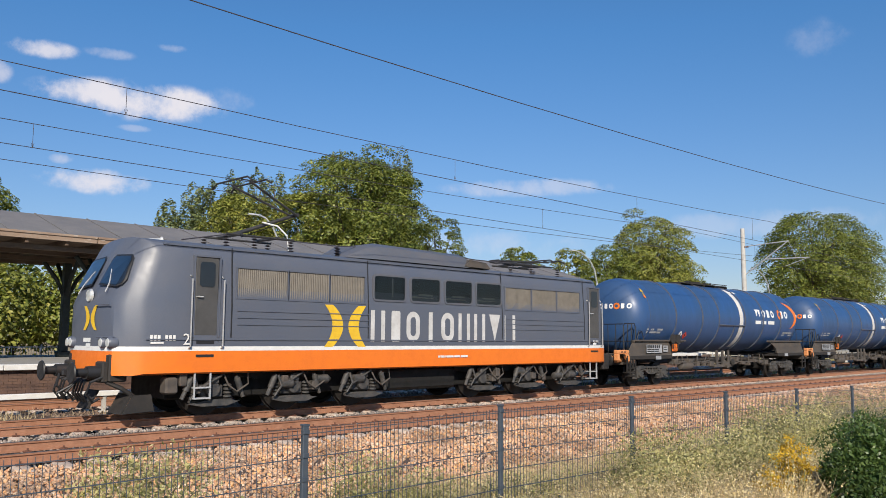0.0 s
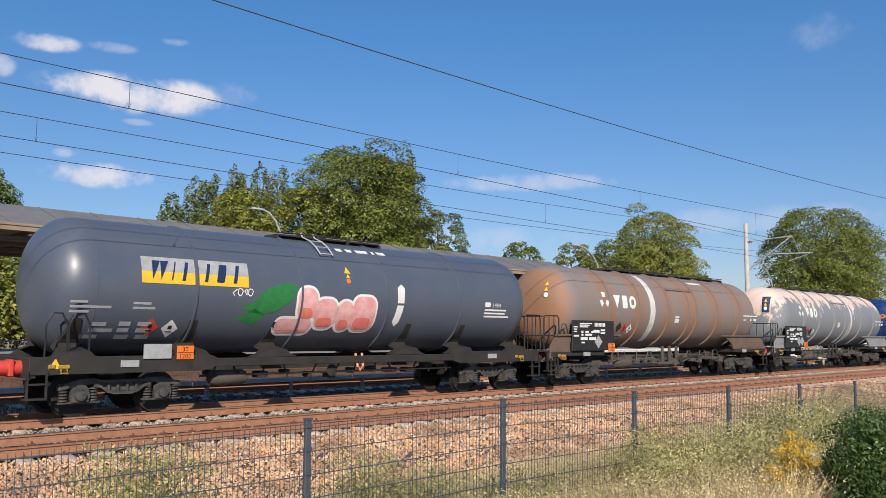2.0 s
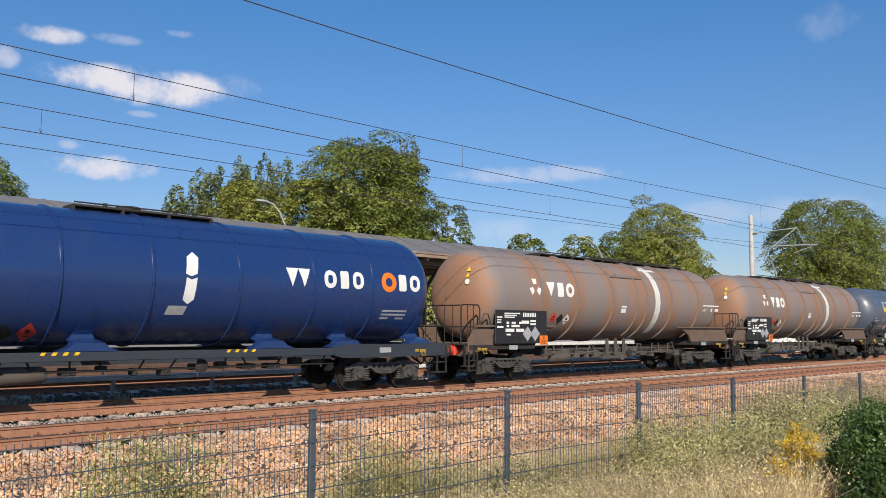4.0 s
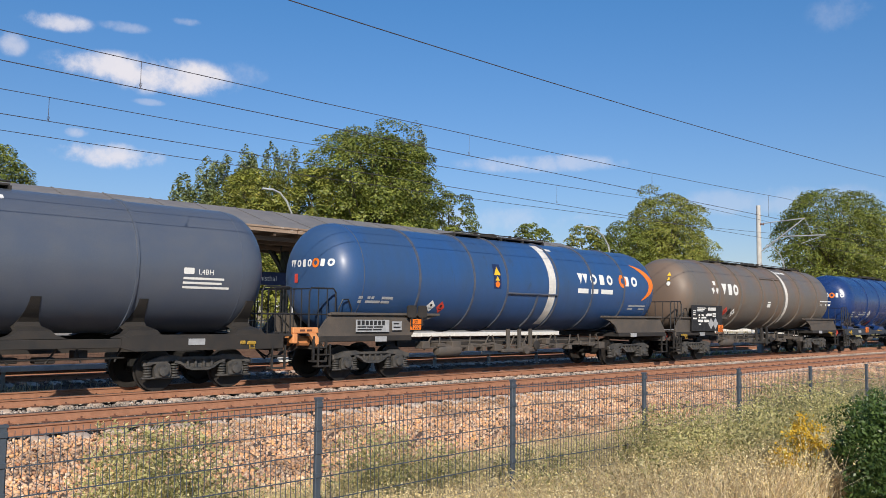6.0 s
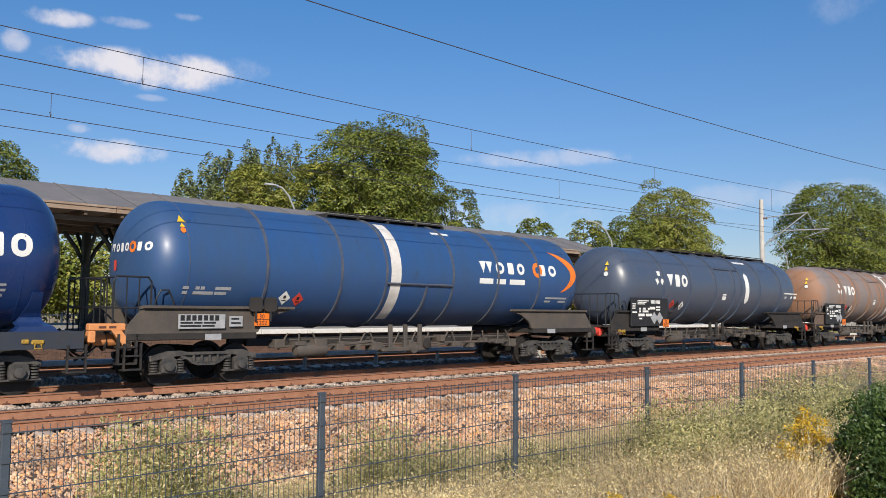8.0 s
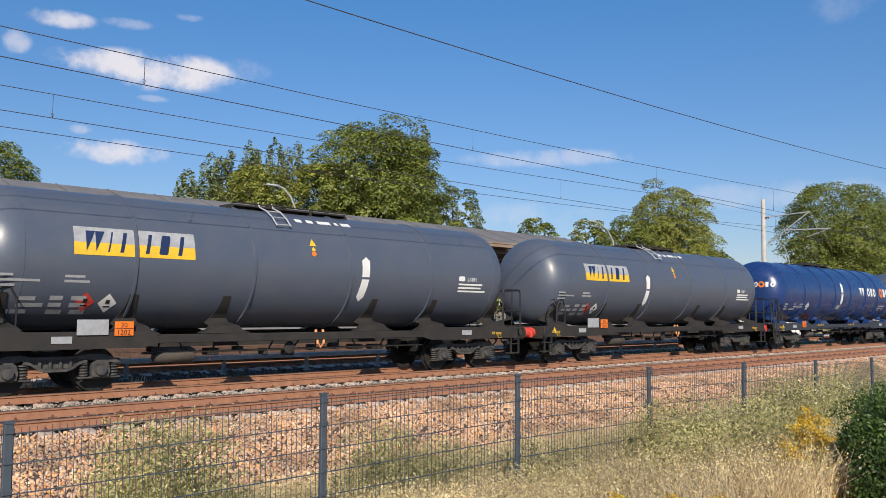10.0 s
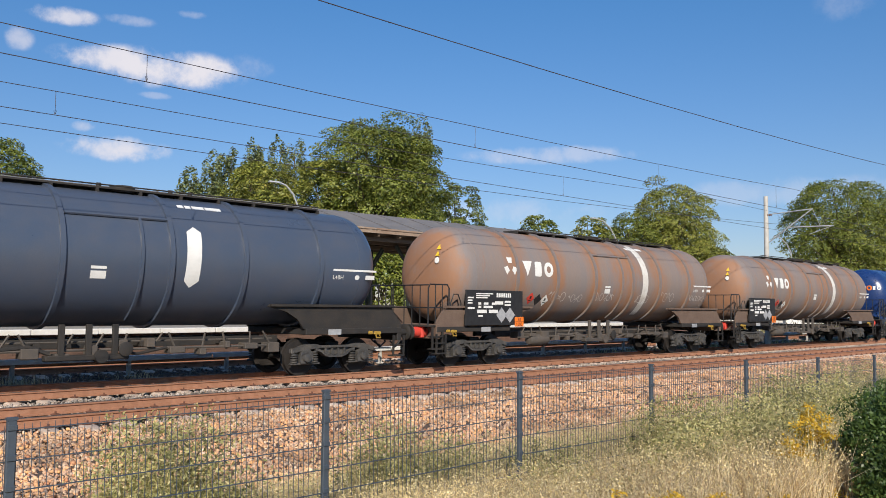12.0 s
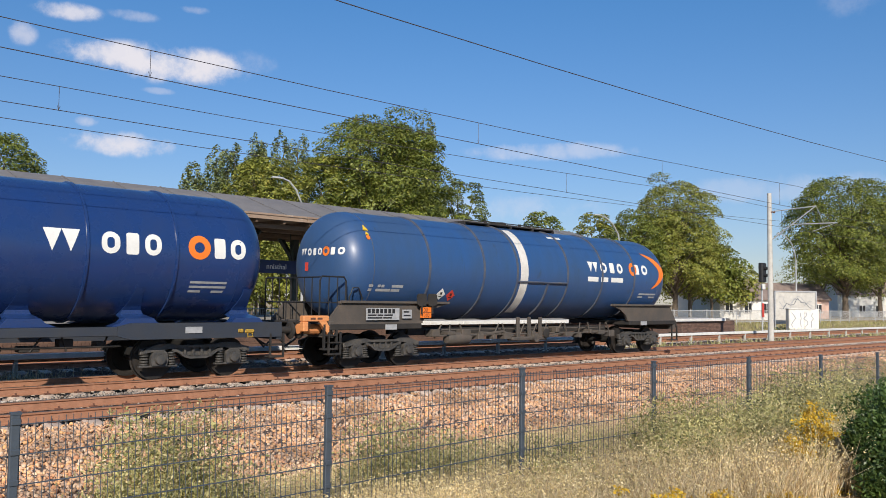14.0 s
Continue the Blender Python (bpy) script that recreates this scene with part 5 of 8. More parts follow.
def bracket_orange(w, half):
    """Faded orange buffer cover and bracket at the forward corner."""
    part("corner_bracket", cached("obr", lambda: Shape().box(-0.15, 0.62, -1.36, -1.16, 1.27, 1.42, 0.02).box(-0.15, 0.0, -1.36, -1.16, 1.02, 1.27, 0.02).prism([(0.3, 1.28), (0.52, 1.28), (0.78, 0.92), (0.64, 0.86)], -1.38, -1.26).revolve([(-0.1, 0.13), (0.5, 0.15)], 14, "x", (0.05, -0.95, 1.08)).mesh("corner_bracket", M["apricot"])), w, "faded orange corner bracket", at=(-half, 0, 0))
    part("bracket_slots", cached("obs", lambda: Shape().box(0.05, 0.2, -1.364, -1.355, 1.32, 1.37).box(0.26, 0.41, -1.364, -1.355, 1.32, 1.37).mesh("bracket_slots", M["clip"])), w, at=(-half, 0, 0))


def red_buffers(w, half, end):
    part("coupling_cover", cached("rcov", lambda: Shape().revolve([(-0.32, 0.10), (-0.3, 0.15), (0.28, 0.15), (0.3, 0.10)], 16, "x").box(-0.05, 0.05, -0.17, 0.17, -0.17, 0.17, 0.02).mesh("buffer_sleeve", M["red"], 40)), w, "red-painted buffer sleeve", at=(end * (half - 0.40), -0.875, 1.05))


def belly_panel(tank, x0, x1, z, mid, mat):
    """A shelf on the flank with a drain pipe below it."""
    part("flank_shelf", cached(("shelf", x0, x1, z, mat.name), lambda: Shape().tube([on_tank(x, z, 0.03) for x in np.linspace(x0, x1, 12)], 0.035, 6).mesh("flank_shelf", mat)), tank)
    part("drain_pipe", ring_mesh(mat, 0.07, 0.05, -62, math.degrees(math.asin((z - Z_T) / R_T))), tank, at=(mid, 0, 0))


def wagon_blue(L, warn=False, band=-0.85):
    w = thing("tank_wagon", (0, 0, 0), LABELS["blue"], "tank wagon", "wagons of the train")
    T, half = L - 2.0, L / 2
    tank = add_common(w, L, T, 1.0, M["blue"], [-4.91, -2.69, -1.19, 1.34, 3.28, 5.25], M["blue_ring"], 0.07, 0.036)
    end_rings(tank, T, M["blue_ring"])
    side_plates(w, L, M["frame_brown"], 1.78, "a")
    add_railing(w, -half + 0.35, -1)
    end_hoop(w, -half + 1.25)
    top_walk(w, -2.4, 2.0, False)
    part("paint_band", band_mesh(M["grime_white"], 0.36, 1.5, 4.15), tank, "white band round the tank", at=(band, 0, 0))
    belly_panel(tank, -1.15, 1.3, 2.48, 0.3, M["blue_ring"])
    # brand drawn as plain blocks, an orange ring and a swoosh
    z0, h = 2.9, 0.36
    paint_blocks("brand_block", letters(2.45, z0, h, [0.62, 0.42, 0.38, 0.38, -0.5, 0.38, 0.42], 0.1, 0, 0.05, "wobo-bo"), M["white"], tank, "white blocks of a brand sign", "wb")
    paint("brand_ring", ringlet(5.18, z0 + h / 2, 0.24, 0.11), M["orange"], tank, "orange ring of a brand sign", "wr")
    paint("brand_swoosh", arc_band(5.75, 3.02, 1.45, 0.72, 78, -62, 0.02, 0.30), M["orange"], tank, "orange swoosh", "ws")
    paint("brand_line", bars(2.45, 2.74, [[0.6, -0.1, 0.42, -0.12, 0.72]], 0.16), M["white"], tank, key="wl")
    paint_blocks("end_brand_block", letters(-0.6, 3.02, 0.2, [0.3, 0.2, 0.18, 0.18, -0.2, 0.18, 0.2], 0.05, 0, 0.025, "wobo-bo"), M["white"], tank, "", ("eb", T), lambda y, z: end_face(-y, z, T, 1.0))
    paint("end_brand_ring", ringlet(0.56, 3.12, 0.13, 0.06), M["orange"], tank, key=("er", T), wrap=lambda y, z: end_face(-y, z, T, 1.0))
    paint("end_sign", [rect(-0.36, -0.2, 2.6, 2.84)], M["red"], tank, key=("es", T), wrap=lambda y, z: end_face(-y, z, T, 1.0))
    paint("small_print", bars(-7.0, 2.25, [[0.14, -0.1, 0.1, 0.1, -0.2, 0.4], [0.12, -0.08, 0.5, 0.3]], 0.07, 0.04), M["label_grey"], tank, key="wsp")
    paint("small_print", bars(5.7, 2.22, [[1.1], [0.3, -0.35, 0.4]], 0.06, 0.05), M["label_grey"], tank, key="wsq")
    paint("paint_mark", [rect(1.0, 1.7, 3.98, 4.05)], M["white"], tank, key="wtop")
    hazard_signs(tank, [(-4.3, 2.03, "white", 0.17), (-3.9, 2.0, "red", 0.17)])
    hazard_plate(w, -5.0, 1.5)
    paint("data_panel", [rect(-7.1, -5.95, 1.3, 1.62), rect(-5.85, -5.5, 1.34, 1.58)], M["label_grey"], w, key="wdp", wrap=lambda x, z: (x, -1.425, z))
    paint("panel_writing", [rect(-7.05 + 0.14 * i, -6.95 + 0.14 * i, 1.48, 1.6) for i in range(7)] + bars(-7.05, 1.45, [[0.3, 0.2, 0.3], [0.5, 0.3]], 0.04, 0.03) + [rect(-5.8, -5.55, 1.4, 1.44), rect(-5.8, -5.6, 1.5, 1.54)], M["black"], w, key="wpw", wrap=lambda x, z: (x, -1.431, z))
    part("sign_bracket", cached("sbr", lambda: Shape().prism(rounded(-0.17, 0.17, -0.17, 0.17, 0.08), -0.02, 0.02).box(-0.02, 0.02, -0.02, 0.02, -0.4, 0.0).mesh("sign_bracket", M["frame"])), w, at=(-5.2, -1.5, 1.86))
    part("sign_bracket", CACHE["sbr"], w, at=(-4.8, -1.5, 1.86))
    if warn:
        warning_stack(tank, -1.66, 3.12, 0.2)
    else:
        warning_stack(tank, -7.0, 3.75, 0.13, False)
    bottom_outlet(w, 0.0, M["frame_brown"])
    steps_and_pads(w, half, False)
    bracket_orange(w, half)
    return w


def wagon_new(L):
    w = thing("tank_wagon", (0, 0, 0), LABELS["blue_new"], "tank wagon", "wagons of the train")
    T, half = L - 1.75, L / 2
    tank = add_common(w, L, T, 1.0, M["blue_new"], [-4.83, -2.9, -0.97, 1.16, 3.3, 5.22], M["blue_new"], 0.06, 0.036)
    end_rings(tank, T, M["blue_new"])
    flat_frame(w, L, M["frame_blue"])
    add_railing(w, -half + 0.35, -1)
    end_hoop(w, -half + 1.1)
    top_walk(w, -2.3, 1.0, False)
    z0, h = 2.72, 0.46
    paint_blocks("brand_block", letters(2.4, z0, h, [0.78], 0.1, 0, 0.05, "w") + letters(3.56, z0, h, [0.42, 0.38, 0.4], 0.06, 0, 0.05, "obo") + letters(6.06, z0, h, [0.38, 0.42], 0.06, 0, 0.05, "bo"), M["white"], tank, "white blocks of a brand sign", "nb")
    paint("brand_ring", ringlet(5.75, z0 + h / 2, 0.27, 0.12), M["orange"], tank, "orange ring of a brand sign", "nr")
    paint_blocks("end_brand_block", letters(-0.6, 3.0, 0.24, [0.32, 0.2, 0.18, 0.18, -0.22, 0.18, 0.2], 0.05, 0, 0.025, "wobo-bo"), M["white"], tank, "", ("neb", T), lambda y, z: end_face(-y, z, T, 1.0))
    paint("end_brand_ring", ringlet(0.59, 3.12, 0.15, 0.07), M["orange"], tank, key=("ner", T), wrap=lambda y, z: end_face(-y, z, T, 1.0))
    paint("end_sign", [rect(-0.36, -0.18, 2.58, 2.84)], M["red"], tank, key=("nes", T), wrap=lambda y, z: end_face(-y, z, T, 1.0))
    paint("paint_mark", [[(-0.22, 2.9), (-0.1, 2.84), (0.06, 2.9), (0.1, 3.28), (-0.03, 3.4), (-0.18, 3.28)], [(-0.2, 2.82), (-0.08, 2.77), (0.06, 2.82), (0.02, 2.32), (-0.12, 2.22), (-0.25, 2.32)]], M["white"], tank, "white painted mark", "nm")
    paint("paint_mark", [rect(-0.6, -0.15, 1.98, 2.18, 0.05)], M["label_grey"], tank, key="nq")
    paint("small_print", bars(-6.9, 2.22, [[0.3, -0.6, 0.1, 0.1, -0.4, 0.45], [0.25, -0.7, 0.6, 0.4], [0.4, -0.2, 0.6]], 0.07, 0.05), M["label_grey"], tank, key="nsp")
    paint("small_print", bars(5.6, 2.2, [[0.9], [0.9], [0.3, -0.2, 0.3]], 0.05, 0.05), M["label_grey"], tank, key="nsq")
    hazard_signs(tank, [(-4.3, 2.1, "white", 0.2), (-3.75, 1.55, "black", 0.2), (-3.3, 1.58, "red", 0.2)])
    hazard_plate(w, -4.9, 1.2)
    warn_t = [[(-7.35, 1.03), (-7.13, 1.03), (-7.24, 1.22)]]
    paint("warning_sign", warn_t, M["yellow"], w, key="nwt", wrap=lambda x, z: (x, -1.438, z))
    paint("hazard_stripes", [rect(x, x + 0.09, 1.125, 1.19, 0.04) for x in (-3.2, -2.98, -2.76, -2.54, 0.9, 1.12, 1.34, 1.56)], M["yellow"], w, key="nhs", wrap=lambda x, z: (x, -1.408, z))
    steps_and_pads(w, half, True)
    wheel_valve(w, 0.4)
    red_buffers(w, half, -1)
    return w


def wagon_grey(L, sprayed=False, mark=1.75):
    label = "dark grey tank wagon with name panel and pink and green graffiti" if sprayed else LABELS["grey"]
    w = thing("tank_wagon", (0, 0, 0), label, "tank wagon", "wagons of the train")
    T, half = L - 1.75, L / 2
    tank = add_common(w, L, T, 1.0, M["grey_tank"], [-4.45, -1.59, 1.27, 4.15], M["grey_tank"], 0.06, 0.036)
    end_rings(tank, T, M["grey_tank"])
    flat_frame(w, L, M["frame"])
    add_railing(w, half - 0.35, 1)
    end_hoop(w, -half + 0.9)
    end_hoop(w, -half + 1.35)
    top_walk(w, -1.6, 1.9, False)
    part("ladder", cached("ladder", lambda: Shape().tube([on_tank(-0.85, z, 0.1) for z in (3.75, 3.95, 4.12, 4.24)] + [(-0.85, -0.3, 4.45)], 0.02, 6).tube([on_tank(-0.45, z, 0.1) for z in (3.75, 3.95, 4.12, 4.24)] + [(-0.45, -0.3, 4.45)], 0.02, 6).tube([on_tank(-0.85, 3.78, 0.1), on_tank(-0.45, 3.78, 0.1)], 0.015, 5).tube([on_tank(-0.85, 3.96, 0.1), on_tank(-0.45, 3.96, 0.1)], 0.015, 5).tube([on_tank(-0.85, 4.12, 0.1), on_tank(-0.45, 4.12, 0.1)], 0.015, 5).mesh("ladder", M["galv"], 40)), tank, "short steel ladder")
    up = lambda a, b: on_tank(a, b, 0.011)
    paint("name_panel", [rect(-5.75, -4.5, 3.1, 3.42), rect(-4.4, -3.12, 3.1, 3.42)], M["label_grey"], tank, "white and yellow name panel", "mp1")
    paint("name_panel", [rect(-5.75, -4.5, 2.84, 3.1), rect(-4.4, -3.12, 2.84, 3.1)], M["yellow"], tank, "white and yellow name panel", "mp2")
    paint_blocks("name_block", letters(-5.62, 2.92, 0.42, [0.42, 0.11, 0.26], 0.09, 0.22, 0.04, "wii") + letters(-4.36, 2.92, 0.42, [0.26, 0.28, 0.3], 0.09, 0.22, 0.04, "ibi"), M["sign_blue"], tank, "dark blue blocks of a brand sign", "mp3", up)
    paint("paint_mark", [[(mark - 0.14, 2.62), (mark + 0.1, 2.62), (mark + 0.12, 3.05), (mark, 3.15), (mark - 0.14, 3.05)], [(mark - 0.14, 2.56), (mark + 0.1, 2.56), (mark + 0.02, 2.1), (mark - 0.1, 1.98), (mark - 0.22, 2.1)]], M["white"], tank, "white painted mark", ("mm", mark))
    paint("small_print", bars(-7.2, 2.42, [[0.35, -0.9, 0.4], [0.85, -0.4, 0.5], [0.4]], 0.05, 0.05) + bars(-7.1, 1.98, [[0.12, -0.25, 0.3], [0.14, -0.2, 0.5], [0.3, 0.3]], 0.08, 0.05) + bars(-6.1, 2.0, [[0.25, -0.1, 0.3], [0.25, -0.1, 0.3], [0.3, -0.1, 0.3]], 0.09, 0.05), M["label_grey"], tank, key="msp")
    text_part("tank_code", "L4BH", 0.17, 5.55, 2.62, M["white"], tank, on_tank)
    paint("small_print", [rounded(5.2, 5.45, 2.62, 2.76, 0.03)] + bars(5.2, 2.55, [[1.0], [0.95], [1.15]], 0.05, 0.05), M["white"], tank, key="msq")
    paint("top_number", bars(-0.1, 4.06, [[0.2, -0.08, 0.2, -0.08, 0.42, -0.08, 0.5]], 0.09), M["white"], tank, key="mtn")
    warning_stack(tank, 0.1 if not sprayed else -0.1, 3.42, 0.14, False)
    hazard_signs(tank, [(-5.4, 1.88, "red", 0.2), (-4.93, 1.86, "white", 0.2)])
    hazard_plate(w, -4.65, 1.33)
    paint("warning_sign", [[(-7.55, 1.03), (-7.3, 1.03), (-7.42, 1.24)]], M["yellow"], w, key="mwt", wrap=lambda x, z: (x, -1.438, z))
    part("data_rack", cached("rack", lambda: Shape().box(-0.32, 0.32, -0.01, 0.01, -0.16, 0.16, 0.006).mesh("data_rack", M["label_grey"])), w, at=(-5.3, -1.46, 1.36))
    steps_and_pads(w, half, True)
    red_buffers(w, half, -1)
    wheel_valve(w, -0.4)
    part("yellow_hose", cached("hose", lambda: Shape().tube([(0.3, -1.3, 1.25), (0.32, -1.38, 0.9), (0.4, -1.38, 0.82), (0.5, -1.38, 0.9), (0.52, -1.3, 1.25)], 0.035, 7).mesh("yellow_hose", M["apricot"], 40)), w, "orange-yellow hose")
    if sprayed:
        paint("graffiti_leaf", [[(-3.3, 2.35), (-2.95, 2.52), (-2.6, 2.85), (-2.1, 3.0), (-1.7, 2.95), (-1.85, 2.6), (-2.3, 2.3), (-2.75, 2.2)], [(-3.35, 2.1), (-2.9, 2.35), (-2.6, 2.2), (-2.85, 1.95)]], M["green"], tank, "green sprayed leaf shape", "gl")
        lobes = [(-2.3, 1.72, -1.1, 2.2), (-1.75, 2.05, -1.05, 2.98), (-1.2, 1.85, -0.4, 2.72), (-0.5, 1.8, 0.15, 2.68), (0.0, 1.8, 0.9, 2.82)]
        paint("graffiti", [rounded(a, c, b, d, 0.3) for a, b, c, d in lobes], M["white"], tank, "pink sprayed graffiti with white outline", "gw", wrap=lambda a, b: on_tank(a, b, 0.012))
        for k, (a, b, c, d) in enumerate(lobes):
            paint("graffiti_fill", [rounded(a + 0.06, c - 0.06, b + 0.06, d - 0.06, 0.26)], M["pink"], tank, key=("gp", k), wrap=lambda x, z, q=0.016 + 0.002 * k: on_tank(x, z, q))
            paint("graffiti_fill", [rounded(a + 0.14, c - 0.18, b + 0.12, (b + d) / 2 - 0.1, 0.16)], M["spray_red"], tank, key=("gr", k), wrap=lambda x, z, q=0.028 + 0.002 * k: on_tank(x, z, q))
        paint("graffiti_tag", scribble(-3.55, 2.62, 0.55, 0.22, 4), M["white"], tank, key="gt")
    return w


def wagon_board(L, mat, band=2.3, tags=0, grey_diamond=False):
    label = LABELS[mat] if not tags else "rust-streaked tank wagon with white scribbled graffiti and black board"
    w = thing("tank_wagon", (0, 0, 0), label, "tank wagon", "wagons of the train")
    T, half = L - 2.45, L / 2
    rm = M["ring_grey"] if mat == "rust_tank" else M["pale_ring"] if mat == "pale_tank" else M[mat]
    tank = add_common(w, L, T, 1.0, M[mat], [-4.9, -2.88, -0.77, 1.53, 3.34, 5.47], rm, 0.11, 0.06)
    end_rings(tank, T, M[mat])
    side_plates(w, L, M[{"rust_tank": "frame_rust", "pale_tank": "pale_ring", "brown_grey_tank": "frame_brown"}.get(mat, "frame")], 1.78, "b")
    add_railing(w, -half + 0.35, -1)
    end_hoop(w, -half + 1.2)
    top_walk(w, -3.6, T / 2 - 1.5, True)
    if band:
        part("paint_band", band_mesh(M["grime_white"], 0.36, 1.55, 4.15), tank, "white band round the tank", at=(band, 0, 0))
    else:
        paint("paint_mark", [[(1.85, 2.3), (2.0, 2.15), (2.2, 2.3), (2.25, 3.4), (2.08, 3.52), (1.9, 3.4)]], M["white"], tank, "white painted mark", "bm")
    belly_panel(tank, -0.7, 1.5, 3.62, 0.86, rm)
    # brand sign: a three-lobed mark and three blocks
    cx, cz = -5.22, 3.05
    lob = []
    for k in range(3):
        a = radians(90 + 120 * k)
        lob.append([(cx + 0.3 * math.cos(a + d) * f, cz + 0.3 * math.sin(a + d) * f) for d, f in ((-0.62, 0.45), (-0.42, 1.05), (0.42, 1.05), (0.62, 0.45))])
    paint("brand_mark", lob, M["white"], tank, "white three-lobed brand mark", "bl")
    paint_blocks("brand_block", letters(-4.68, 2.78, 0.48, [0.5, 0.46, 0.5], 0.05, 0.1, 0.06, "vbo"), M["white"], tank, "white blocks of a brand sign", "bb")
    hazard_signs(tank, [(-4.1, 2.08, "black" if grey_diamond else "red", 0.19), (-3.72, 2.04, "red" if grey_diamond else "black", 0.19), (-3.36, 2.02, "white", 0.19)])
    paint("paint_mark", [rect(-0.2, 0.12, 2.3, 2.46), rect(-0.2, 0.12, 2.5, 2.56)], M["white"], tank, key="bsm")
    paint("small_print", bars(5.85, 2.72, [[1.4]], 0.05) , M["white"], tank, key="bsq")
    text_part("tank_code", "L4BH", 0.15, 5.85, 2.46, M["white"], tank, on_tank)
    paint("small_print", [rounded(6.55, 6.7, 2.46, 2.58, 0.06), rect(6.9, 7.2, 2.47, 2.58)], M["white"], tank, key="bsr")
    paint("top_number", bars(1.9, 4.05, [[0.15, 0.15, 0.3, 0.4]], 0.08), M["white"], tank, key="btn")
    bd = part("data_board", cached("board", lambda: Shape().box(-1.27, 1.27, -0.02, 0.02, -0.53, 0.53, 0.008).box(-1.27, -0.9, 0.0, 0.06, -0.5, -0.2).mesh("data_board", M["black"])), w, "black data board with white writing", at=(-5.93, -1.48, 1.76))
    fl = lambda x, z: (x, -0.0245, z)
    paint("board_writing", bars(-0.85, 0.44, [[0.75], [0.6], [0.5]], 0.035, 0.025) + bars(-0.75, 0.16, [[0.12, -0.06, 0.2, -0.1, 0.15], [0.12, -0.05, 0.4]], 0.07, 0.03)
          + bars(-0.8, -0.06, [[0.42, -0.03, 0.4]], 0.1) + bars(-0.75, -0.22, [[0.2]], 0.05) + [rect(-1.2, -1.0, 0.2, 0.24), rect(-1.2, -1.0, 0.12, 0.16), rect(-1.2, -0.9, -0.04, 0.02), rect(-1.2, -0.95, 0.28, 0.32)]
          + [rect(0.05 + 0.085 * i, 0.11 + 0.085 * i, 0.32, 0.45) for i in range(8)] + [rect(-0.02, 0.35, 0.1, 0.2), rect(0.42, 0.7, 0.16, 0.22), rect(0.42, 0.7, 0.06, 0.12)], M["white"], bd, key="bw", wrap=fl)
    paint("board_diamond", [diamond(0.28, -0.22, 0.24)] + ([] if grey_diamond else [diamond(0.66, -0.22, 0.24)]), M["label_grey"], bd, key=("bdm", grey_diamond), wrap=fl)
    hazard_plate(w, -4.85, 1.33, -1.52)
    if tags:
        for k, (x, z, ww, hh) in enumerate([(-3.3, 1.95, 0.95, 0.4), (-2.2, 1.95, 0.8, 0.32), (-0.6, 2.0, 1.05, 0.34), (1.75, 1.95, 0.95, 0.36), (3.5, 2.0, 0.95, 0.42), (5.6, 2.08, 1.3, 0.26)]):
            paint("graffiti_tag", scribble(x, z, ww, hh, k + 20), M["spray_white"], tank, "white scribbled tag", ("tag", k))
    if mat == "pale_tank":
        paint("end_plate", [rect(-0.86 + 0.06 * k, -0.80 + 0.06 * k, 2.98, 3.76) for k in range(6)], M["sign_blue"], tank, "blue warning plate", ("bep", T), lambda y, z: end_face(y, z, T, 1.0, 0.03))
    warning = lambda y, z: end_face(y, z, T, 1.0, 0.045)
    paint("end_sign", [[(-0.75, 3.5), (-0.6, 3.5), (-0.675, 3.66)], [(-0.75, 3.3), (-0.6, 3.3), (-0.675, 3.46)]], M["yellow"], tank, key=("bes", T), wrap=warning)
    paint("end_sign", [rounded(-0.76, -0.6, 3.08, 3.26, 0.08)], M["white"], tank, key=("beo", T), wrap=warning)
    bottom_outlet(w, 0.1, M["frame_brown" if mat == "rust_tank" else "frame"])
    steps_and_pads(w, half, True)
    red_buffers(w, half, -1)
    return w


# ---- the locomotive ----
def half_width(z):
    return 1.52 if z < 2.55 else 1.52 - 0.06 * (z - 2.55)


def loco_section(z0, top=True):
    """Half outline (y, z) from the sill up to the crown of the roof."""
    pts = [(1.52, z0), (1.52, 1.72), (1.52, 2.55), (1.46, 3.55), (1.42, 3.74), (1.30, 3.88), (1.05, 3.98), (0.6, 4.05), (0.25, 4.07)]
    return pts


def loco_x(z, y, sx):
    """Where the rounded, leaning front lies at a height and width, from the vehicle's centre."""
    lean = max(0.0, z - 2.72) * 0.50
    k = min(abs(y) / 1.5, 1.0)
    return sx * (9.24 - lean - 0.10 * k ** 2 - 0.55 * max(0.0, k - 0.72) ** 1.6 / 0.13)


def loco_loft(pts, grow=0.0, inset=0.0):
    """Body shell with both ends rounded, from a half outline."""
    full = [(y, z) for y, z in pts] + [(-y, z) for y, z in reversed(pts)]
    rings = []
    for sx in (-1, 1):
        part_rings = []
        for k in (0.0, 0.35, 0.6, 0.75, 0.86, 0.94, 1.0):
            part_rings.append([(loco_x(z, y * k, sx) + sx * grow, y * k * (1 + grow / 1.5), z) for y, z in full])
        part_rings.append([(sx * 7.6, y * (1 + grow / 1.5), z) for y, z in full])
        rings += part_rings if sx < 0 else part_rings[::-1]
    return Shape().loft(rings, False)


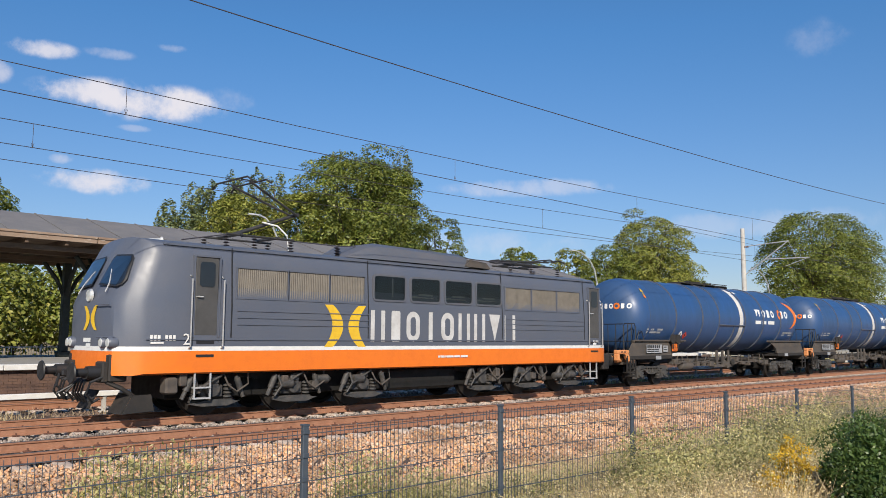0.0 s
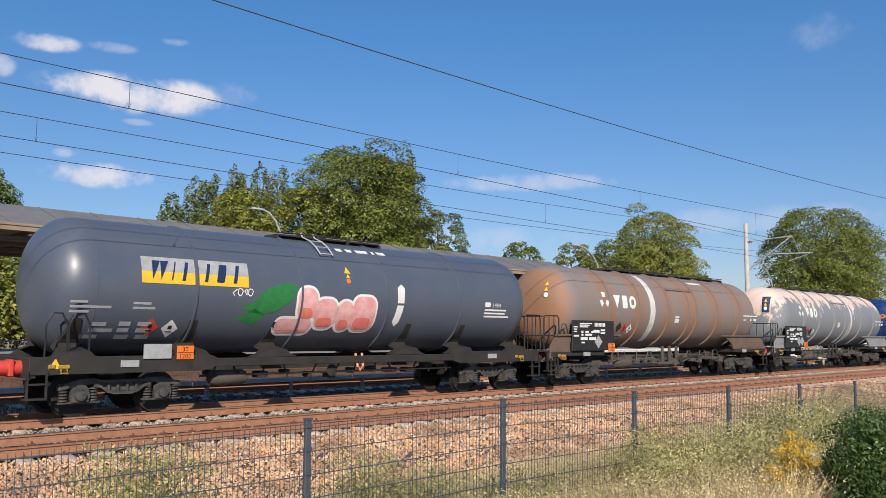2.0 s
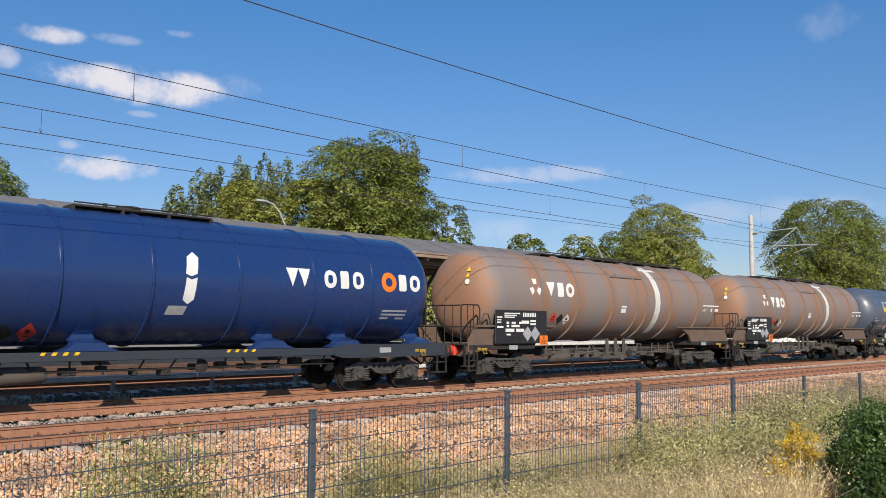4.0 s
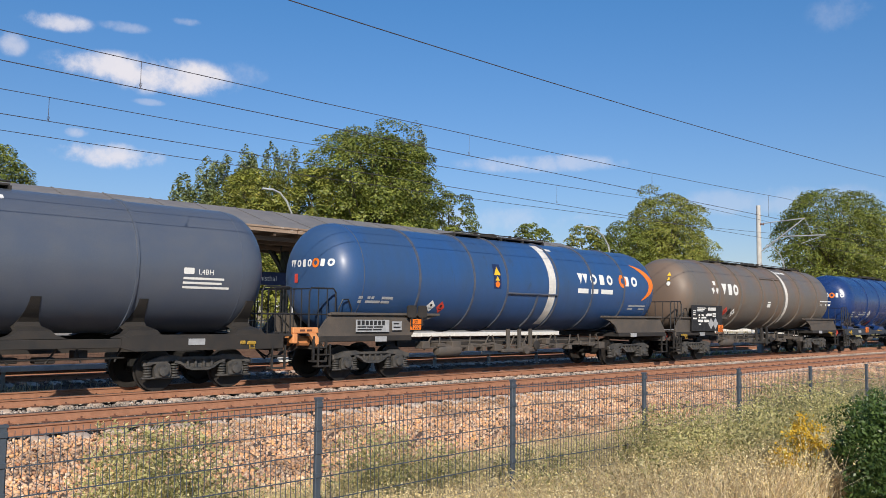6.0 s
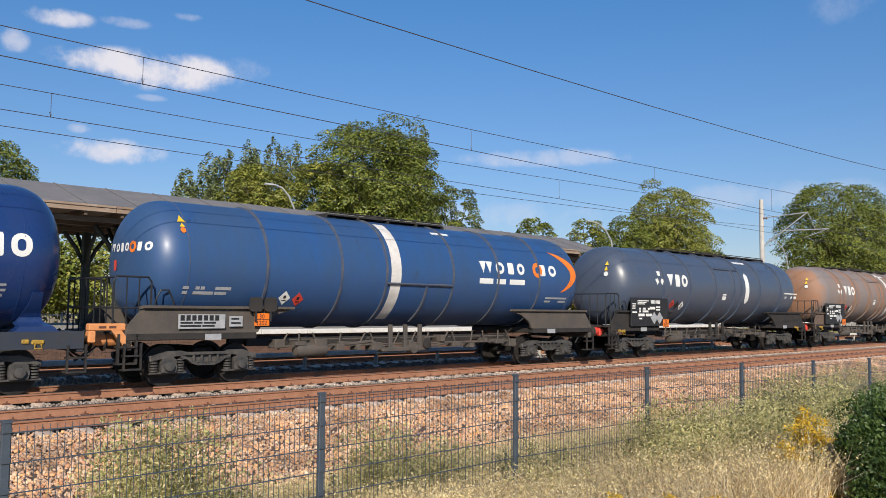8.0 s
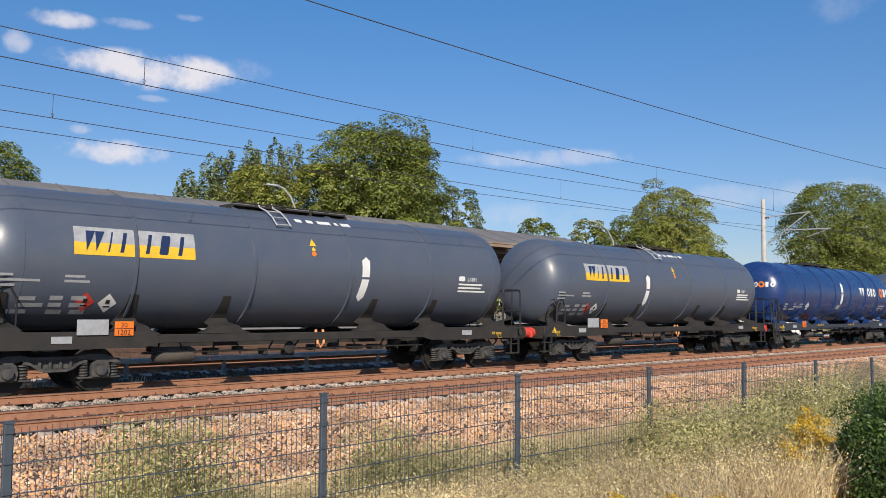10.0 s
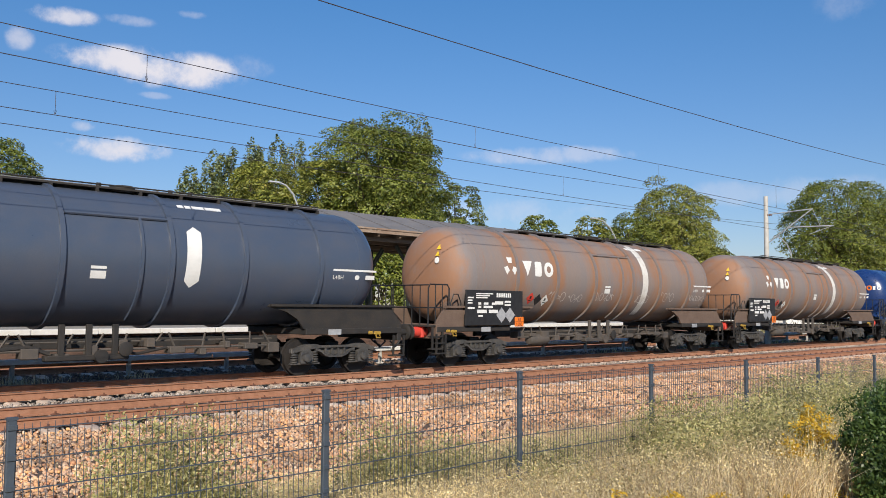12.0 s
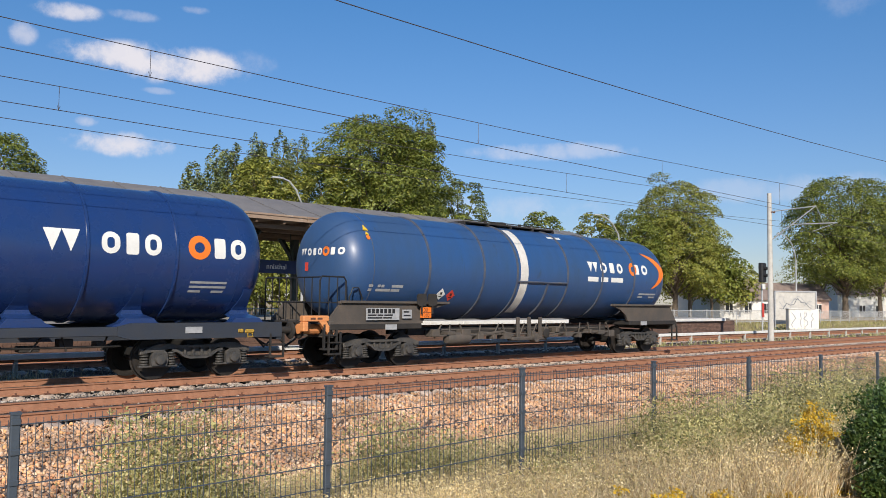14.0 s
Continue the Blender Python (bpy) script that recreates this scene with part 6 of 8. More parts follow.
def build_loco():
    w = thing("electric_locomotive", (0, 0, 0), "dark grey electric locomotive with orange skirt and white stripe", "locomotive")
    L = 19.8
    body = part("body", loco_loft(loco_section(1.60)).mesh("body", M["loco_grey"], 38), w)
    part("stripe", loco_loft([(1.52, 1.50), (1.52, 1.60)], 0.006).mesh("stripe", M["white"], 38), w, "white stripe round the body")
    part("skirt", loco_loft([(1.40, 0.98), (1.51, 1.02), (1.52, 1.50)], 0.004).mesh("skirt", M["orange"], 38), w, "orange skirt")
    part("floor", Shape().box(-8.7, 8.7, -1.36, 1.36, 0.99, 1.12).mesh("floor", M["black"]), w)
    side = lambda x, z, d=0.006: (x, -half_width(z) - d, z)
    part("waist_rail", Shape().box(-8.6, 8.6, -1.545, -1.5, 1.74, 1.77).mesh("waist_rail", M["loco_grey"]), body)
    for z in (2.42, 2.26, 2.1):
        for a, b in ((-6.4, -2.4), (3.2, 7.4)):
            part("rib", cached(("rib", a, z), lambda: Shape().box(a, b, -half_width(z) - 0.018, -half_width(z) + 0.02, z, z + 0.022).mesh("rib", M["loco_grey"])), body)
    seam = cached("body_seam", lambda: Shape().add([(x, -half_width(z) - o, z) for z in (1.8, 2.55, 3.55, 3.74, 3.9) for x, o in ((-0.018, 0.008), (0.018, 0.008))], [(2 * i, 2 * i + 1, 2 * i + 3, 2 * i + 2) for i in range(4)]).mesh("body_seam", M["black"]))
    for x in (-6.55, -2.42, 3.05, 7.45):
        part("body_seam", seam, body, at=(x, 0, 0))
    # ventilation grilles
    for n, (a, b) in enumerate(((-6.42, -5.0), (-4.96, -3.74), (-3.70, -2.55), (3.2, 4.5), (4.55, 5.85), (5.9, 7.2))):
        g = part("grille", Shape().box(a, b, -1.495, -1.42, 2.74, 3.44).mesh("grille", M["grille"]), body, "dusty ventilation grille")
        s = Shape()
        for i in range(int((b - a) / 0.055)):
            x = a + 0.03 + i * 0.055
            s.add([(x, -1.497, 2.76), (x + 0.026, -1.512, 2.76), (x + 0.036, -1.497, 2.76), (x, -1.497, 3.42), (x + 0.026, -1.512, 3.42), (x + 0.036, -1.497, 3.42)], [(0, 1, 4, 3), (1, 2, 5, 4), (0, 2, 1), (3, 4, 5)])
        part("louvre", s.mesh("louvre", M["grille"]), g)
        part("grille_frame", Shape().box(a - 0.03, b + 0.03, -1.525, -1.44, 2.71, 2.745).box(a - 0.03, b + 0.03, -1.525, -1.44, 3.435, 3.47).box(a - 0.03, a + 0.005, -1.525, -1.44, 2.745, 3.435).box(b - 0.005, b + 0.03, -1.525, -1.44, 2.745, 3.435).mesh("grille_frame", M["loco_grey"]), g)
    # machine-room windows
    for n, a in enumerate((-2.22, -0.85, 0.52, 1.86)):
        b = a + 1.12
        win = part("window", Shape().box(a, b, -1.49, -1.42, 2.86, 3.5).mesh("window", M["cab_dark"]), body, "dark machine-room window")
        rim = Shape()
        for qd in hollow(a - 0.05, b + 0.05, 2.81, 3.55, 0.13, 0.05):
            rim.prism(qd, -1.53, -1.45)
        part("window_frame", rim.mesh("window_frame", M["loco_roof"]), win)
        part("pane", Shape().prism(rounded(a, b, 2.86, 3.5, 0.08), -1.512, -1.508).mesh("pane", M["pane"]), win)
        fit_ = Shape()
        if n:
            fit_.box(a + 0.25, a + 0.9, -1.496, -1.491, 2.92, 2.98).box(a + 0.3, a + 0.85, -1.496, -1.491, 3.02, 3.07).box(a + 0.05, a + 0.25, -1.496, -1.491, 2.87, 3.0)
        else:
            fit_.box(a + 0.65, a + 0.7, -1.496, -1.491, 2.9, 3.45)
        part("fitting", fit_.mesh("fitting", M["paper"]), win)
    # cab doors
    for dx, flip in ((-7.2, 1), (8.05, 1)):
        d = part("cab_door", Shape().box(dx - 0.29, dx + 0.29, -1.528, -1.44, 1.84, 3.62, 0.02).mesh("cab_door", M["loco_door"]), body, "cab door")
        part("door_frame", Shape().box(dx - 0.34, dx - 0.3, -1.54, -1.46, 1.80, 3.66).box(dx + 0.3, dx + 0.34, -1.54, -1.46, 1.80, 3.66).box(dx - 0.3, dx + 0.3, -1.54, -1.44, 3.63, 3.67).mesh("door_frame", M["loco_grey"]), d)
        part("door_window", Shape().prism(rounded(dx - 0.19, dx + 0.19, 2.95, 3.52, 0.07), -1.54, -1.51).mesh("door_window", M["dark_pane"]), d)
        part("handle", Shape().tube([(dx - 0.25, -1.53, 2.72), (dx - 0.25, -1.58, 2.72), (dx - 0.12, -1.58, 2.72)], 0.016, 6).mesh("handle", M["galv"]), d)
        for k in (-0.4, 0.4):
            part("grab_rail", Shape().tube([(dx + k, -1.52, 1.55), (dx + k, -1.6, 1.6), (dx + k, -1.6, 3.12), (dx + k, -1.5, 3.2)], 0.02, 7).mesh("grab_rail", M["grab"], 40), body, "pale grab rail")
        st = Shape()
        for z in (0.42, 0.66):
            st.box(dx - 0.2, dx + 0.2, -1.5, -1.25, z, z + 0.03)
        st.box(dx - 0.21, dx - 0.18, -1.48, -1.44, 0.42, 1.02).box(dx + 0.18, dx + 0.21, -1.48, -1.44, 0.42, 1.02)
        part("steps", st.mesh("steps", M["galv"]), w)
        part("step_recess", Shape().box(dx - 0.22, dx + 0.22, -1.531, -1.5, 1.66, 1.73).box(dx - 0.22, dx + 0.22, -1.531, -1.5, 1.36, 1.42).mesh("step_recess", M["black"]), body)
    # brand: two yellow arcs and ten pale blocks
    flat = lambda x, z: (x, -half_width(z) - 0.008, z)
    def crescent(cx, cz, way, deep, half, thin, thick, n=14):
        """A bowed stroke, thicker in the middle."""
        q = []
        for i in range(n + 1):
            t = 2 * i / n - 1
            q.append((cx + way * deep * (1 - t * t), thin + (thick - thin) * (1 - t * t), cz + half * t))
        return [[(a, z), (a + way * w, z), (c + way * v, y), (c, y)] for (a, w, z), (c, v, y) in zip(q, q[1:])]
    for way in (1, -1):
        paint("brand_arc", crescent(-3.185 - way * 0.685, 2.12, way, 0.25, 0.54, 0.27, 0.35), M["yellow"], body, "yellow arc of a brand sign", wrap=flat)
    paint_blocks("brand_block", letters(-2.36, 1.72, 0.84, [0.55, 0.46, 0.56, 0.52, 0.58, 0.54, 0.54, 0.56, 0.13, 0.44], 0.145, 0, 0.06, "uboiouuvii"), M["worn_white"], body, "worn white block of a brand sign", None, flat)
    paint("small_print", [rect(-8.52 + 0.088 * i, -8.455 + 0.088 * i, 1.73, 1.85) for i in range(7) if i != 3] + bars(-8.5, 1.70, [[0.3]], 0.04), M["white"], body, wrap=lambda x, z: (x, -1.538, z))
    paint("small_print", bars(7.95, 1.78, [[0.06] * 4, [0.2]], 0.07, 0.02), M["white"], body, wrap=lambda x, z: (x, -1.538, z))
    text_part("cab_number", "2", 0.36, -7.76, 1.64, M["white"], body, lambda x, z: (x, -1.55, z))
    paint("small_print", bars(0.2, 1.32, [[0.1, 0.1, 0.05, 0.3, 0.25, 0.3]], 0.06), M["white"], body, wrap=lambda x, z: (x, -1.54, z))
    # front: windscreens, lamps, number bars
    front = lambda y, z: (loco_x(z, y, -1) - 0.012, y, z)
    front2 = lambda y, z: (loco_x(z, y, -1) - 0.020, y, z)
    for s in (-1, 1):
        q = [(s * 0.22, 3.0), (s * 1.06, 2.93), (s * 1.15, 2.97), (s * 1.17, 3.06), (s * 1.1, 3.5), (s * 1.02, 3.58), (s * 0.3, 3.62), (s * 0.22, 3.55)]
        q2 = [(s * 0.18, 2.96), (s * 1.07, 2.89), (s * 1.18, 2.93), (s * 1.21, 3.05), (s * 1.14, 3.53), (s * 1.05, 3.62), (s * 0.28, 3.66), (s * 0.18, 3.58)]
        fr_ = paint("windscreen_frame", [q2], M["black"], body, wrap=front)
        paint("windscreen", [q], M["dark_pane"], fr_, wrap=front2)
        part("wiper", Shape().tube([front2(s * 0.75, 2.78), front2(s * 0.7, 3.0), front2(s * 0.45, 3.3)], 0.014, 5).mesh("wiper", M["galv"]), body)
        lamp = Shape()
        for dy in (-0.14, 0.14):
            y = s * 0.98 + dy
            x = loco_x(1.68, y, -1)
            lamp.revolve([(-0.09, 0.10), (-0.05, 0.125), (0.1, 0.13)], 16, "x", (x, y, 1.68))
        hl = part("headlamp", lamp.mesh("headlamp", M["loco_grey"], 40), body)
        lens = Shape()
        for dy in (-0.14, 0.14):
            y = s * 0.98 + dy
            lens.revolve([(-0.105, 0.02), (-0.10, 0.085), (-0.085, 0.10)], 16, "x", (loco_x(1.68, y, -1), y, 1.68))
        part("lens", lens.mesh("lens", M["lamp_glass"], 40), hl)
    for way in (1, -1):
        paint("brand_arc", crescent(-0.12 - way * 0.36, 2.22, way, 0.14, 0.27, 0.13, 0.19), M["yellow"], body, wrap=front)
    tl = Shape()
    tl.revolve([(-0.04, 0.02), (-0.035, 0.13), (0.03, 0.15)], 18, "x", (loco_x(2.72, 0, -1), 0.0, 2.72))
    part("top_lamp", tl.mesh("top_lamp", M["lamp_glass"], 40), body)
    paint("small_print", bars(-0.2, 1.78, [[0.4], [0.25]], 0.09, 0.03), M["white"], body, wrap=front)
    part("front_rail", Shape().tube([(loco_x(2.55, y, -1) - 0.06, y, 2.5) for y in (-1.1, -0.8, -0.45)], 0.014, 6).tube([(loco_x(1.8, y, -1) - 0.06, y, 1.8) for y in (-1.2, -0.9, -0.6)], 0.014, 6).mesh("front_rail", M["loco_grey"]), body)
    # buffers, hoses, plough
    add_buffers(w, L / 2, M["black"])
    part("buffer_beam", Shape().box(-9.2, -8.8, -1.14, 1.14, 0.84, 1.44, 0.03).box(-9.32, -9.18, -1.08, -0.67, 0.83, 1.28, 0.03).box(-9.32, -9.18, 0.67, 1.08, 0.83, 1.28, 0.03).mesh("buffer_beam", M["frame"]), w)
    part("buffer_beam", Shape().box(8.9, 9.3, -1.3, 1.3, 0.72, 1.28, 0.03).mesh("buffer_beam", M["frame"]), w)
    hoses = Shape()
    for y in (-1.05, -0.75, -0.6, -0.45, -0.3, 0.0, 0.35, 0.5, 0.8):
        hoses.tube([(-9.3, y, 0.95), (-9.55, y, 0.85), (-9.6, y + 0.05, 0.6), (-9.45, y + 0.1, 0.42), (-9.3, y + 0.12, 0.5)], 0.03, 6)
    part("brake_hoses", hoses.mesh("brake_hoses", M["black"], 40), w)
    pl = Shape()
    for y0 in (-1.2, 0.55):
        pl.add([(-8.72, y0, 0.58), (-8.72, y0 + 0.65, 0.58), (-8.95, y0 + 0.65, 0.16), (-8.95, y0, 0.16), (-8.68, y0, 0.58), (-8.68, y0 + 0.65, 0.58), (-8.91, y0 + 0.65, 0.16), (-8.91, y0, 0.16)], [(0, 1, 2, 3), (4, 7, 6, 5), (0, 3, 7, 4), (1, 5, 6, 2), (0, 4, 5, 1), (3, 2, 6, 7)])
    pl.prism([(-8.7, 0.55), (-8.3, 0.56), (-8.22, 0.2), (-8.92, 0.16)], -1.26, -1.22)
    pl.tube([(-8.6, -1.1, 0.5), (-8.9, -1.1, 0.7), (-9.2, -1.0, 0.85)], 0.05, 7)
    part("rail_guard", pl.mesh("rail_guard", M["frame"]), w)
    # bogies
    for sx in (-1, 1):
        # core and side frame coloured black in place of underbody shade
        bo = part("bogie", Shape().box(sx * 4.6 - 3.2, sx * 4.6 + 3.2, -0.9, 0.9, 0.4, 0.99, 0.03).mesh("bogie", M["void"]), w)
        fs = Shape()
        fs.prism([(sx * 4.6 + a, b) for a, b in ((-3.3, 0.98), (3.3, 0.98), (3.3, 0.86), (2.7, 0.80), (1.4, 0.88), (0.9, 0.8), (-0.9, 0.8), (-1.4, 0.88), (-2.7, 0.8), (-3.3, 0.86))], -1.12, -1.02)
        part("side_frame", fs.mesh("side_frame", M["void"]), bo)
        for ax in (2.38, 4.6, 6.83):
            for sy in (-1, 1):
                part("wheel", wheel_mesh(0.62), bo, at=Matrix.Translation((sx * ax, sy * 0.72, 0.62)) @ (Matrix.Rotation(math.pi, 4, "Z") if sy > 0 else Matrix.Identity(4)))
            def ab():
                s = Shape().revolve([(-1.32, 0.05), (-1.31, 0.17), (-1.2, 0.2), (-1.0, 0.2)], 16, "y", (0, 0, 0.62))
                s.box(-0.3, 0.3, -1.22, -1.05, 0.42, 0.72, 0.03)
                s.box(-0.55, 0.55, -1.26, -1.1, 0.30, 0.38, 0.02)
                for d in (-0.45, 0.45):
                    for k in range(4):
                        s.revolve([(0.4 + k * 0.085, 0.06), (0.42 + k * 0.085, 0.10), (0.45 + k * 0.085, 0.10), (0.47 + k * 0.085, 0.06)], 12, "z", (d, -1.15, 0))
                return s.mesh("axle_box", M["bogie"], 40)
            part("axle_box", cached("loco_axle_box", ab), bo, at=(sx * ax, 0, 0))
        rng = random.Random(12 + sx)
        for ax in (2.38, 4.6, 6.83):
            x = sx * ax
            for d in (-0.78, 0.78):
                dp = Shape().tube([(x + d, -1.3, 0.42), (x + d * 0.72, -1.33, 0.92)], 0.05, 8).tube([(x + d * 0.9, -1.31, 0.6), (x + d * 0.76, -1.33, 0.86)], 0.075, 10)
                part("damper", dp.mesh("damper", M["bogie"], 40), bo)
            part("brake_lever", Shape().prism([(x - 0.62, 0.3), (x - 0.3, 0.24), (x + 0.35, 0.24), (x + 0.66, 0.33), (x + 0.3, 0.37), (x - 0.3, 0.36)], -1.36, -1.24).mesh("brake_lever", M["bogie"]), bo)
            part("brake_rod", Shape().tube([(x - 0.5, -1.34, 0.9), (x - 0.42, -1.38, 0.62), (x - 0.62, -1.36, 0.4)], 0.035, 7).tube([(x - 0.42, -1.38, 0.62), (x - 0.05, -1.38, 0.82), (x + 0.2, -1.36, 0.95)], 0.028, 7).mesh("brake_rod", M["bogie"], 40), bo)
            part("brake_hose", Shape().tube([(x + 0.25, -1.3, 0.98), (x + 0.32, -1.42, 0.7), (x + 0.55, -1.42, 0.55), (x + 0.85, -1.4, 0.72), (x + 0.9, -1.3, 0.98)], 0.024, 7).mesh("brake_hose", M["frame_brown"], 40), bo)
            part("bracket", Shape().box(x - 0.12, x + 0.14, -1.34, -1.14, 0.74, 0.93, 0.03).mesh("bracket", M["bogie"]), bo)
        for k in range(7):
            x = sx * 4.6 + rng.uniform(-3.3, 3.3)
            z = rng.uniform(0.45, 0.72)
            if k % 2:
                cy = Shape().revolve([(-0.2, 0.05), (-0.18, 0.11), (0.14, 0.12), (0.18, 0.08), (0.24, 0.05)], 12, "x", (x, -1.3, z + 0.1))
                part("brake_cylinder", cy.mesh("brake_cylinder", M["bogie"], 40), bo)
            else:
                part("junction_box", Shape().box(x - 0.09, x + 0.09, -1.4, -1.2, z, z + rng.uniform(0.15, 0.3), 0.02).mesh("junction_box", M["frame_brown"]), bo)
    part("sand_box", Shape().box(-8.05, -7.75, -1.42, -1.1, 0.55, 0.92, 0.04).mesh("sand_box", M["frame_brown"]), w)
    # case blackened to match the shade beneath the body
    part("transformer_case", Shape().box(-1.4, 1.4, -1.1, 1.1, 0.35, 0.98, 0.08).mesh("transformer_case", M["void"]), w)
    # roof
    part("roof_hood", Shape().loft([[(x, -hw, 4.0), (x, -hw * 0.86, 4.0 + hh * 0.75), (x, -hw * 0.6, 4.0 + hh), (x, hw * 0.6, 4.0 + hh), (x, hw * 0.86, 4.0 + hh * 0.75), (x, hw, 4.0)] for x, hw, hh in ((-2.75, 1.0, 0.02), (-2.0, 1.1, 0.42), (-1.6, 1.12, 0.50), (1.9, 1.12, 0.44), (2.6, 1.0, 0.05))]).mesh("roof_hood", M["loco_roof"], 30), w)
    part("roof_vent", Shape().prism([(1.75, 4.04), (2.95, 4.02), (2.75, 4.2), (2.0, 4.26)], -1.12, 0.8).mesh("roof_vent", M["frame_brown"]), w, "brown roof vent")
    part("gutter", Shape().box(-8.2, 8.2, -1.36, -1.30, 3.86, 3.90).mesh("gutter", M["loco_grey"]), w)
    ins = cached("roof_ins", lambda: (lambda s: [s.revolve([(0.02 + 0.075 * k, 0.03), (0.045 + 0.075 * k, 0.085), (0.07 + 0.075 * k, 0.03)], 12, "z") for k in range(4)] and s.mesh("insulator", M["insulator"], 40))(Shape()))
    for x, y in ((-6.2, -0.55), (-5.4, -0.55), (-4.3, -0.55), (-2.75, -0.5), (-2.55, -0.3), (2.9, -0.5), (4.6, -0.55), (5.7, -0.55), (7.2, -0.55), (-6.2, 0.55), (-4.3, 0.55), (4.6, 0.55), (7.2, 0.55)):
        part("insulator", ins, w, "dark ribbed roof insulator", at=(x, y, 4.02))
    part("roof_cable", Shape().tube([(-7.4, -0.6, 4.1), (-6.2, -0.55, 4.34), (-4.3, -0.55, 4.34), (-2.7, -0.5, 4.34), (0, -0.45, 4.5), (2.9, -0.5, 4.36), (4.6, -0.55, 4.36)], 0.016, 5).mesh("roof_cable", M["wire"]), w)
    def panto(raised, x0, sx):
        p = part("pantograph", Shape().tube([(x0 - 1.0, -0.55, 4.36), (x0 + 1.0, -0.55, 4.36)], 0.03, 6).tube([(x0 - 1.0, 0.55, 4.36), (x0 + 1.0, 0.55, 4.36)], 0.03, 6).tube([(x0 - 0.6, -0.6, 4.38), (x0 - 0.6, 0.6, 4.38)], 0.04, 6).tube([(x0 + 0.5, -0.6, 4.38), (x0 + 0.5, 0.6, 4.38)], 0.04, 6).mesh("pantograph", M["pan"]), w)
        knee, head = ((x0 + 1.35 * sx, 5.12), (x0 - 0.3 * sx, 5.83)) if raised else ((x0 + 1.5 * sx, 4.46), (x0 - 0.9 * sx, 4.6))
        part("lower_arm", Shape().tube([(x0 - 0.5 * sx, 0, 4.42), (knee[0], 0, knee[1])], 0.055, 8, taper=0.045).tube([(x0 - 0.2 * sx, 0.1, 4.4), (knee[0] + 0.1 * sx, 0.08, knee[1] - 0.06)], 0.014, 5).mesh("lower_arm", M["pan"]), p)
        up = Shape()
        for s in (-1, 1):
            up.tube([(knee[0], s * 0.12, knee[1]), (head[0], s * 0.45, head[1] - 0.06)], 0.032, 6)
        up.tube([(knee[0], -0.2, knee[1]), (knee[0], 0.2, knee[1])], 0.05, 8)
        part("upper_arm", up.mesh("upper_arm", M["pan"]), p)
        hd = Shape()
        for d in (-0.28, 0.28):
            hd.tube([(head[0] + d, -0.98, head[1] - 0.12), (head[0] + d, -0.75, head[1]), (head[0] + d, 0.75, head[1]), (head[0] + d, 0.98, head[1] - 0.12)], 0.025, 6)
        for s in (-0.45, 0.45):
            hd.tube([(head[0] - 0.28, s, head[1] - 0.03), (head[0] + 0.28, s, head[1] - 0.03)], 0.018, 5)
        part("contact_head", hd.mesh("contact_head", M["pan"]), p)
        if raised:
            part("air_hose", Shape().tube([(x0 + 1.0, -0.3, 4.1), (x0 + 0.95, -0.3, 4.5), (x0 + 0.7, -0.2, 4.75), (x0 + 0.3, -0.1, 4.82)], 0.022, 6).mesh("air_hose", M["white"], 40), p)
    panto(True, -5.2, 1)
    panto(False, 5.9, -1)
    part("horn", Shape().revolve([(0, 0.02), (0.25, 0.05), (0.3, 0.09)], 10, "x", (-8.1, -0.4, 4.06)).mesh("horn", M["galv"]), w)
    return w


M["blue_ring"] = surface("scuffed_blue_ring", (0.055, 0.075, 0.125), (0.11, 0.11, 0.12), 3, 0.5, 0, 0.1)
M["ring_grey"] = surface("grey_hoop", (0.17, 0.17, 0.19), (0.24, 0.16, 0.11), 2, 0.6, 0, 0.1)
M["pale_ring"] = surface("weathered_pale_hoop", (0.22, 0.23, 0.255), (0.30, 0.285, 0.28), 2, 0.6, 0, 0.1)
M["spray_white"] = surface("faded_spray", (0.52, 0.48, 0.45), (0.36, 0.30, 0.27), 5, 0.7)
M["worn_white"] = surface("worn_white_lettering", (0.62, 0.62, 0.61), (0.46, 0.45, 0.44), 2.5, 0.6, spots=(0.20, 0.18, 0.17), spot_at=0.62)
M["dark_pane"] = surface("dark_window_glass", (0.012, 0.016, 0.022), None, 2, 0.06, 0, 0, coat=1.0)
M["grab"] = surface("pale_grab_rail", (0.55, 0.55, 0.55), None, 4, 0.4, 0.4)
M["pad"] = surface("grimy_yellow", (0.50, 0.30, 0.03), (0.08, 0.06, 0.03), 12, 0.7)
M["pan"] = surface("pantograph_steel", (0.05, 0.05, 0.052), (0.08, 0.075, 0.07), 5, 0.5, 0.4)



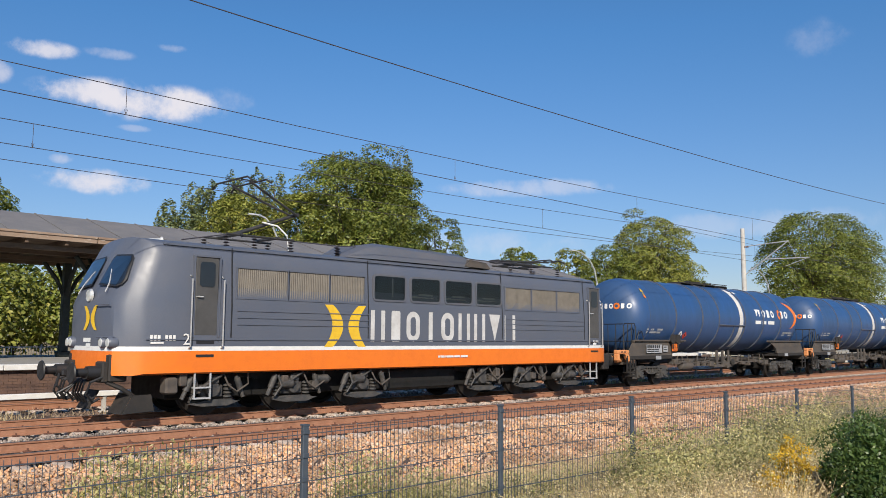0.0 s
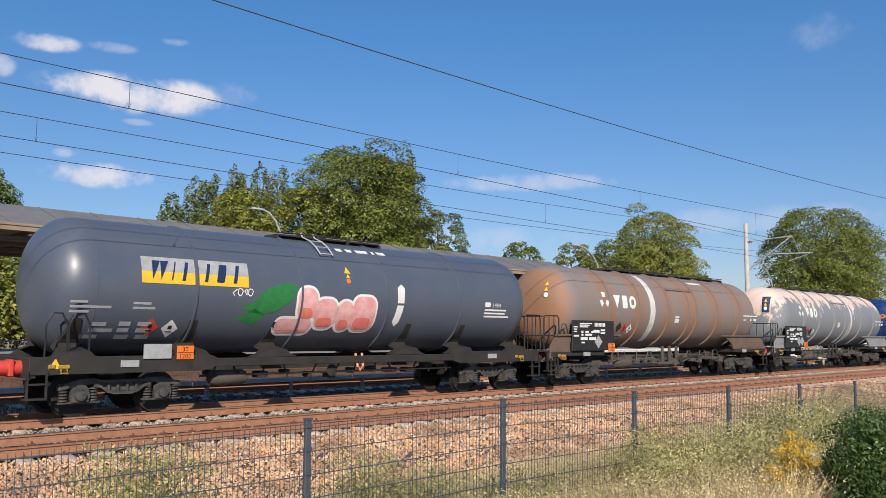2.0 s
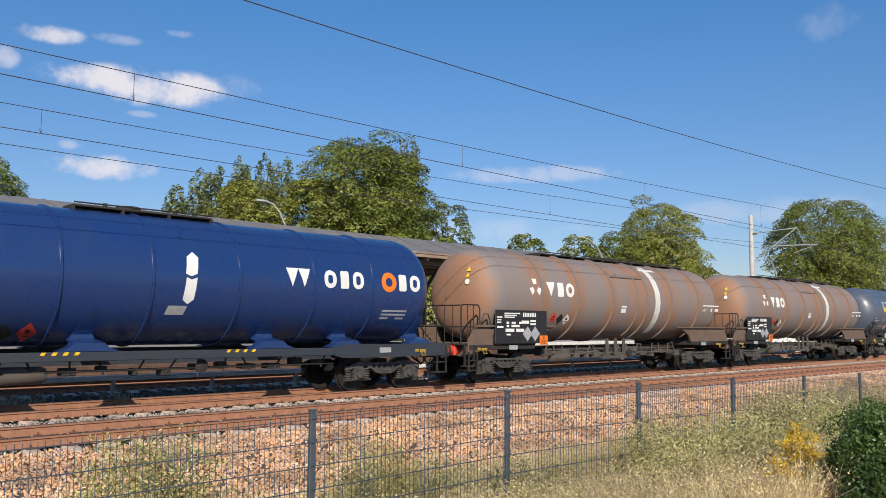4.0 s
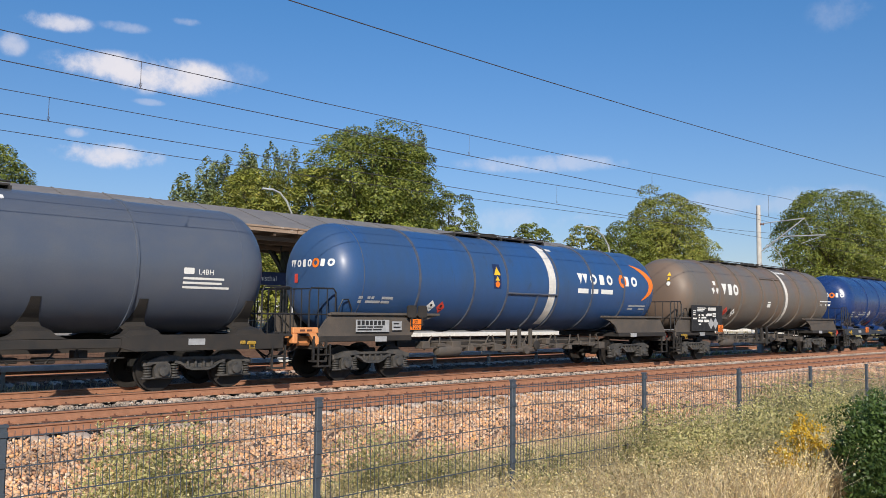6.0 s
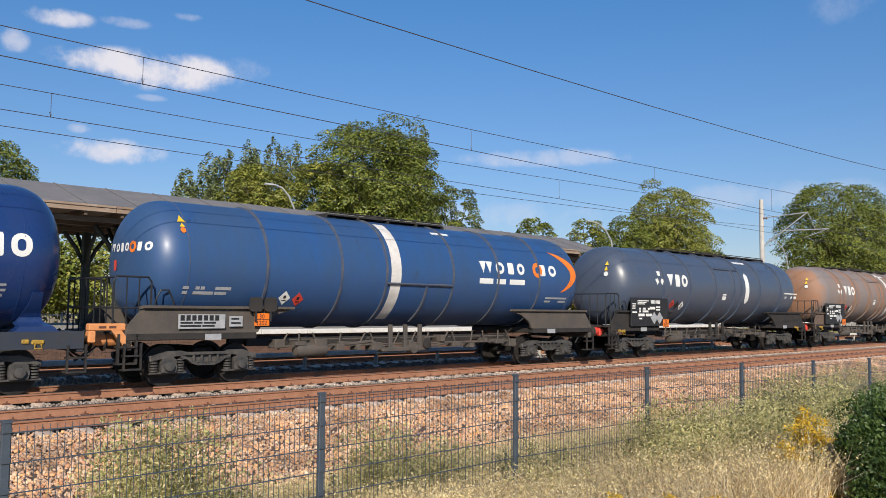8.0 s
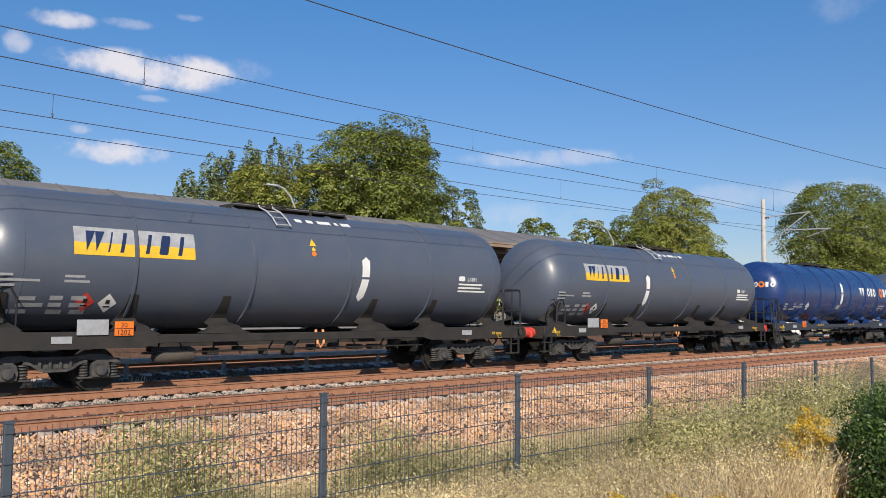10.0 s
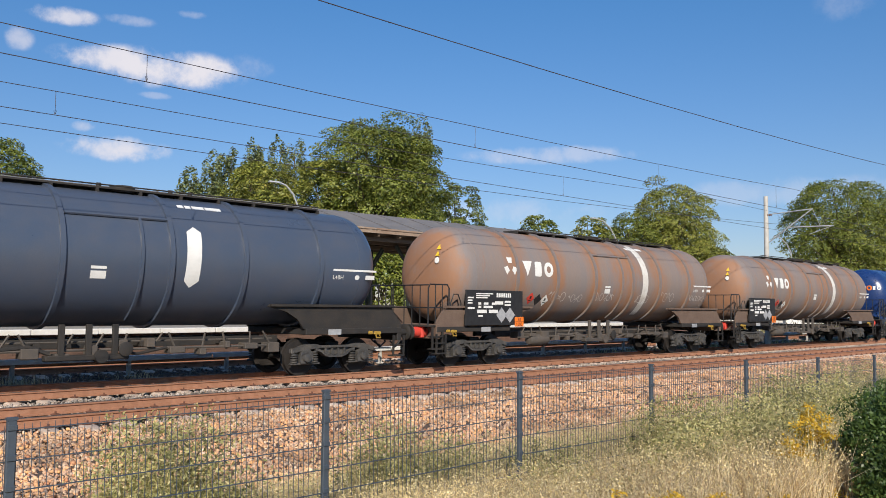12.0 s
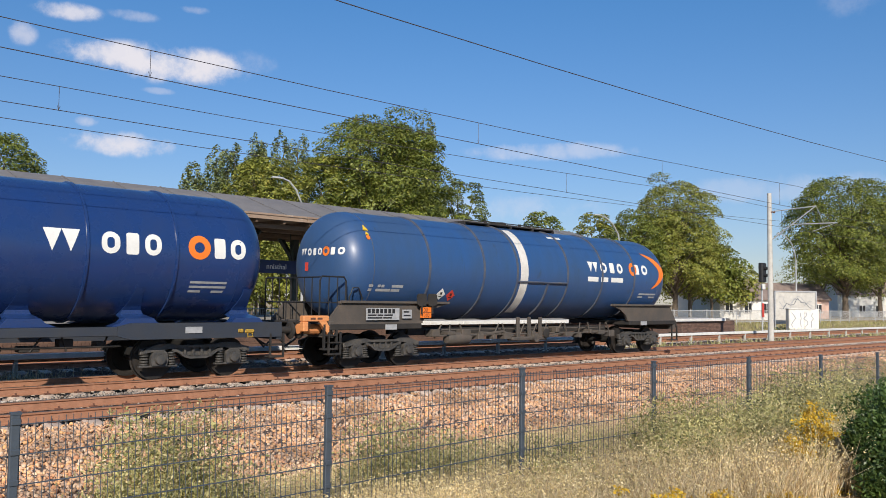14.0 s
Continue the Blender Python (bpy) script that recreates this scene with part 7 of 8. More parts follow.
def rust_along(name, rings, rust, lo, hi, soft):
    """Lets rust spread out from the hoops of a tank, broken up by noise."""
    nt = M[name].node_tree
    N, L = nt.nodes.new, nt.links.new
    b = nt.nodes["Principled BSDF"]
    col = b.inputs["Base Color"].links[0].from_socket
    co, sep = N("ShaderNodeTexCoord"), N("ShaderNodeSeparateXYZ")
    L(co.outputs["Object"], sep.inputs[0])
    near = None
    for x in rings:
        d = N("ShaderNodeMath")
        d.operation = "SUBTRACT"
        L(sep.outputs[0], d.inputs[0])
        d.inputs[1].default_value = x
        a = N("ShaderNodeMath")
        a.operation = "ABSOLUTE"
        L(d.outputs[0], a.inputs[0])
        if near is None:
            near = a.outputs[0]
        else:
            m = N("ShaderNodeMath")
            m.operation = "MINIMUM"
            L(near, m.inputs[0])
            L(a.outputs[0], m.inputs[1])
            near = m.outputs[0]
    ns, mp = N("ShaderNodeTexNoise"), N("ShaderNodeMapping")
    mp.inputs["Scale"].default_value = (1.6, 0.6, 0.7)
    L(co.outputs["Object"], mp.inputs[0])
    L(mp.outputs[0], ns.inputs["Vector"])
    ns.inputs["Scale"].default_value, ns.inputs["Detail"].default_value, ns.inputs["Roughness"].default_value = 1.5, 7, 0.65
    ad = N("ShaderNodeMath")
    ad.operation = "MULTIPLY_ADD"
    L(ns.outputs[0], ad.inputs[0])
    ad.inputs[1].default_value = -soft
    L(near, ad.inputs[2])
    r = N("ShaderNodeMapRange")
    r.interpolation_type = "SMOOTHSTEP"
    r.inputs[1].default_value, r.inputs[2].default_value, r.inputs[3].default_value, r.inputs[4].default_value = lo, hi, 0.85, 0.0
    L(ad.outputs[0], r.inputs[0])
    mx = N("ShaderNodeMix")
    mx.data_type = "RGBA"
    L(r.outputs[0], mx.inputs[0])
    L(col, mx.inputs[6])
    mx.inputs[7].default_value = (*rust, 1)
    L(mx.outputs[2], b.inputs["Base Color"])


def peel_above(name, pale):
    """Paint bleached and peeling over the crown of a tank, in ragged patches that hang down its flank."""
    nt = M[name].node_tree
    N, L = nt.nodes.new, nt.links.new
    b = nt.nodes["Principled BSDF"]
    col = b.inputs["Base Color"].links[0].from_socket
    co, sep, mp = N("ShaderNodeTexCoord"), N("ShaderNodeSeparateXYZ"), N("ShaderNodeMapping")
    L(co.outputs["Object"], sep.inputs[0])
    L(co.outputs["Object"], mp.inputs[0])
    mp.inputs["Scale"].default_value = (1.0, 0.7, 0.6)
    total = None
    for scale, gain, detail in ((0.7, 3.6, 3), (4.2, 2.4, 9)):
        ns, k = N("ShaderNodeTexNoise"), N("ShaderNodeMath")
        ns.inputs["Scale"].default_value, ns.inputs["Detail"].default_value, ns.inputs["Roughness"].default_value = scale, detail, 0.62
        L(mp.outputs[0], ns.inputs["Vector"])
        k.operation = "MULTIPLY_ADD"
        L(ns.outputs[0], k.inputs[0])
        k.inputs[1].default_value = gain
        if total is None:
            L(sep.outputs[2], k.inputs[2])
        else:
            L(total, k.inputs[2])
        total = k.outputs[0]
    r, mx = N("ShaderNodeMapRange"), N("ShaderNodeMix")
    r.inputs[1].default_value, r.inputs[2].default_value, r.inputs[4].default_value = Z_T + 3.55, Z_T + 3.75, 0.93
    L(total, r.inputs[0])
    mx.data_type = "RGBA"
    L(r.outputs[0], mx.inputs[0])
    L(col, mx.inputs[6])
    mx.inputs[7].default_value = (*pale, 1)
    L(mx.outputs[2], b.inputs["Base Color"])


peel_above("pale_tank", (0.72, 0.55, 0.47))
HOOPS = (-7.6, -4.9, -2.88, -0.77, 0.86, 1.53, 3.34, 5.47)
rust_along("rust_tank", HOOPS, (0.29, 0.138, 0.068), -0.95, -0.15, 1.8)
rust_along("brown_grey_tank", HOOPS, (0.16, 0.11, 0.08), -0.85, 0.0, 1.7)

# order in the train: front of each vehicle at t = 0, kind
TRAIN = [(26.45, "blue_back"), (44.3, "blue_back"), (62.1, "grey_sprayed"), (78.95, "rust_dark"), (96.5, "pale_tank"), (114.2, "blue_new"), (131.6, "rust_tank"), (148.8, "rust_tank"),
         (165.9, "grey_near"), (182.65, "blue_warn"), (200.3, "brown_grey_tank"), (218.0, "blue_new"), (234.7, "blue"), (252.2, "slate_tank"), (270.2, "rust_tank"), (288.2, "grey"),
         (305.3, "grey_near"), (322.5, "blue_new"), (339.6, "slate_tank"), (357.4, "rust_tags"), (375.3, "rust_tank"), (393.1, "blue_new"), (410.6, "blue"), (428.4, "")]
SPEED = 28.5
MAKE = {"blue": lambda: wagon_blue(17.7), "blue_warn": lambda: wagon_blue(17.7, True, 1.05), "blue_back": lambda: wagon_blue(17.7, False, 1.0), "blue_new": lambda: wagon_new(17.2),
        "grey": lambda: wagon_grey(17.0), "grey_near": lambda: wagon_grey(17.0, False, -1.85), "grey_sprayed": lambda: wagon_grey(17.0, True),
        "rust_tank": lambda: wagon_board(17.75, "rust_tank"), "rust_dark": lambda: wagon_board(17.75, "rust_tank", -1.93, 0, True), "rust_tags": lambda: wagon_board(17.75, "rust_tank", 2.35, 1),
        "pale_tank": lambda: wagon_board(17.75, "pale_tank", 1.79), "brown_grey_tank": lambda: wagon_board(17.75, "brown_grey_tank", 1.79),
        "slate_tank": lambda: wagon_board(17.75, "slate_tank", None)}
# where a wagon stands off the middle between its neighbours
SET = {"rust_dark": -0.33, "pale_tank": -0.28, "brown_grey_tank": -0.34}
MOVING = []


def build_train():
    MOVING.append((build_loco(), 6.68 + 9.9))
    for i, (s0, kind) in enumerate(TRAIN[:-1]):
        MOVING.append((MAKE[kind](), (s0 + TRAIN[i + 1][0]) / 2 + SET.get(kind, 0.0)))


build_train()


# ---- plants of the bank ----
def scatter(rng, n, cx, cy, rx, ry):
    a, r = rng.uniform(0, 2 * math.pi, n), np.sqrt(rng.uniform(0, 1, n))
    x, y = cx + np.cos(a) * r * rx, cy + np.sin(a) * r * ry
    return np.stack([x, y, land_np(y) - 0.03], 1)


def dry_grass():
    rng = np.random.default_rng(21)
    roots, hs = [], []
    # x, y, half widths, height, count
    for cx, cy, rx, ry, h, n in [(7.5, 4.6, 3.6, 1.3, 0.50, 15000), (11.0, 4.3, 4.0, 1.4, 0.55, 15000), (9.5, 6.6, 4.5, 0.9, 0.46, 11000), (14.5, 6.8, 5.0, 1.2, 0.55, 10000),
                                 (5.2, 6.7, 2.2, 1.0, 0.38, 5000), (4.2, 8.2, 2.6, 1.0, 0.34, 4500), (8.0, 8.6, 3.6, 0.7, 0.34, 4500), (13.0, 8.6, 5.0, 0.7, 0.42, 4500), (20.0, 7.6, 6.0, 1.4, 0.6, 6000), (14.0, 3.6, 3.6, 0.9, 0.55, 7000), (5.6, 5.3, 1.5, 0.9, 0.42, 4500), (24, 8.0, 8, 1.2, 0.6, 5000), (3.2, 7.4, 1.8, 1.1, 0.42, 7000), (6.4, 7.6, 2.2, 0.9, 0.42, 6500), (4.6, 5.6, 1.4, 0.8, 0.5, 5500), (10.5, 7.7, 3.0, 0.7, 0.45, 6000)]:
        r = scatter(rng, n, cx, cy, rx, ry)
        # gathered in tufts
        t = scatter(rng, max(n // 45, 8), cx, cy, rx, ry)
        pick = t[rng.integers(0, len(t), n)]
        m = rng.uniform(0, 1, n) < 0.6
        r[m, :2] = pick[m, :2] + rng.normal(0, 0.07, (m.sum(), 2))
        r[:, 2] = land_np(r[:, 1]) - 0.03
        roots.append(r)
        hs.append(h * rng.uniform(0.45, 1.35, n))
    r, h = np.concatenate(roots), np.concatenate(hs)
    n = len(r)
    v, f = blades(r, h, rng.uniform(0.0022, 0.0048, n), rng.uniform(0.1, 0.75, n), rng)
    tagged(new("dry_grass", soup("dry_grass", v, f, M["straw"])), "tall straw-coloured dry grass along the fence", "grass", kind="stuff")
    tips = v.reshape(n, 6, 3)[:, 4]
    k = rng.uniform(0, 1, n) < 0.5
    c = np.repeat(tips[k], 4, 0) + rng.normal(0, 0.017, (4 * k.sum(), 3)) * np.array([0.7, 0.7, 2.0])
    tagged(new("seed_heads", soup("seed_heads", *leaves(c, rng.uniform(0.006, 0.015, len(c)), rng), M["seedhead"])), "pale feathery seed heads of the dry grass", "grass", kind="stuff")


def green_weeds():
    rng = np.random.default_rng(22)
    cs, stems, hs, dots = [], [], [], []
    for cx, cy, rx, ry, h, n in [(3.3, 7.0, 0.6, 0.45, 1.25, 230), (2.9, 6.7, 0.5, 0.4, 0.7, 60), (3.9, 6.9, 0.4, 0.3, 0.75, 50), (5.8, 7.0, 0.45, 0.35, 1.0, 140), (6.7, 6.9, 0.5, 0.3, 0.8, 110), (7.6, 6.3, 0.5, 0.3, 0.7, 60), (9.0, 5.4, 0.7, 0.45, 1.0, 150), (9.4, 4.4, 0.9, 0.4, 0.8, 170), (8.2, 4.7, 0.7, 0.4, 0.75, 110), (6.9, 5.6, 0.5, 0.3, 0.6, 60), (5.9, 6.7, 0.7, 0.5, 0.62, 70), (8.6, 6.6, 1.0, 0.5, 0.66, 90), (10.2, 5.0, 1.1, 0.6, 0.95, 190), (12.4, 5.2, 1.3, 0.6, 1.05, 220), (11.2, 4.2, 0.9, 0.5, 0.7, 110),
                                 (14.6, 6.3, 1.6, 0.8, 1.1, 170), (17.0, 6.6, 2.2, 0.9, 1.1, 170), (6.6, 4.9, 0.6, 0.4, 0.45, 60), (13.6, 4.6, 0.8, 0.5, 0.8, 80), (21, 7, 3, 1, 1.1, 140), (7.2, 9.2, 2.5, 0.3, 0.3, 60), (2.6, 7.6, 0.9, 0.6, 0.6, 80), (4.9, 7.4, 0.8, 0.5, 0.55, 70), (7.3, 7.2, 1.0, 0.5, 0.5, 80)]:
        r = scatter(rng, n, cx, cy, rx, ry)
        hh = h * rng.uniform(0.55, 1.15, n)
        for s in range(3):
            stems.append(r + rng.normal(0, 0.02, r.shape) * np.array([1, 1, 0]))
            hs.append(hh * rng.uniform(0.7, 1.0, n))
        for p, q in zip(r, hh):
            k = int(46 * q)
            z = q * rng.uniform(0.15, 1.02, k)
            w = 0.05 + 0.13 * np.sin(np.clip(z / q, 0, 1) * math.pi) ** 0.7
            c = np.stack([p[0] + rng.normal(0, 1, k) * w, p[1] + rng.normal(0, 1, k) * w, p[2] + z], 1)
            cs.append(c)
            m = c[rng.uniform(0, 1, k) < 0.2]
            dots.append(m + np.array([0, 0, 0.02]))
    c = np.concatenate(cs)
    tagged(new("green_weeds", soup("green_weeds", *leaves(c, rng.uniform(0.014, 0.034, len(c)), rng, narrow=0.36), M["grass"])), "leafy grey-green weeds growing through the fence", "weeds", kind="stuff")
    r, h = np.concatenate(stems), np.concatenate(hs)
    n = len(r)
    tagged(new("weed_stems", soup("weed_stems", *blades(r, h, rng.uniform(0.002, 0.004, n), rng.uniform(0.05, 0.4, n), rng), M["grass"])), "thin green stems of the weeds", "weeds", kind="stuff")
    d = np.concatenate(dots)
    tagged(new("weed_blossoms", soup("weed_blossoms", *leaves(d, rng.uniform(0.006, 0.012, len(d)), rng, narrow=0.9), M["seedhead"])), "small whitish blossoms among the weeds", "weeds", kind="stuff")


def flower(at, h, spread, n, seed):
    rng = np.random.default_rng(seed)
    th = thing("yellow_flower", at, "yellow-flowering ragwort among the dry grass", "flower", "yellow flowers of the bank")
    st = Shape()
    heads = []
    for i in range(n):
        a, b = rng.normal(0, spread), rng.normal(0, spread)
        z = h * rng.uniform(0.7, 1.05)
        st.tube([(a * 0.3, b * 0.3, 0), (a * 0.7, b * 0.7, z * 0.6), (a, b, z)], 0.006, 4, taper=0.003)
        heads.append((a, b, z))
    part("stem", st.mesh("stem", M["grass"]), th)
    k = 36
    c = np.repeat(np.array(heads), k, 0) + rng.normal(0, 1, (n * k, 3)) * np.array([0.035, 0.035, 0.022])
    part("blossom", soup("blossom", *leaves(c, rng.uniform(0.009, 0.018, len(c)), rng, narrow=0.8), M["flower"]), th, "bunches of small yellow blossoms")


def bush(at, rx, ry, h, n, seed):
    rng = np.random.default_rng(seed)
    th = thing("bush", at, "dense dark green leafy bush in front of the fence", "bush")
    st = Shape()
    C, S = [], []
    for i in range(46):
        a, r = rng.uniform(0, 6.28), math.sqrt(rng.uniform(0, 1))
        x, y = math.cos(a) * rx * r * 0.85, math.sin(a) * ry * r * 0.85
        z = h * rng.uniform(0.12, 0.9) * (1.0 - 0.45 * r ** 3)
        st.tube([(x * 0.1, y * 0.1, -0.1), (x * 0.6, y * 0.6, z * 0.6), (x, y, z)], 0.014, 5, taper=0.004)
        C.append((x, y, z))
        S.append(rng.uniform(0.1, 0.3))
    part("branch", st.mesh("branch", M["bark"]), th)
    C, S = np.array(C), np.array(S)
    pick = rng.integers(0, len(C), n)
    d = rng.normal(size=(n, 3))
    d /= np.linalg.norm(d, axis=1)[:, None]
    p = C[pick] + d * (S[pick] * rng.uniform(0.5, 1.08, n))[:, None]
    part("foliage", soup("foliage", *leaves(p, rng.uniform(0.014, 0.033, n), rng, narrow=0.5), M["leaf_bush"]), th)


dry_grass()
green_weeds()
bush((9.3, 2.8, -0.1), 0.95, 0.6, 1.12, 46000, 41)
bush((13.0, 4.2, -0.25), 1.5, 0.8, 1.1, 20000, 42)
for i, (x, y, h, s, n) in enumerate([(8.5, 3.55, 0.88, 0.07, 9), (8.75, 3.6, 0.84, 0.07, 9), (8.6, 3.5, 0.68, 0.07, 7), (8.2, 3.6, 0.64, 0.07, 8), (8.66, 3.62, 0.92, 0.06, 10), (8.5, 3.6, 0.62, 0.06, 6), (5.0, 3.4, 0.58, 0.05, 6), (5.45, 3.4, 0.5, 0.07, 8), (5.7, 3.4, 0.46, 0.06, 6), (6.4, 3.4, 0.36, 0.09, 9), (7.5, 3.4, 0.18, 0.1, 8), (7.7, 3.4, 0.16, 0.06, 6), (8.7, 3.4, 0.1, 0.06, 6)]):
    flower((x, y, land(y) - 0.02), h, s, n, 60 + i)


def dry_branch():
    rng = random.Random(9)
    th = thing("dry_branch", (8.9, 4.1, land(4.1)), "bare grey twigs of a dead shrub", "branch")
    s = Shape()
    for i in range(16):
        a, l = rng.uniform(-0.6, 3.6), rng.uniform(0.35, 0.8)
        p = [(0, 0, 0)]
        for k in range(4):
            q = p[-1]
            p.append((q[0] + math.cos(a) * l / 4 + rng.uniform(-0.04, 0.04), q[1] + math.sin(a) * l / 6 + rng.uniform(-0.04, 0.04), q[2] + l * rng.uniform(0.08, 0.26)))
        s.tube(p, 0.008, 4, taper=0.002)
    part("twigs", s.mesh("twigs", M["sleeper"]), th)


dry_branch()
slab = Shape().box(-0.5, 0.5, -0.25, 0.25, 0, 0.1, 0.02).mesh("slab", M["concrete"])
for x, y, r in ((5.5, 9.1, 12), (9.3, 9.3, -8), (10.8, 9.35, 5)):
    ob = tagged(new("concrete_slab", slab), "pale broken concrete slab lying at the foot of the ballast", "slab", "slabs by the ballast")
    ob.matrix_basis = Matrix.Translation((x, y, land(y) - 0.02)) @ Matrix.Rotation(radians(r), 4, "Z")


# ---- beyond the station ----
def far_fence():
    th = thing("far_fence", (0, 40.8, 0), "grey metal fence behind the station", "fence")
    post = Shape().box(-0.03, 0.03, -0.03, 0.03, -0.2, 1.45, 0.008).mesh("post", M["galv"])
    panel = Shape().box(0, 2.94, -0.015, 0.015, 1.28, 1.33).box(0, 2.94, -0.015, 0.015, 0.1, 0.15)
    for i in range(24):
        panel.box(0.06 + i * 0.123, 0.075 + i * 0.123, -0.008, 0.008, 0.15, 1.28)
    pm = panel.mesh("rail_panel", M["galv"])
    for i in range(66):
        part("post", post, th, at=(-10 + 3 * i, 0, 0))
        part("rail_panel", pm, th, at=(-9.97 + 3 * i, 0, 0))


far_fence()


def street_lamp(x, y, h, reach):
    th = thing("street_lamp", (x, y, -0.15), "tall grey street lamp with a curved arm", "street lamp", "street lamps behind the platform")
    part("pole", Shape().tube([(0, 0, 0), (0, 0, h * 0.72), (-0.1 * reach, 0, h * 0.84), (-0.35 * reach, 0, h * 0.93), (-0.7 * reach, 0, h * 0.985), (-reach, 0, h)], 0.09, 8, taper=0.05).mesh("pole", M["galv"], 40), th)
    part("lamp_head", Shape().loft([[(-reach - 0.02, -0.08, h - 0.05), (-reach - 0.02, 0.08, h - 0.05), (-reach - 0.02, 0.06, h + 0.05), (-reach - 0.02, -0.06, h + 0.05)], [(-reach - 0.7, -0.12, h - 0.06), (-reach - 0.7, 0.12, h - 0.06), (-reach - 0.7, 0.05, h + 0.04), (-reach - 0.7, -0.05, h + 0.04)]]).mesh("lamp_head", M["galv"]), th)


for x, h, r in ((28.2, 9.3, 1.6), (61.9, 9.7, 3.2), (98.3, 10.4, 4.2)):
    street_lamp(x, 42.5, h, r)


def signal():
    th = thing("railway_signal", (57.2, 27.2, -0.2), "black railway signal head on a red and white post", "signal")
    part("post", Shape().tube([(0, 0, 0), (0, 0, 3.6)], 0.06, 8).mesh("post", M["galv"], 40), th)
    part("post_stripe", Shape().box(-0.14, 0.14, -0.09, -0.06, 1.2, 2.2, 0.01).mesh("post_stripe", M["red"]), th, "red stripe on the post")
    head = part("signal_head", Shape().box(-0.35, 0.35, -0.2, 0.1, 3.7, 5.1, 0.05).mesh("signal_head", M["black"]), th)
    part("lamp_hood", Shape().tube([(0, -0.2, 4.7), (0, -0.42, 4.7)], 0.12, 12).tube([(0, -0.2, 4.2), (0, -0.42, 4.2)], 0.12, 12).mesh("lamp_hood", M["black"], 40), head)
    part("number_plate", Shape().box(-0.22, 0.22, -0.16, -0.12, 3.2, 3.6, 0.01).mesh("number_plate", M["white"]), th, "white plate")


signal()


def cabinets():
    turn = Matrix.Rotation(radians(-42), 4, "Z")
    th = thing("advert_board", Matrix.Translation((69.6, 30.2, -0.2)) @ turn, "weathered pale board with faded graffiti strokes", "board")
    part("panel", Shape().box(-1.7, 1.7, -0.08, 0.08, 0.5, 3.2, 0.02).mesh("panel", M["concrete"]), th)
    part("panel_frame", Shape().box(-1.8, 1.8, -0.12, 0.12, 3.2, 3.32).box(-1.82, -1.7, -0.12, 0.12, -0.1, 3.2).box(1.7, 1.82, -0.12, 0.12, -0.1, 3.2).mesh("panel_frame", M["label_grey"]), th)
    rng = random.Random(2)
    fl = lambda x, z: (x, -0.085, z)
    for k in range(3):
        paint("graffiti_stroke", ribbon([(-1.4 + 2.8 * i / 9, 2.1 + rng.uniform(-0.35, 0.75)) for i in range(10)], 0.05), M["label_grey"] if k < 2 else M["slate_tank"], th, wrap=fl)
    cb = thing("relay_cabinet", Matrix.Translation((67.9, 28.9, -0.2)) @ turn, "white relay cabinet with dark sprayed streaks", "cabinet")
    part("body", Shape().box(-1.25, 1.25, -0.3, 0.3, 0.0, 1.75, 0.03).mesh("body", M["edge_white"]), cb)
    part("lid", Shape().box(-1.3, 1.3, -0.35, 0.35, 1.75, 1.83, 0.02).mesh("lid", M["edge_white"]), cb)
    for k in (-0.62, 0.62):
        part("door", Shape().box(k - 0.58, k + 0.58, -0.325, -0.3, 0.12, 1.66, 0.01).mesh("door", M["edge_white"]), cb)
    fc = lambda x, z: (x, -0.332, z)
    for k in range(4):
        x = -0.9 + 0.5 * k
        paint("sprayed_streak", ribbon([(x + rng.uniform(-0.2, 0.2), 0.3 + 1.2 * i / 5) for i in range(6)], 0.07), M["label_grey"], cb, wrap=fc)


cabinets()


def station_sign():
    th = thing("station_sign", (20.6, 33.6, 3.05), "dark blue station name sign below the canopy", "sign")
    part("panel", Shape().box(-1.3, 1.3, -0.05, 0.05, 0, 0.62, 0.01).mesh("panel", M["sign_blue"]), th)
    part("hanger", Shape().box(-1.0, -0.96, -0.02, 0.02, 0.62, 1.9).mesh("hanger", M["dark_steel"]), th)
    part("hanger", Shape().box(0.96, 1.0, -0.02, 0.02, 0.62, 1.9).mesh("hanger", M["dark_steel"]), th)
    text_part("sign_name", "nnisthal", 0.36, -0.35, 0.2, M["white"], th, lambda x, z: (x, -0.056, z))


station_sign()


M["slate_roof"] = surface("weathered_roof_tiles", (0.20, 0.15, 0.13), (0.28, 0.22, 0.19), 1.2, 0.8, 0, 0.3, 18)


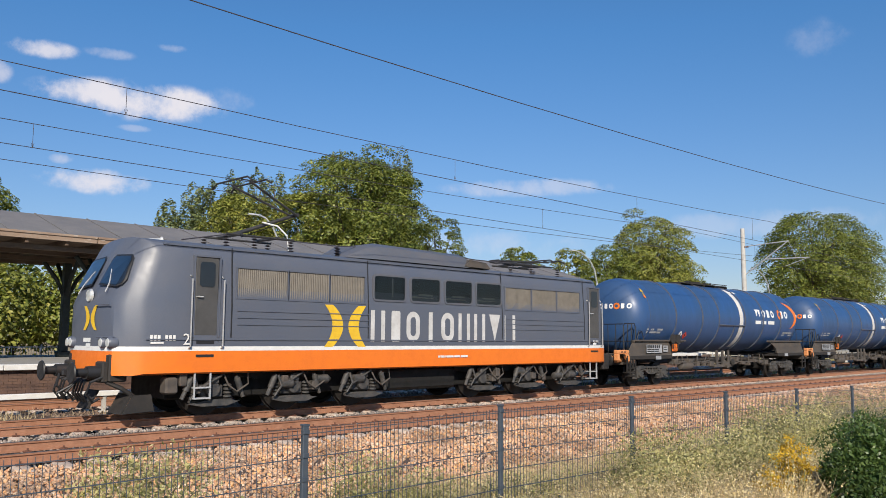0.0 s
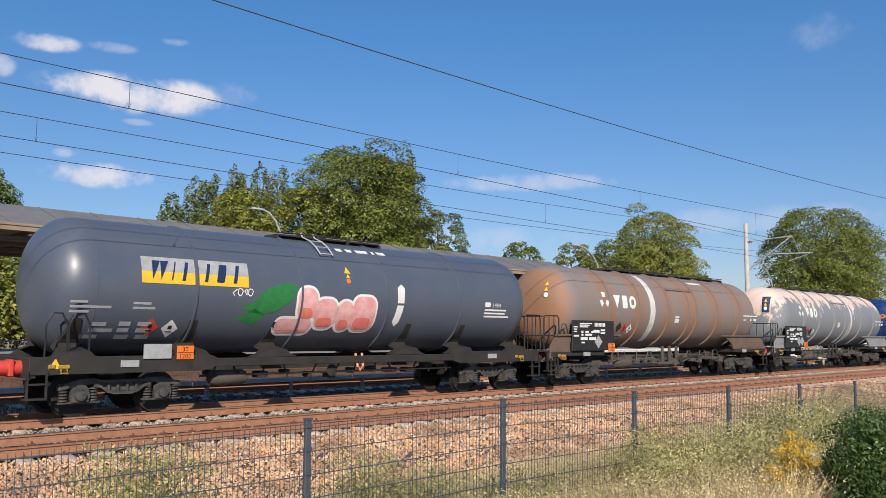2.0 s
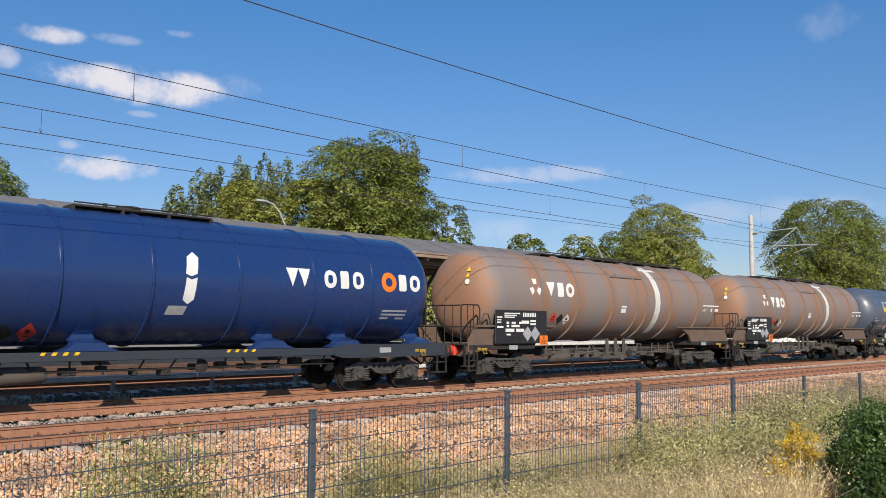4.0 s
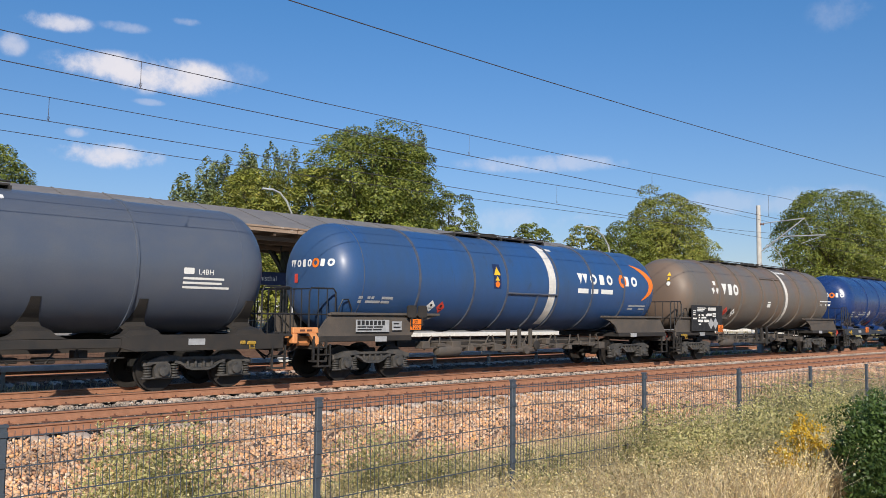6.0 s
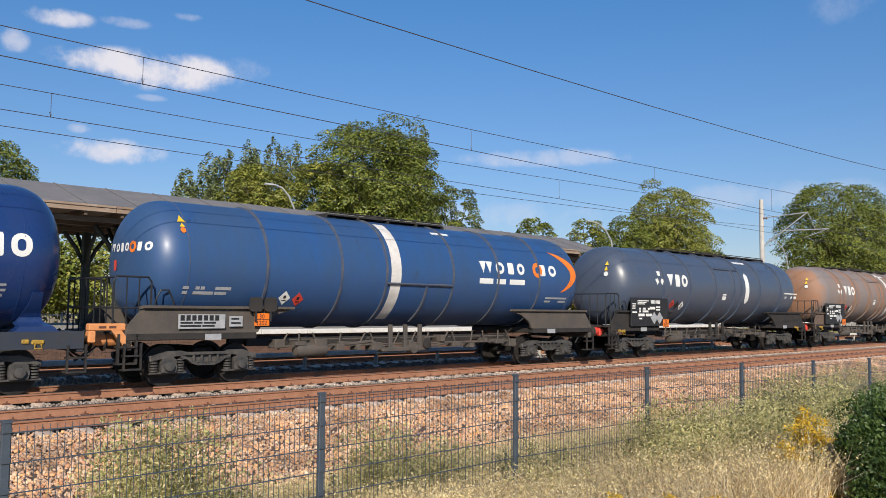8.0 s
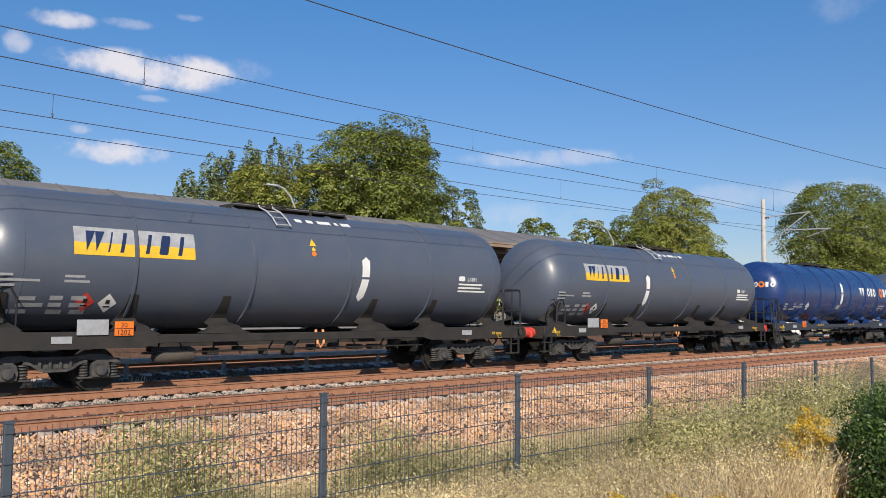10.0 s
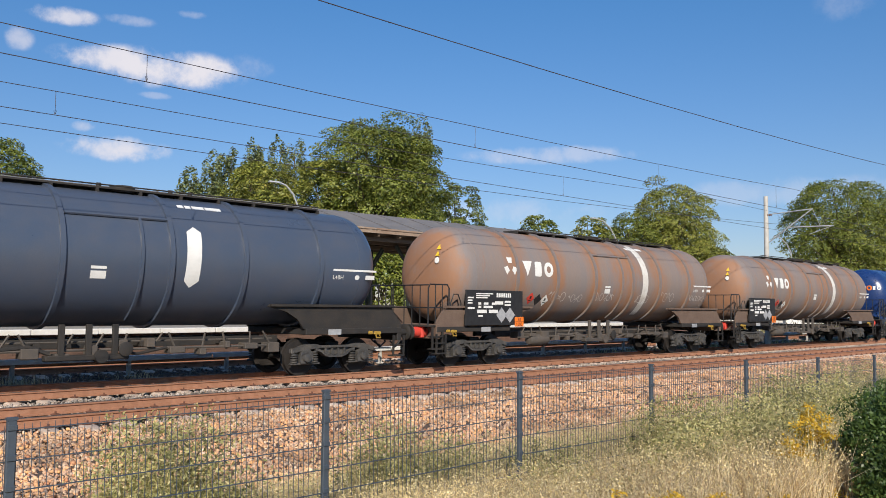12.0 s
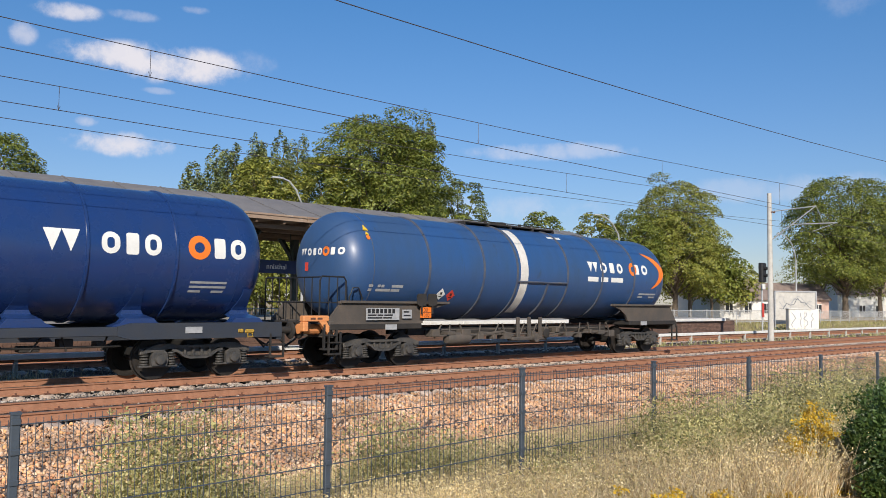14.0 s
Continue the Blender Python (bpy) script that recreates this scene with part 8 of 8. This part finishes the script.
def house(at, turn, wd, dp, eaves, ridge, wall, label, n):
    th = thing("house", Matrix.Translation(at) @ Matrix.Rotation(radians(turn), 4, "Z"), label, "house", "houses beyond the trees")
    part("wall", Shape().box(-wd / 2, wd / 2, -dp / 2, dp / 2, -0.2, eaves).add([(s * wd / 2, y, z) for s in (-1, 1) for y, z in ((-dp / 2, eaves), (dp / 2, eaves), (0, ridge))], [(0, 1, 2), (3, 5, 4), (0, 2, 5, 3), (1, 4, 5, 2)]).mesh("wall", wall), th)
    rf = Shape()
    for s in (-1, 1):
        rf.add([(-wd / 2 - 0.3, s * (dp / 2 + 0.4), eaves - 0.2), (wd / 2 + 0.3, s * (dp / 2 + 0.4), eaves - 0.2), (wd / 2 + 0.3, 0, ridge + 0.1), (-wd / 2 - 0.3, 0, ridge + 0.1),
                (-wd / 2 - 0.3, s * (dp / 2 + 0.4), eaves), (wd / 2 + 0.3, s * (dp / 2 + 0.4), eaves), (wd / 2 + 0.3, 0, ridge + 0.3), (-wd / 2 - 0.3, 0, ridge + 0.3)], [(0, 1, 2, 3), (4, 7, 6, 5), (0, 4, 5, 1), (1, 5, 6, 2), (2, 6, 7, 3), (3, 7, 4, 0)])
    part("roof", rf.mesh("roof", M["slate_roof"]), th)
    for k in range(n):
        x = -wd / 2 + wd * (k + 0.5) / n
        wn = part("window", Shape().box(x - 0.55, x + 0.55, -dp / 2 - 0.03, -dp / 2 + 0.05, 1.0, 2.3).mesh("window", M["dark_pane"]), th)
        part("frame", Shape().box(x - 0.63, x + 0.63, -dp / 2 - 0.05, -dp / 2, 2.3, 2.4).box(x - 0.7, x + 0.7, -dp / 2 - 0.12, -dp / 2, 0.9, 1.0).box(x - 0.04, x + 0.04, -dp / 2 - 0.05, -dp / 2 - 0.03, 1.0, 2.3).mesh("frame", M["edge_white"]), wn)


house((124, 66, -0.15), -35, 12, 8, 3.4, 6.0, M["edge_white"], "white rendered house half hidden by trees", 4)
house((113, 58, -0.15), -30, 9, 7, 3.0, 5.4, M["edge_white"], "white rendered house half hidden by trees", 3)
house((139, 62, -0.15), -40, 11, 8, 3.2, 5.6, M["pinkwall"], "pale pink rendered house half hidden by trees", 3)
house((185, 66, -0.15), -50, 13, 9, 4.6, 8.0, M["edge_white"], "white rendered house half hidden by trees", 4)


def verge():
    """Low growth between the local track, the platform's end and the trees."""
    rng = np.random.default_rng(33)
    n = 15000
    x = rng.uniform(30, 120, n)
    y = np.where(rng.uniform(0, 1, n) < 0.25, rng.uniform(20.6, 22.2, n), rng.uniform(27.5, 46, n))
    keep = ~((x < 52) & (y > 26)) & ((y > 26) | (rng.uniform(0, 1, n) < 0.5))
    r = np.stack([x, y, land_np(y)], 1)[keep]
    k = len(r)
    tagged(new("verge_grass", soup("verge_grass", *blades(r, rng.uniform(0.1, 0.45, k), rng.uniform(0.01, 0.03, k), rng.uniform(0.2, 0.8, k), rng), M["grass"])), "low grass and weeds beyond the local track", "grass", kind="stuff")


verge()


def trackside_grass():
    rng = np.random.default_rng(37)
    n = 2600
    y = rng.uniform(20.8, 22.4, n)
    x = rng.uniform(1.5, 9.5, n)
    r = np.stack([x, y, land_np(y) - 0.02], 1)[np.sin(x * 1.3) + np.sin(x * 0.47 + 2) + rng.normal(0, 0.7, n) > 0]
    k = len(r)
    tagged(new("trackside_grass", soup("trackside_grass", *blades(r, rng.uniform(0.12, 0.4, k), rng.uniform(0.006, 0.014, k), rng.uniform(0.2, 0.8, k), rng), M["straw"])), "dry yellow grass between the tracks", "grass", kind="stuff")


trackside_grass()


def motions():
    for th, s0 in MOVING:
        walk(th, [(t, pose(s0 - SPEED * t, FAR, 0)) for t in (0.0, 3.5, 7.0, 10.5, 14.0)])


motions()
